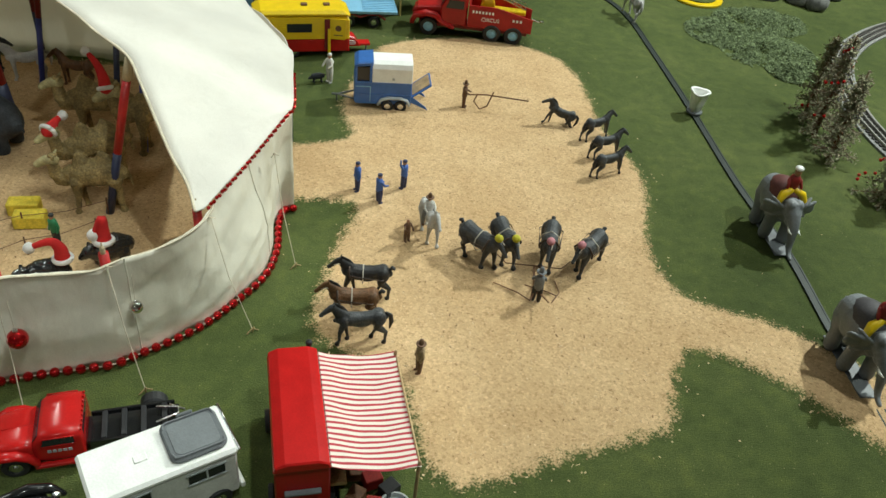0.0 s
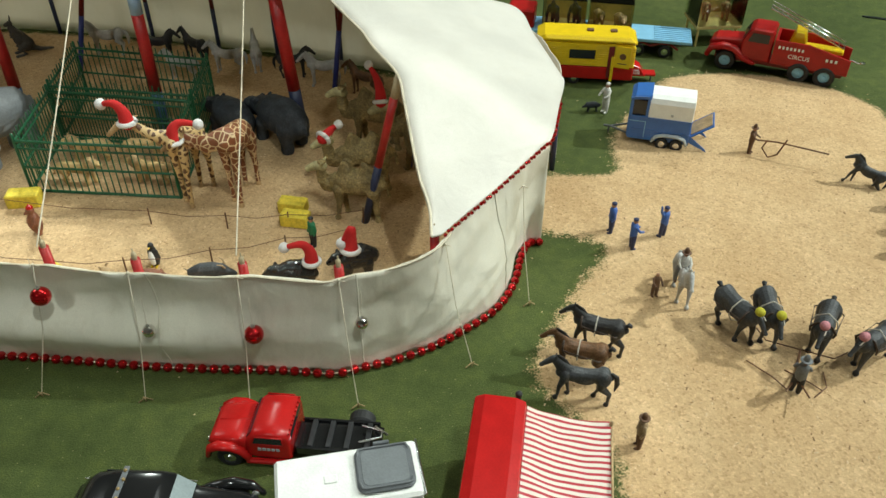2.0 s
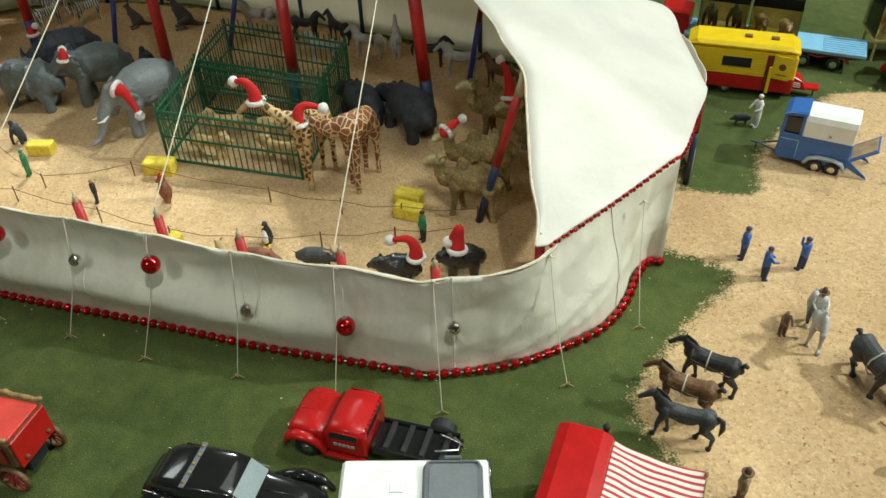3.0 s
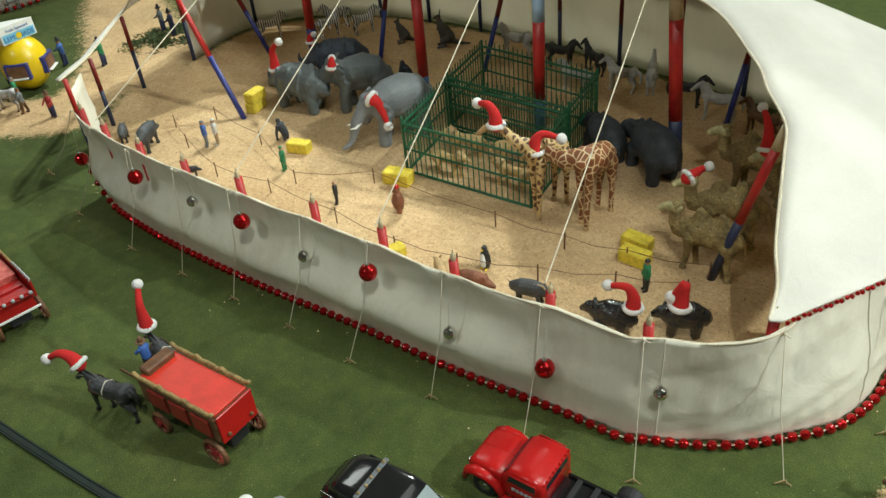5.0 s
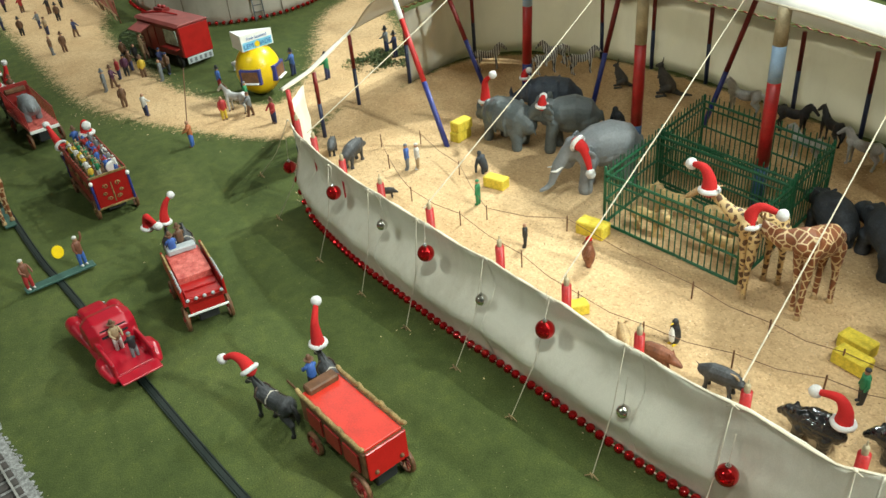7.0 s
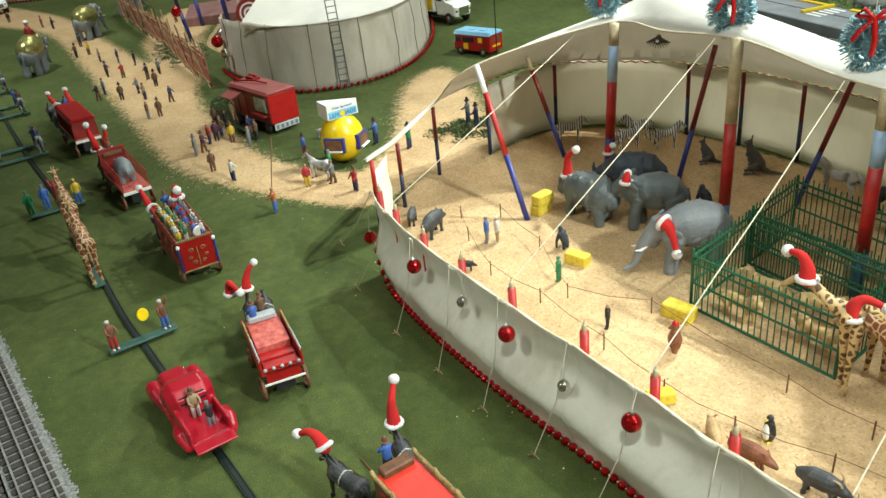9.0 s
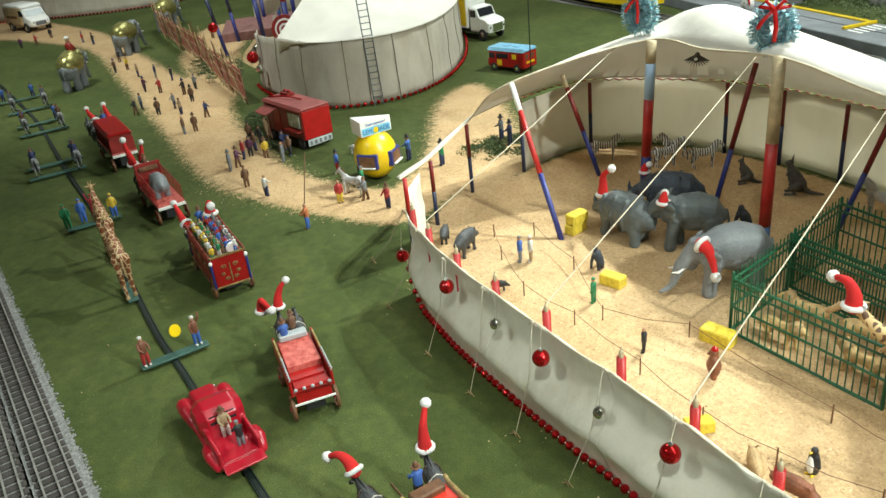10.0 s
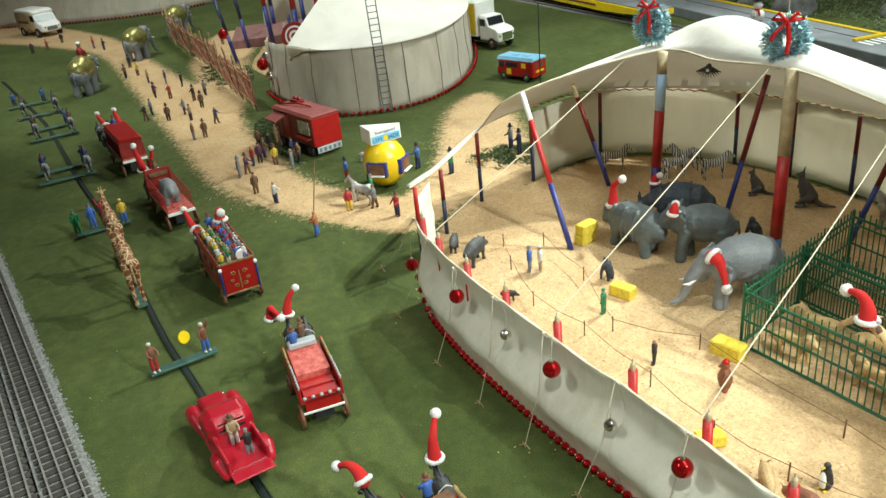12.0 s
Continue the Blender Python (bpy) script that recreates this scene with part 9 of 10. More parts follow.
for i, (x, y) in enumerate(CROWD):
    legs = REDC if i == 23 else (YELC if i == 27 else LOWER[i % 8])
    person(x, y, (i * 67) % 360, TORSO[i % len(TORSO)], legs, "small painted toy visitor on the sawdust path", ("stand", "walk", "reach", "stand")[i % 4], i % 3, LOWER[(i * 3) % 8], 0.0034, 1.05, "path visitors")
person(-1.823, 0.625, 250, (0.45, 0.14, 0.05), BLUEC, "toy man in orange shirt holding a long pole", "reach", 0, BROWNC, 0, 1.1)
solid("long_pole", Shape().tube([(0, 0, 0.0), (-0.05, 0.035, 0.13)], 0.0013, 6, 0), [BROWN], -1.845, 0.625, 0, "thin brown pole held by a toy man", "pole", "", 0.035)
for x, y, c in ((-2.114, 1.274, GREYC), (-2.054, 1.274, NAVYC), (-2.02, 1.05, GREENC), (-2.12, 0.985, BLUEC)):
    person(x, y, 220, c, NAVYC, "toy figure in dark clothes outside the tent", "reach", 2, BLACKC, 0.003, 1.2, "tent helpers")
bush_patch(-2.06, 1.24, 0.11, 0.13, 0.022, 4200, 9, "low patch of green turf outside the tent")
bush_patch(-2.72, 0.665, 0.26, 0.06, 0.014, 4200, 10, "low strip of grey-green turf beside the path")
bush_patch(-3.9, 0.62, 0.45, 0.12, 0.022, 7000, 12, "low strip of grey-green turf beside the path")
animal("horse_figurine", "spot", lambda: horse(0), [WHITEHORSE, BROWNHORSE], -1.955, 0.775, 215, "pale horse figurine in front of a yellow stand", "horse", "", 0.003, 0.95)
animal("dog_figurine", 2, hog, [WHITEHORSE], -2.28, 0.87, 40, "small white dog figurine on the grass", "dog", "", 0, 0.8)

# ---- ticket wagon ----
TICKRED = mat("pinkish_dull_red", (0.34, 0.075, 0.065), 0.55, var=0.2, scale=40)
t = thing("ticket_wagon", -2.522, 0.752, 200, "dark red toy ticket wagon with an open pale hatch", "wagon")
part("body", Shape().box(-0.116, 0.116, -0.051, 0.051, 0.034, 0.126, 0, 0.002), DULLRED, t, "dark red wagon body")
part("end_panel", Shape().box(-0.1185, -0.1155, -0.049, 0.049, 0.036, 0.124, 0, 0.0006), RED, t, "brighter red end panel")
part("roof", Shape().prism([(-0.055, 0.126), (0.055, 0.126), (0.046, 0.133), (-0.046, 0.133)], -0.121, 0.119, 0, 0.002, M=pose(0, 0, 0, 0, 0, 90)), TICKRED, t, "lighter pinkish red roof")
f = part("hatch_frame", Shape().box(-0.106, -0.030, 0.0508, 0.0524, 0.066, 0.117, 0, 0.0004), BROWN, t, "dark hatch frame")
part("hatch", Shape().box(-0.101, -0.035, 0.0522, 0.0536, 0.070, 0.113, 0, 0.0004), mat("pale_hatch", (0.66, 0.78, 0.70), 0.5, var=0.25, scale=60, second=(0.30, 0.42, 0.36)), f, "pale lit hatch with goods behind")
part("shelf", Shape().box(-0.108, -0.028, 0.0528, 0.070, 0.060, 0.064, 0, 0.0008), DULLRED, t)
for k, x in enumerate((-0.012, 0.036, 0.084)):
    part("side_panel", Shape().box(x - 0.019, x + 0.019, 0.0508, 0.0526, 0.044, 0.114, 0, 0.0006), RED if k == 1 else DULLRED, t, "raised red side panel")
part("skirt", Shape().box(-0.1195, -0.1165, -0.044, 0.044, 0.014, 0.034, 0, 0.001), LIGHTGREY, t, "pale grey end skirt")
s = Shape()
for k in range(5):
    s.box(-0.1205, -0.1193, -0.038 + k * 0.017, -0.030 + k * 0.017, 0.018, 0.030, 0, 0.0003)
part("skirt_bars", s, GREYP, t)
for x in (-0.082, 0.082):
    for y in (-0.048, 0.048):
        wheel(t, x, y, 0.020, 0.010, GREYP)
part("shutter", Shape().box(0.0, 0.07, 0, 0.045, -0.0015, 0.0015, 0, 0.0006, M=pose(0.03, 0.052, 0.118, -18, 0, 0)), TICKRED, t, "propped red shutter")
part("shutter_prop", Shape().tube([(0.095, 0.092, 0.104), (0.095, 0.053, 0.07)], 0.0012, 6, 0), WOOD, t)
part("roof_rail", Shape().tube([(0.11, 0.03, 0.1365), (0.035, 0.005, 0.142), (-0.02, -0.012, 0.1365)], 0.0028, 8, 0), RED, t, "red pole lying on the roof")
part("roof_goods", Shape().box(0.055, 0.105, -0.035, -0.008, 0.132, 0.143, 0, 0.0012).ball((0.062, -0.02, 0.147), (0.009, 0.008, 0.006), 0, 8, 6).ball((0.09, -0.022, 0.146), (0.008, 0.008, 0.005), 0, 8, 6), DULLRED, t, "red bundles on the roof")
person(-2.555, 0.650, 110, TANC, TANC, "pale toy acrobat climbing beside a ticket wagon", "wave", 0, BROWNC, 0.03, 1.0)
person(-2.60, 0.668, 130, TANC, REDC, "pale toy acrobat leaning on a ticket wagon", "reach", 0, BROWNC, 0.02, 1.0)

# ---- lemonade stand ----
t = thing("lemonade_stand", -2.055, 0.873, 322, "round yellow lemon-shaped toy drink stand with a sign", "stand")
s = Shape().ball((0, 0, 0.066), (0.058, 0.058, 0.066), 0, 24, 16)
s.v = [(p[0], p[1], max(p[2], 0.002)) for p in s.v]
part("lemon_body", s, YELLOW, t, "glossy yellow lemon body")
for a in (0, 88):
    M = pose(0, 0, 0, 0, 0, a)
    f = part("window_frame", Shape().box(0.048, 0.060, -0.028, 0.028, 0.042, 0.082, 0, 0.001, M=M), BLUE, t, "blue window frame")
    # Solid brown panel gives the shade of the opening.
    part("opening", Shape().box(0.0602, 0.0612, -0.022, 0.022, 0.048, 0.077, 0, 0.0003, M=M), BROWN, f, "brown panel for the shaded opening")
    part("shelf", Shape().box(0.0604, 0.068, -0.022, 0.022, 0.046, 0.049, 0, 0.0005, M=M), WHITE, f)
M = pose(0, 0, 0, 0, 0, 52)
tri = [(0.024, -0.045), (0.024, 0.045), (-0.040, -0.038)]
part("sign", Shape().add([(x, y, z) for z in (0.126, 0.166) for x, y in tri], [(2, 1, 0), (3, 4, 5), (0, 1, 4, 3), (1, 2, 5, 4), (2, 0, 3, 5)], 0, False, M), WHITE, t, "white three-sided sign box")
SIGNBLUE = mat("sign_blue", (0.03, 0.13, 0.42), 0.5)
SIGNPALE = mat("sign_pale_blue", (0.20, 0.55, 0.75), 0.5)
part("sign_panel", Shape().box(0.0236, 0.0246, -0.042, 0.042, 0.1275, 0.1475, 0, 0.0002, M=M), SIGNPALE, t, "pale blue panel behind the words")
for word, size, z in (("LEM  NADE", 0.0160, 0.1315), ("Fresh Squeezed", 0.0092, 0.1520)):
    p = M @ Vector((0.0249, 0, z))
    letters(word, size, SIGNBLUE, t, tuple(p), (90, 0, 142), "blue painted words")
part("sign_lemon", Shape().disc(tuple(M @ Vector((0.0249, -0.001, 0.1370))), tuple(M.to_3x3() @ Vector((1, 0, 0))), 0.0075, 0.0012, 0, 18), YELLOW, t, "yellow painted lemon")
t.matrix_world = t.matrix_world @ Matrix.Scale(1.03, 4)

# ---- second tent ----
BROWNSEAM = mat("seam_and_shade", (0.30, 0.25, 0.19), 0.9, var=0.3)
tb = thing("ring_tent", 0, 0, 0, "second cream canvas circus tent with open front", "tent")
TB = [(-3.45, 0.79, 0), (-3.30, 0.765, 0), (-3.05, 0.81, 0), (-2.83, 0.915, 0), (-2.765, 1.09, 0), (-2.81, 1.26, 0), (-2.97, 1.43, 0), (-3.26, 1.60, 0), (-3.7, 1.75, 0), (-4.2, 1.8, 0)]
TBL = evenly(spline(TB, 10), 0.02)
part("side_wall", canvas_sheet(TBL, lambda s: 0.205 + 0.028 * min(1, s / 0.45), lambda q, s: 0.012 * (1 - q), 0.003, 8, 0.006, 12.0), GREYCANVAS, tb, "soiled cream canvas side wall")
# Real seams, drawn dark and wide so their soft shading is painted in.
for i in range(10, len(TBL) - 4, 9):
    p, d_ = TBL[i], (TBL[i + 1] - TBL[i - 1]).normalized()
    o_ = Vector((d_.y, -d_.x, 0))
    hh = 0.205 + 0.028 * min(1, i * 0.02 / 0.45)
    part("seam", Shape().tube([p + o_ * (sheet_push(lambda q, s: 0.012 * (1 - q), 0.006, 12.0, i * 0.02, k / 8) + 0.0006) + Vector((0, 0, 0.001 + hh * k / 8)) for k in range(9)], 0.0036, 6, 0, squash=0.5), BROWNSEAM, tb, "stitched seam, dark and wide to include its shading")
TBK = evenly(spline([(-4.75, 0.95, 0), (-4.95, 1.25, 0), (-4.9, 1.6, 0), (-4.2, 1.85, 0)], 10), 0.03)
part("back_wall", canvas_sheet(TBK, lambda s: 0.24, lambda q, s: 0, 0.003, 5, 0.006, 15.0), BACKC, tb)
roofE = spline([(-3.03, 0.80, 0.232), (-2.83, 0.905, 0.236), (-2.755, 1.09, 0.236), (-2.80, 1.27, 0.236), (-2.96, 1.44, 0.236), (-3.25, 1.61, 0.236), (-3.7, 1.76, 0.236), (-4.2, 1.81, 0.236)], 6)
roofR = spline([(-3.05, 0.81, 0.234), (-3.16, 0.93, 0.32), (-3.30, 1.08, 0.42), (-3.38, 1.16, 0.47), (-3.42, 1.2, 0.47), (-3.5, 1.2, 0.46), (-3.7, 1.22, 0.46), (-4.0, 1.25, 0.45)], 6)
vs, fs = [], []
for e, r in zip(roofE, roofR):
    for k in range(9):
        q = k / 8
        vs.append(e.lerp(r, q) - Vector((0, 0, 0.05 * math.sin(math.pi * q))))
for i in range(len(roofE) - 1):
    for k in range(8):
        a = i * 9 + k
        fs.append((a, a + 9, a + 10, a + 1))
o = len(vs)
vs += [p - Vector((0, 0, 0.003)) for p in vs]
fs += [tuple(o + k for k in f[::-1]) for f in fs]
part("roof", Shape().add(vs, fs, 0, True), ROOF, tb, "white canvas roof rising to a peak")
for bx, by, tx, ty, h, r in ((-3.50, 1.02, -3.55, 1.04, 0.42, 0.012), (-3.95, 1.0, -4.0, 1.0, 0.45, 0.014), (-4.3, 0.92, -4.35, 0.9, 0.42, 0.012), (-4.05, 0.70, -4.15, 0.66, 0.30, 0.009), (-4.6, 1.15, -4.65, 1.15, 0.4, 0.012), (-4.75, 1.0, -4.75, 1.0, 0.3, 0.01), (-4.4, 0.80, -4.45, 0.78, 0.3, 0.009)):
    s = Shape().tube([(bx, by, 0), ((bx + tx) / 2, (by + ty) / 2, h / 2)], r, 10, 0, cap=False).tube([((bx + tx) / 2, (by + ty) / 2, h / 2), (tx, ty, h)], r, 10, 1, cap=False)
    part("pole", s, [BLUE, POLERED if r > 0.0115 else NAVY], tb, "red and blue tent pole")
RING = [(-3.4, 0.85), (-3.1, 0.9), (-2.95, 1.1), (-3.1, 1.35), (-3.6, 1.65), (-4.3, 1.7), (-4.8, 1.5), (-4.8, 1.0), (-4.3, 0.85), (-3.9, 0.75)]
rim = evenly(spline([(*p, 0) for p in RING], 8, True), 0.03)
mid = sum(rim, Vector()) / len(rim)
s = Shape().add([mid + Vector((0, 0, 0.004))] + [mid.lerp(p, 0.6) + Vector((0, 0, 0.004)) for p in rim] + [p + Vector((0, 0, 0.001)) for p in rim],
                [(0, 1 + k, 1 + (k + 1) % len(rim)) for k in range(len(rim))] + [(1 + k, 1 + len(rim) + k, 1 + len(rim) + (k + 1) % len(rim), 1 + (k + 1) % len(rim)) for k in range(len(rim))], 0, True)
ring_floor = part("sawdust_ring", s, SAW)
layer = ring_floor.data.attributes.new("cover", "FLOAT", "POINT")
layer.data.foreach_set("value", [1.0] * (1 + len(rim)) + [0.6] * len(rim))
tagged(ring_floor, "pale tan sawdust ring inside the second tent", "sawdust", "", "structure")
s = Shape().box(-0.5, 0.5, -0.22, 0.22, 0, 0.05, 0, 0.004)
solid("low_stage", s, [mat("stage_red", (0.26, 0.12, 0.11), 0.6, var=0.25)], -4.55, 1.25, 80, "dull red low stage inside the second tent", "stage", "", 0.001)
for x, y, c in ((-4.35, 1.0, WHITEC), (-4.3, 1.12, BLUEC), (-4.4, 1.25, BLACKC), (-4.5, 1.05, BLUEC)):
    person(x, y, 300, c, c, "toy performer on the low stage", "wave", 1, BROWNC, 0.0515, 1.2, "ring performers")
t = thing("knife_target", -3.70, 0.945, 335, "round red and white target board leaning on a stand", "target", z=0.004)
for k, (r, m) in enumerate(((0.062, DULLRED), (0.046, WHITE), (0.038, DULLRED), (0.026, WHITE), (0.016, DULLRED))):
    part("ring", Shape().disc((0.004 + k * 0.0012, 0, 0.145), (1, 0, 0.25), r, 0.006, 0, 28), m, t)
part("prop", Shape().tube([(-0.006, 0, 0.17), (-0.07, 0, 0.0)], 0.004, 6, 0).tube([(-0.002, 0.03, 0.11), (0.03, 0.03, 0.0)], 0.003, 6, 0), WOOD, t)
gb = thing("bead_garland", 0, 0, 0, "string of red beads along the foot of the second tent", "garland")
bead_far = Shape().ball((0, 0, 0), 0.0075, 0, 8, 6).mesh("bead", BALLRED)
gl = evenly(TBL[6:], 0.023)
for i, p in enumerate(gl[:95]):
    d_ = (gl[min(i + 1, len(gl) - 1)] - gl[max(i - 1, 0)]).normalized()
    ob = part("bead", bead_far, None, gb)
    ob.location = p + Vector((d_.y, -d_.x, 0)) * 0.027 + Vector((0, 0, 0.0105))
t = thing("rope_ladder", -2.748, 1.078, 0, "tall dark ladder leaning on the second tent's wall", "ladder")
for y in (-0.017, 0.017):
    part("rail", Shape().tube([(0.012, y, 0), (-0.05, y, 0.46)], 0.0022, 6, 0), GREYP, t)
for k in range(22):
    q = (k + 0.5) / 22
    part("rung", Shape().tube([(0.012 - 0.062 * q, -0.017, 0.46 * q), (0.012 - 0.062 * q, 0.017, 0.46 * q)], 0.0016, 6, 0), GREYP, t)
for x, y, z, k in ((-3.30, 0.735, 0.13, 1), (-3.20, 0.745, 0.10, 0), (-3.44, 0.77, 0.13, 0), (-4.04, 0.66, 0.15, 1)):
    ornament(x, y, z, 0.024 if k else 0.018, BALLRED if k else SILVER, "shiny red ball on the second tent" if k else "silver ball on the second tent")

# ---- banner fence ----
t = thing("banner_fence", 0, 0, 0, "rough stick fence hung with faded red painted banners", "fence")
BAN = mat("faded_banner", (0.40, 0.075, 0.055), 0.8, var=0.35, scale=38, second=(0.46, 0.22, 0.16))
for k, ((x0, y0), (x1, y1)) in enumerate((((-3.09, 0.66), (-3.32, 0.635)), ((-3.33, 0.63), (-3.62, 0.60)), ((-3.72, 0.60), (-4.02, 0.58)), ((-4.04, 0.575), (-4.4, 0.52)), ((-4.42, 0.51), (-4.8, 0.47)), ((-4.82, 0.46), (-5.25, 0.43)))):
    a, b = Vector((x0, y0, 0)), Vector((x1, y1, 0))
    n = 6
    for i in range(n + 1):
        p = a.lerp(b, i / n) + Vector((0, 0.006 * (i % 2), 0))
        part("stick", Shape().tube([p, p + Vector((0.014 * ((i * 5 + k) % 5 - 2), -0.012 - 0.004 * (i % 3), 0.135 + 0.02 * ((i * 7 + k) % 4)))], 0.0024, 6, 0), WOOD if (i + k) % 3 else BROWN, t)
    part("cross_stick", Shape().tube([a + Vector((0, -0.010, 0.012)), b + Vector((0, -0.010, 0.14))], 0.0022, 6, 0), WOOD, t)
    part("ornament_band", Shape().box(0, (b - a).length, -0.0012, 0.0012, 0.076, 0.088, 0, 0.0004, M=Matrix.Translation(a + Vector((0, -0.0064, 0))) @ Matrix.Rotation(math.atan2((b - a).y, (b - a).x), 4, "Z")), mat("banner_pale", (0.52, 0.36, 0.26), 0.8, var=0.45, scale=70, second=(0.34, 0.08, 0.06)), t, "pale worn band across a banner")
    for z in (0.03, 0.12):
        part("cross_stick", Shape().tube([a + Vector((0, -0.0085, z)), b + Vector((0, -0.0085, z + 0.008))], 0.0024, 6, 0), WOOD, t)
    part("banner", Shape().add([a + Vector((0, -0.0045, 0.025)), b + Vector((0, -0.0045, 0.025)), b + Vector((0, -0.0045, 0.135)), a + Vector((0, -0.0045, 0.135)), a + Vector((0, -0.0025, 0.025)), b + Vector((0, -0.0025, 0.025)), b + Vector((0, -0.0025, 0.135)), a + Vector((0, -0.0025, 0.135))],
                               [(0, 1, 2, 3), (4, 7, 6, 5), (0, 4, 5, 1), (2, 6, 7, 3), (0, 3, 7, 4), (1, 5, 6, 2)]), BAN, t, "faded red painted banner")

# ---- third tent, van, bus and lorry far off ----
tc = thing("far_tent", 0, 0, 0, "cream canvas tent far off with a red bead edge", "tent")
TC = evenly(spline([(-6.9, -0.9, 0), (-6.65, -0.45, 0), (-6.42, 0.0, 0), (-6.35, 0.5, 0), (-6.6, 1.0, 0)], 10), 0.03)
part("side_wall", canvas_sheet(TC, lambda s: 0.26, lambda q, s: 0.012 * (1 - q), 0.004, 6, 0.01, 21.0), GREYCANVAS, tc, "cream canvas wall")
gb = thing("bead_garland", 0, 0, 0, "string of red beads along the foot of the far tent", "garland")
for i, p in enumerate(evenly(TC, 0.026)[:70]):
    ob = part("bead", bead_far, None, gb)
    ob.location = p + Vector((0.03, -0.01, 0.0105))
t = thing("delivery_van", -6.12, -0.36, 30, "white and gold vintage toy delivery van", "van")
VANGOLD = mat("van_gold", (0.50, 0.36, 0.20), 0.4, var=0.35, scale=20)
part("body", Shape().loft([(-0.172, 0.070, 0.036, 0.150, 6), (-0.165, 0.075, 0.034, 0.164, 7), (0.03, 0.075, 0.034, 0.166, 7), (0.085, 0.074, 0.034, 0.160, 6)]), VANGOLD, t, "gold van body")
part("roof", Shape().loft([(-0.17, 0.060, 0.150, 0.172, 4), (-0.15, 0.073, 0.148, 0.177, 4), (0.06, 0.073, 0.148, 0.177, 4), (0.10, 0.066, 0.145, 0.168, 4)]), WHITE, t, "white rounded roof")
part("cab_front", Shape().loft([(0.075, 0.0735, 0.034, 0.158, 6), (0.10, 0.072, 0.034, 0.150, 6), (0.128, 0.070, 0.034, 0.104, 6), (0.165, 0.066, 0.036, 0.092, 5), (0.178, 0.056, 0.040, 0.078, 4)]), WHITE, t, "white cab and bonnet")
part("windscreen", Shape().box(-0.001, 0.001, -0.058, 0.058, 0, 0.046, 0, 0.0003, M=pose(0.1305, 0, 0.103, 0, -34, 0)), mat("pale_glass", (0.30, 0.35, 0.36), 0.1, var=0.1, bump=0), t, "pale reflective windscreen")
part("grille", Shape().box(0.176, 0.181, -0.034, 0.034, 0.046, 0.070, 0, 0.001), GREYP, t, "dark grille")
for sy in (-1, 1):
    part("side_window", Shape().prism([(0.055, 0.105), (0.112, 0.105), (0.098, 0.142), (0.055, 0.142)], 0.0738 * sy - 0.001, 0.0738 * sy + 0.001, 0), DARKGLASS, t, "dark cab window")
    part("lettering_bar", Shape().box(-0.13, 0.02, 0.0756 * sy - 0.0008, 0.0756 * sy + 0.0008, 0.088, 0.106, 0, 0.0003), BROWN, t, "brown bar of lettering")
    part("headlamp", Shape().ball((0.174, 0.045 * sy, 0.066), (0.006, 0.009, 0.009), 0, 10, 8), CHROME, t, "chrome headlamp")
for x in (-0.1, 0.11):
    for y in (-0.07, 0.07):
        wheel(t, x, y, 0.032, 0.018)
t = thing("catering_bus", -2.845, 1.655, 207, "red vintage toy bus with a light blue roof", "bus")
part("body", Shape().box(-0.085, 0.085, -0.042, 0.042, 0.016, 0.078, 0, 0.004), RED, t, "red bus body")
part("nose", Shape().box(0.083, 0.094, -0.038, 0.038, 0.016, 0.048, 0, 0.004), RED, t)
part("roof", Shape().prism([(-0.043, 0.078), (0.043, 0.078), (0.036, 0.09), (-0.036, 0.09)], -0.09, 0.088, 0, 0.003, M=pose(0, 0, 0, 0, 0, 90)), SKYBLUE, t, "light blue roof")
for x in (-0.04, 0.01):
    part("roof_vent", Shape().box(x, x + 0.025, -0.012, 0.012, 0.09, 0.0925, 0, 0.0008), SKYBLUE, t)
for sy in (-1, 1):
    part("side_window", Shape().box(-0.01, 0.045, 0.0424 * sy - 0.0008, 0.0424 * sy + 0.0008, 0.052, 0.07, 0, 0.0003), DARKGLASS, t, "dark serving window")
    part("cab_window", Shape().box(0.055, 0.08, 0.0424 * sy - 0.0008, 0.0424 * sy + 0.0008, 0.05, 0.07, 0, 0.0003), DARKGLASS, t)
    part("poster", Shape().box(0.02, 0.042, 0.0424 * sy - 0.0008, 0.0424 * sy + 0.0008, 0.024, 0.046, 0, 0.0003), YELLOW, t, "yellow painted poster")
    part("notice", Shape().box(-0.05, -0.03, 0.0424 * sy - 0.0008, 0.0424 * sy + 0.0008, 0.052, 0.07, 0, 0.0003), YELLOW, t, "yellow notice")
    for x in (-0.05, 0.06):
        wheel(t, x, 0.039 * sy, 0.0165, 0.009)
for y in (-0.022, 0.012):
    part("rear_window", Shape().box(-0.0862, -0.0848, y, y + 0.018, 0.052, 0.07, 0, 0.0003), BROWN, t)
part("rear_bar", Shape().box(-0.0862, -0.0848, -0.025, 0.025, 0.034, 0.042, 0, 0.0003), YELLOW, t, "yellow bar of lettering")
t = thing("box_lorry", -3.53, 1.775, 20, "white toy box lorry with yellow side panels", "lorry")
part("box", Shape().box(-0.24, 0.03, -0.06, 0.06, 0.05, 0.20, 0, 0.003), WHITE, t, "white box body")
for sy in (-1, 1):
    part("side_panel", Shape().box(-0.235, 0.025, 0.0605 * sy - 0.001, 0.0605 * sy + 0.001, 0.06, 0.195, 0, 0.0004), YELLOW, t, "yellow side panel")
    part("emblem", Shape().box(-0.06, -0.02, 0.0625 * sy - 0.0006, 0.0625 * sy + 0.0006, 0.11, 0.16, 0, 0.0003), GOLD, t)
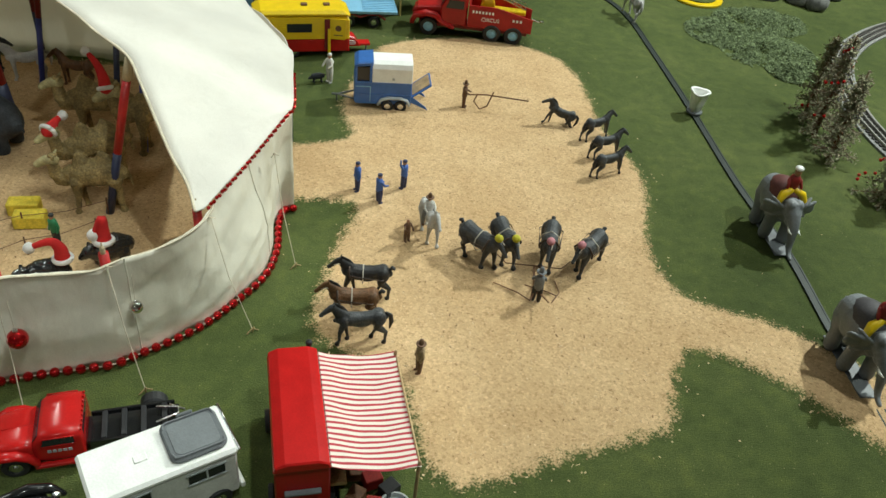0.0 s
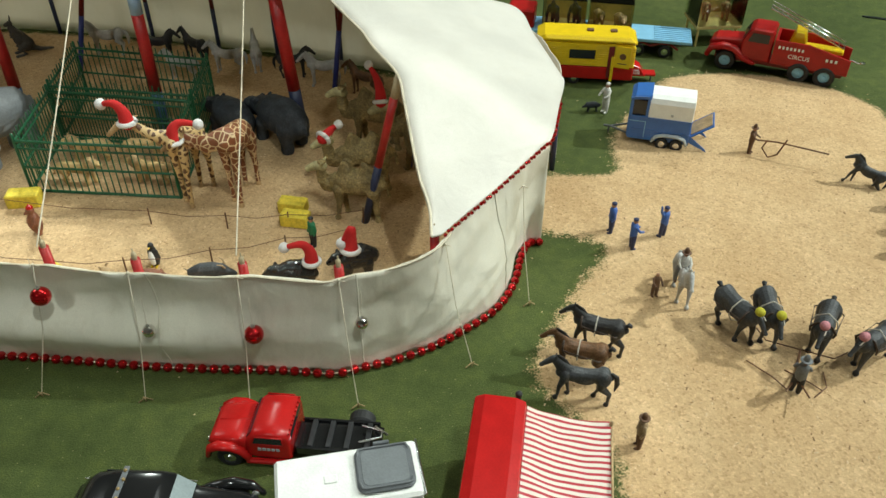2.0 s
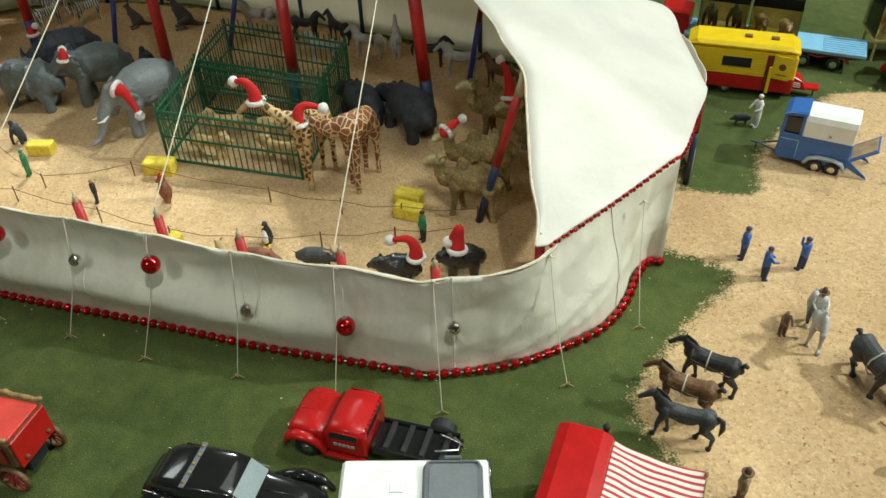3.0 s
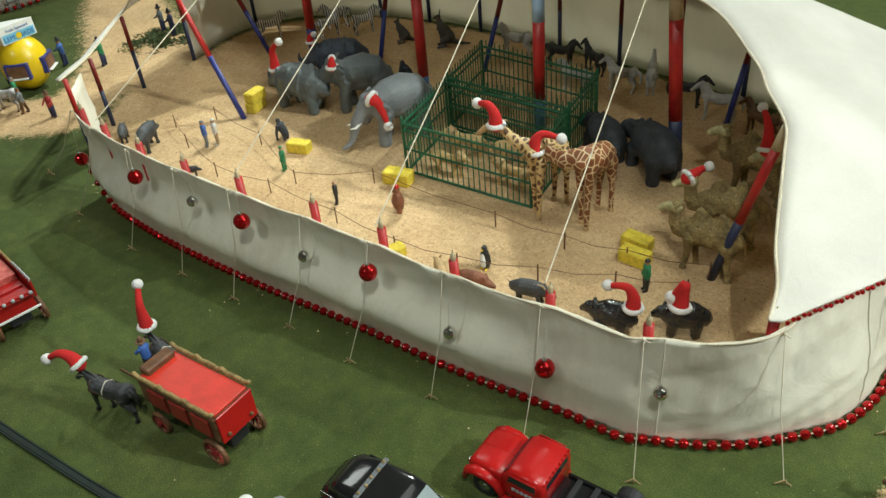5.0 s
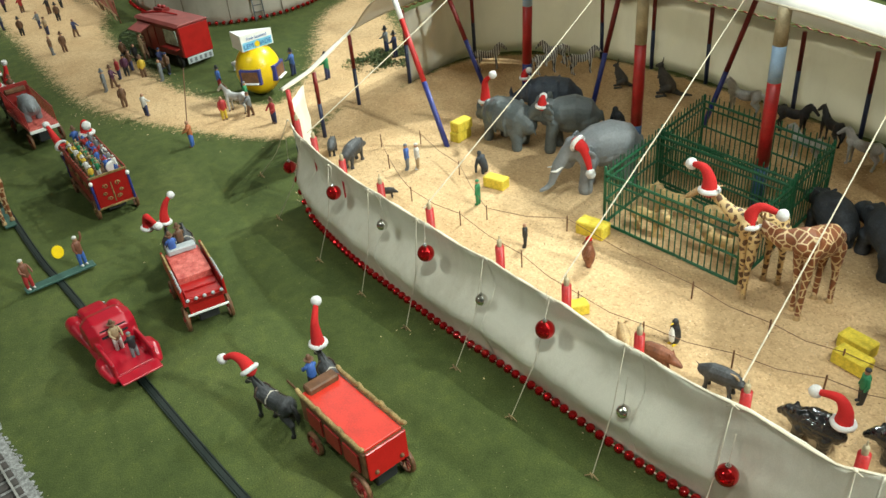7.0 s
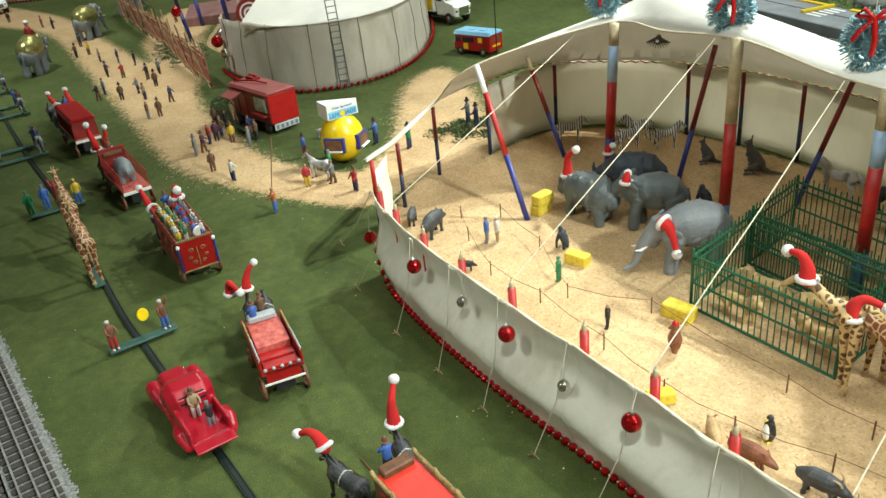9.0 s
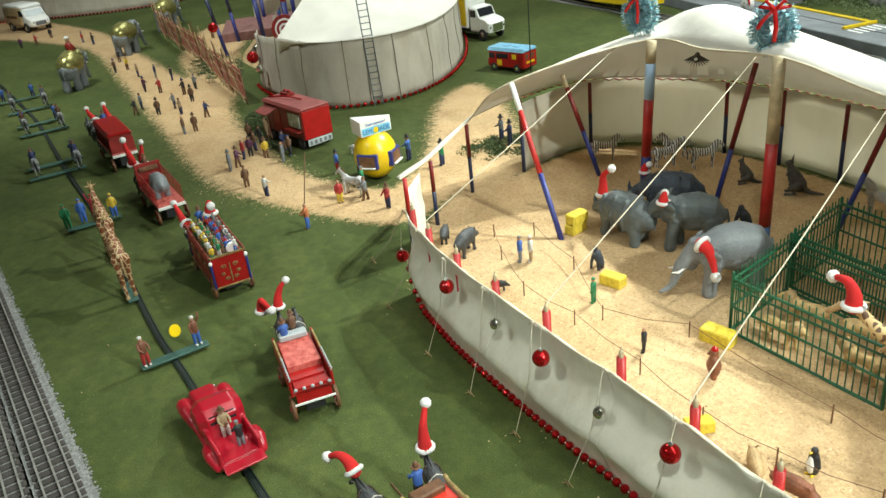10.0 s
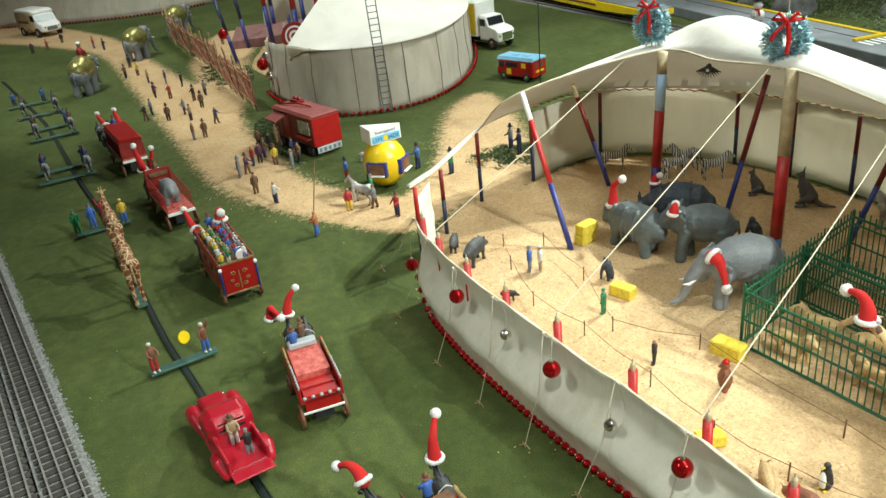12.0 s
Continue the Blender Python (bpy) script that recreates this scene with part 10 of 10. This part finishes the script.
part("cab", Shape().prism([(0.035, 0.035), (0.16, 0.035), (0.165, 0.075), (0.15, 0.088), (0.10, 0.10), (0.082, 0.14), (0.035, 0.145)], -0.052, 0.052, 0, 0.008), WHITE, t, "white cab and bonnet")
part("windscreen", Shape().box(-0.001, 0.001, -0.044, 0.044, 0, 0.036, 0, 0.0003, M=pose(0.1008, 0, 0.103, 0, -24, 0)), DARKGLASS, t, "dark windscreen")
part("grille", Shape().box(0.163, 0.168, -0.03, 0.03, 0.04, 0.074, 0, 0.001), CHROME, t, "chrome grille")
for sy in (-1, 1):
    part("cab_window", Shape().box(0.045, 0.08, 0.052 * sy - 0.001, 0.052 * sy + 0.001, 0.1, 0.13, 0, 0.0003), DARKGLASS, t)
    part("headlamp", Shape().ball((0.158, 0.04 * sy, 0.06), 0.008, 0, 8, 6), CHROME, t)
    for x in (-0.16, 0.12):
        wheel(t, x, 0.05 * sy, 0.026, 0.014)
part("chassis", Shape().box(-0.23, 0.1, -0.03, 0.03, 0.025, 0.05, 0, 0.002), BLACK, t)

solid("tall_stick", Shape().tube([(0, 0, 0), (0.01, 0.0, 0.30)], 0.0022, 6, 0), [BLACK], -2.70, 1.66, 0, "tall thin dark stick planted beside a toy bus", "stick")

# ---- railway yard beyond the tents ----
railway("railway_track", [Vector((-6.0 + 0.12 * i, 2.30 + 0.011 * i, 0)) for i in range(34)], 0.045, 0.07, 0.03, (-0.5, 0.5), 0.10, "toy railway track on grey ballast beyond the tent")
t = thing("yellow_flatcar", -3.95, 2.50, 2, "long yellow toy railway flatcar with a grey deck", "railway car")
s = Shape().prism([(-0.75, 0.062), (-0.35, 0.04), (0.35, 0.04), (0.75, 0.062), (0.75, 0.085), (-0.75, 0.085)], -0.06, 0.06, 0, 0.003)
part("frame", s, YELLOW, t, "yellow fish-bellied side frame")
part("deck", Shape().box(-0.74, 0.74, -0.056, 0.056, 0.0852, 0.09, 0, 0.0008), ROADGREY, t, "grey deck")
part("side_bars", Shape().box(-0.2, 0.28, -0.0622, -0.0606, 0.06, 0.07, 0, 0.0003), BROWN, t, "dark bar of lettering")
for x in (-0.62, -0.54, 0.54, 0.62):
    for y in (-0.024, 0.024):
        wheel(t, x, y, 0.018, 0.006, GREYP, 0.031, BLACK)
for x in (-0.66, 0.5):
    part("truck_frame", Shape().box(x, x + 0.16, -0.04, 0.04, 0.03, 0.045, 0, 0.002), BLACK, t)
t = thing("loading_platform", -2.75, 2.80, -3, "long grey loading platform with yellow edges", "platform")
part("slab", Shape().box(-1.1, 1.6, -0.10, 0.12, 0, 0.045, 0, 0.003), ROADGREY, t, "grey platform surface")
part("edge_strip", Shape().box(-1.0, 0.42, 0.10, 0.118, 0.0452, 0.052, 0, 0.001), YELLOW, t, "yellow edge strip")
part("edge_strip", Shape().box(0.52, 1.6, 0.10, 0.118, 0.0452, 0.052, 0, 0.001), YELLOW, t, "yellow edge strip")
part("end_strip", Shape().box(0.42, 0.435, -0.03, 0.118, 0.0452, 0.056, 0, 0.001), YELLOW, t)
part("seam_line", Shape().box(-1.1, 1.6, 0.02, 0.026, 0.0452, 0.0462, 0, 0.0002), BLACK, t)
for k in range(5):
    part("white_stripe", Shape().box(0.445, 0.515, -0.03 + k * 0.028, -0.018 + k * 0.028, 0.0452, 0.0462, 0, 0.0002), WHITE, t)
t = thing("snowman", -2.86, 2.76, 300, "white toy snowman with black hat and red scarf", "snowman", z=0.0455)
part("body", Shape().ball((0, 0, 0.026), (0.028, 0.028, 0.027), 0, 16, 12).ball((0, 0, 0.066), (0.019, 0.019, 0.019), 0, 14, 10), FUR, t)
part("hat", Shape().disc((0, 0, 0.083), (0, 0, 1), 0.022, 0.003, 0, 18).disc((0, 0, 0.095), (0, 0, 1), 0.014, 0.022, 0, 16), BLACK, t, "black top hat")
part("scarf", Shape().tube([(0.02, 0, 0.05), (0, 0.02, 0.05), (-0.02, 0, 0.05), (0, -0.02, 0.05), (0.02, 0, 0.05)], 0.0045, 8, 0).tube([(0.018, 0.01, 0.05), (0.03, 0.02, 0.03)], 0.004, 8, 0), BRIGHT, t, "red scarf")
for k in range(2):
    part("button", Shape().ball((0.027 - 0.002 * k, -0.004, 0.022 + 0.012 * k), 0.003, 0, 7, 5), BLACK, t)
rnd = random.Random(21)
for k in range(10):
    s = Shape().ball((0, 0, 0.05), (0.12, 0.09, 0.07), 0, 14, 9)
    s.v = [tuple(Vector(p) * (1 + 0.45 * noise.noise(Vector(p) * 14 + Vector((k * 5, 0, 0))))) for p in s.v]
    solid("rock", s, [ROCK], -4.4 + k * 0.34 + rnd.uniform(-0.05, 0.05), 3.22 + rnd.uniform(-0.1, 0.25), rnd.uniform(0, 360), "grey rock on the dark bank beyond the platform", "rock", "bank rocks", -0.02, rnd.uniform(0.5, 1.1))
bush_patch(-3.6, 3.45, 1.1, 0.42, 0.12, 9000, 31, "dark green scrub on the bank beyond the platform")
bush_patch(-2.0, 3.40, 0.9, 0.42, 0.14, 9000, 32, "dark green scrub on the bank beyond the platform")

# ---- wreaths on the tent roof ----
for x, y, z, yaw in ((-1.66, 1.45, 0.400, 300), (-1.225, 1.45, 0.428, 318), (-0.92, 1.46, 0.424, 312)):
    t = thing("wreath", x, y, yaw, "small blue tinsel wreath with a red bow on the tent roof", "wreath", "roof wreaths", z)
    rnd = random.Random(int(-x * 100))
    s = Shape()
    for k in range(1050):
        a, b = rnd.uniform(0, 2 * math.pi), rnd.uniform(0, 2 * math.pi)
        c = Vector((0, 0.020 * math.cos(a), 0.024 * math.sin(a)))
        o = Vector((math.sin(b), math.cos(b) * math.cos(a), math.cos(b) * math.sin(a)))
        p = c + o * 0.006
        s.tube([p, p + o * rnd.uniform(0.006, 0.012) + Vector((rnd.uniform(-1, 1), rnd.uniform(-1, 1), rnd.uniform(-1, 1))) * 0.002], 0.0007, 3, 0, cap=False)
    part("tinsel_ring", s, TEAL, t, "silvery blue tinsel")
    part("core", Shape().tube([(0, 0.020 * math.cos(a), 0.024 * math.sin(a)) for a in (2 * math.pi * k / 20 for k in range(21))], 0.0065, 8, 0, cap=False), TEAL, t)
    s = Shape()
    for sy in (-1, 1):
        s.tube([(0.012, 0, 0.030), (0.016, 0.012 * sy, 0.042), (0.014, 0.02 * sy, 0.034), (0.012, 0, 0.030)], 0.0036, 8, 0, squash=0.6)
    s.tube([(0.013, 0, 0.03), (0.015, 0.003, 0.005), (0.015, 0.002, -0.012)], 0.0032, 6, 0).tube([(0.013, 0, 0.03), (0.014, -0.014, 0.016), (0.015, -0.02, 0.006)], 0.003, 6, 0)
    part("bow", s, BRIGHT, t, "glossy red ribbon bow")
    part("hanger", Shape().tube([(0, 0, 0.033), (0, 0, 0.10)], 0.0006, 5, 0), ROPE, t)
    t.matrix_world = t.matrix_world @ Matrix.Scale(1.32, 4)
# a small bird hung under the roof
s = Toy()
s.rod([(-0.6, 0, 0.6), (0.3, 0, 0.2), (0.9, 0, -0.5)], [0.6, 0.8, 0.5], 0).blob((1.0, 0, -0.1), (0.42, 0.4, 0.4), 1)
for k in range(-5, 6):
    a = k * 0.235
    s.rod([(0, 0.35 * k * 0.3, 0.3), (0.2, 1.6 * math.sin(a), 0.2 - 0.9 * math.cos(a)), (0.0, 3.0 * math.sin(a), 0.2 - 2.2 * math.cos(a))], [0.42, 0.40, 0.14], 0, 0.4, 6)
solid("bird_figurine", s, [mat("bird_brown", (0.06, 0.045, 0.03), 0.7, var=0.4, scale=150), WHITE], -1.425, 1.435, 312, "dark spread-winged bird figurine hung below the roof edge", "bird", "", 0.342, 0.9)


# ---- santa hats on animals and drivers ----
HATS = [(-0.735, 1.186, 0.173, [(-0.05, 0.0, 0.4), (-0.35, 0.0, 0.68), (-0.92, 0.05, 0.55)], 0.0128, 0.046),
        (-0.676, 1.214, 0.132, [(0.0, 0.0, 0.4), (0.22, 0.2, 0.66), (0.8, 0.45, 0.55)], 0.0128, 0.046),
        (-1.085, 1.205, 0.112, [(0.28, 0.05, -0.12), (0.5, 0.06, -0.45), (0.72, 0.06, -0.95)], 0.0135, 0.052),
        (-1.275, 1.255, 0.112, [(0.0, 0.0, 0.3), (-0.05, 0.1, 0.5), (-0.3, 0.3, 0.45)], 0.0115, 0.032),
        (-1.434, 1.211, 0.083, [(0.0, 0.02, 0.45), (0.1, 0.0, 0.95), (0.62, 0.08, 1.38)], 0.0125, 0.05),
        (-0.458, 1.318, 0.113, [(0.1, 0.25, 0.1), (0.2, 0.5, 0.2), (0.4, 0.75, 0.3)], 0.0115, 0.040),
        (-0.390, 1.424, 0.137, [(-0.1, 0.2, 0.4), (-0.35, 0.5, 0.75), (-0.7, 0.75, 1.05)], 0.0115, 0.047),
        (-0.382, 1.070, 0.055, [(-0.02, 0, 0.45), (-0.3, -0.02, 0.72), (-0.95, -0.1, 0.5)], 0.0115, 0.042),
        (-0.336, 1.112, 0.055, [(0.02, 0.05, 0.5), (0.05, 0.05, 0.95), (-0.3, -0.08, 0.3)], 0.0125, 0.04),
        (-1.448, 1.325, 0.105, [(0, 0, 0.3), (0.1, 0.1, 0.55), (0.3, 0.2, 0.6)], 0.010, 0.03),
        (-0.848, 0.492, 0.079, [(-0.2, -0.1, 0.25), (-0.45, -0.3, 0.35), (-0.8, -0.58, 0.12)], 0.0105, 0.045),
        (-0.845, 0.590, 0.081, [(0, 0, 0.4), (-0.05, 0.05, 0.8), (-0.4, 0.3, 1.2)], 0.0105, 0.046),
        (-1.338, 0.450, 0.077, [(0.05, 0.0, 0.35), (0.35, 0.05, 0.65), (0.6, 0.35, 0.2)], 0.011, 0.04),
        (-1.335, 0.479, 0.078, [(0, 0.05, 0.4), (-0.05, 0.25, 0.8), (-0.1, 0.5, 1.0)], 0.0098, 0.046),
        (-1.845, 0.352, 0.075, [(-0.3, -0.1, 0.15), (-0.7, -0.2, 0.4), (-1.1, -0.3, 0.6)], 0.0115, 0.055),
        (-1.765, 0.41, 0.118, [(0, 0, 0.4), (0.05, 0.05, 0.7), (0.25, 0.1, 0.55)], 0.0135, 0.035),
        (-2.335, 0.275, 0.09, [(0, 0, 0.4), (0.0, 0.1, 0.8), (0.02, 0.15, 1.2)], 0.011, 0.05),
        (-2.36, 0.245, 0.085, [(0.1, 0, 0.4), (-0.05, -0.1, 0.8), (-0.1, -0.15, 1.3)], 0.0125, 0.055),
        (-2.92, 0.135, 0.09, [(-0.3, -0.1, 0.15), (-0.7, -0.3, 0.4), (-1.1, -0.4, 0.6)], 0.0125, 0.055),
        (-2.90, 0.185, 0.09, [(-0.3, -0.1, 0.25), (-0.6, -0.2, 0.6), (-0.9, -0.25, 0.8)], 0.0125, 0.055)]
for x, y, z, lean, r, ln in HATS:
    santa_hat(x, y, z, lean, r, ln)
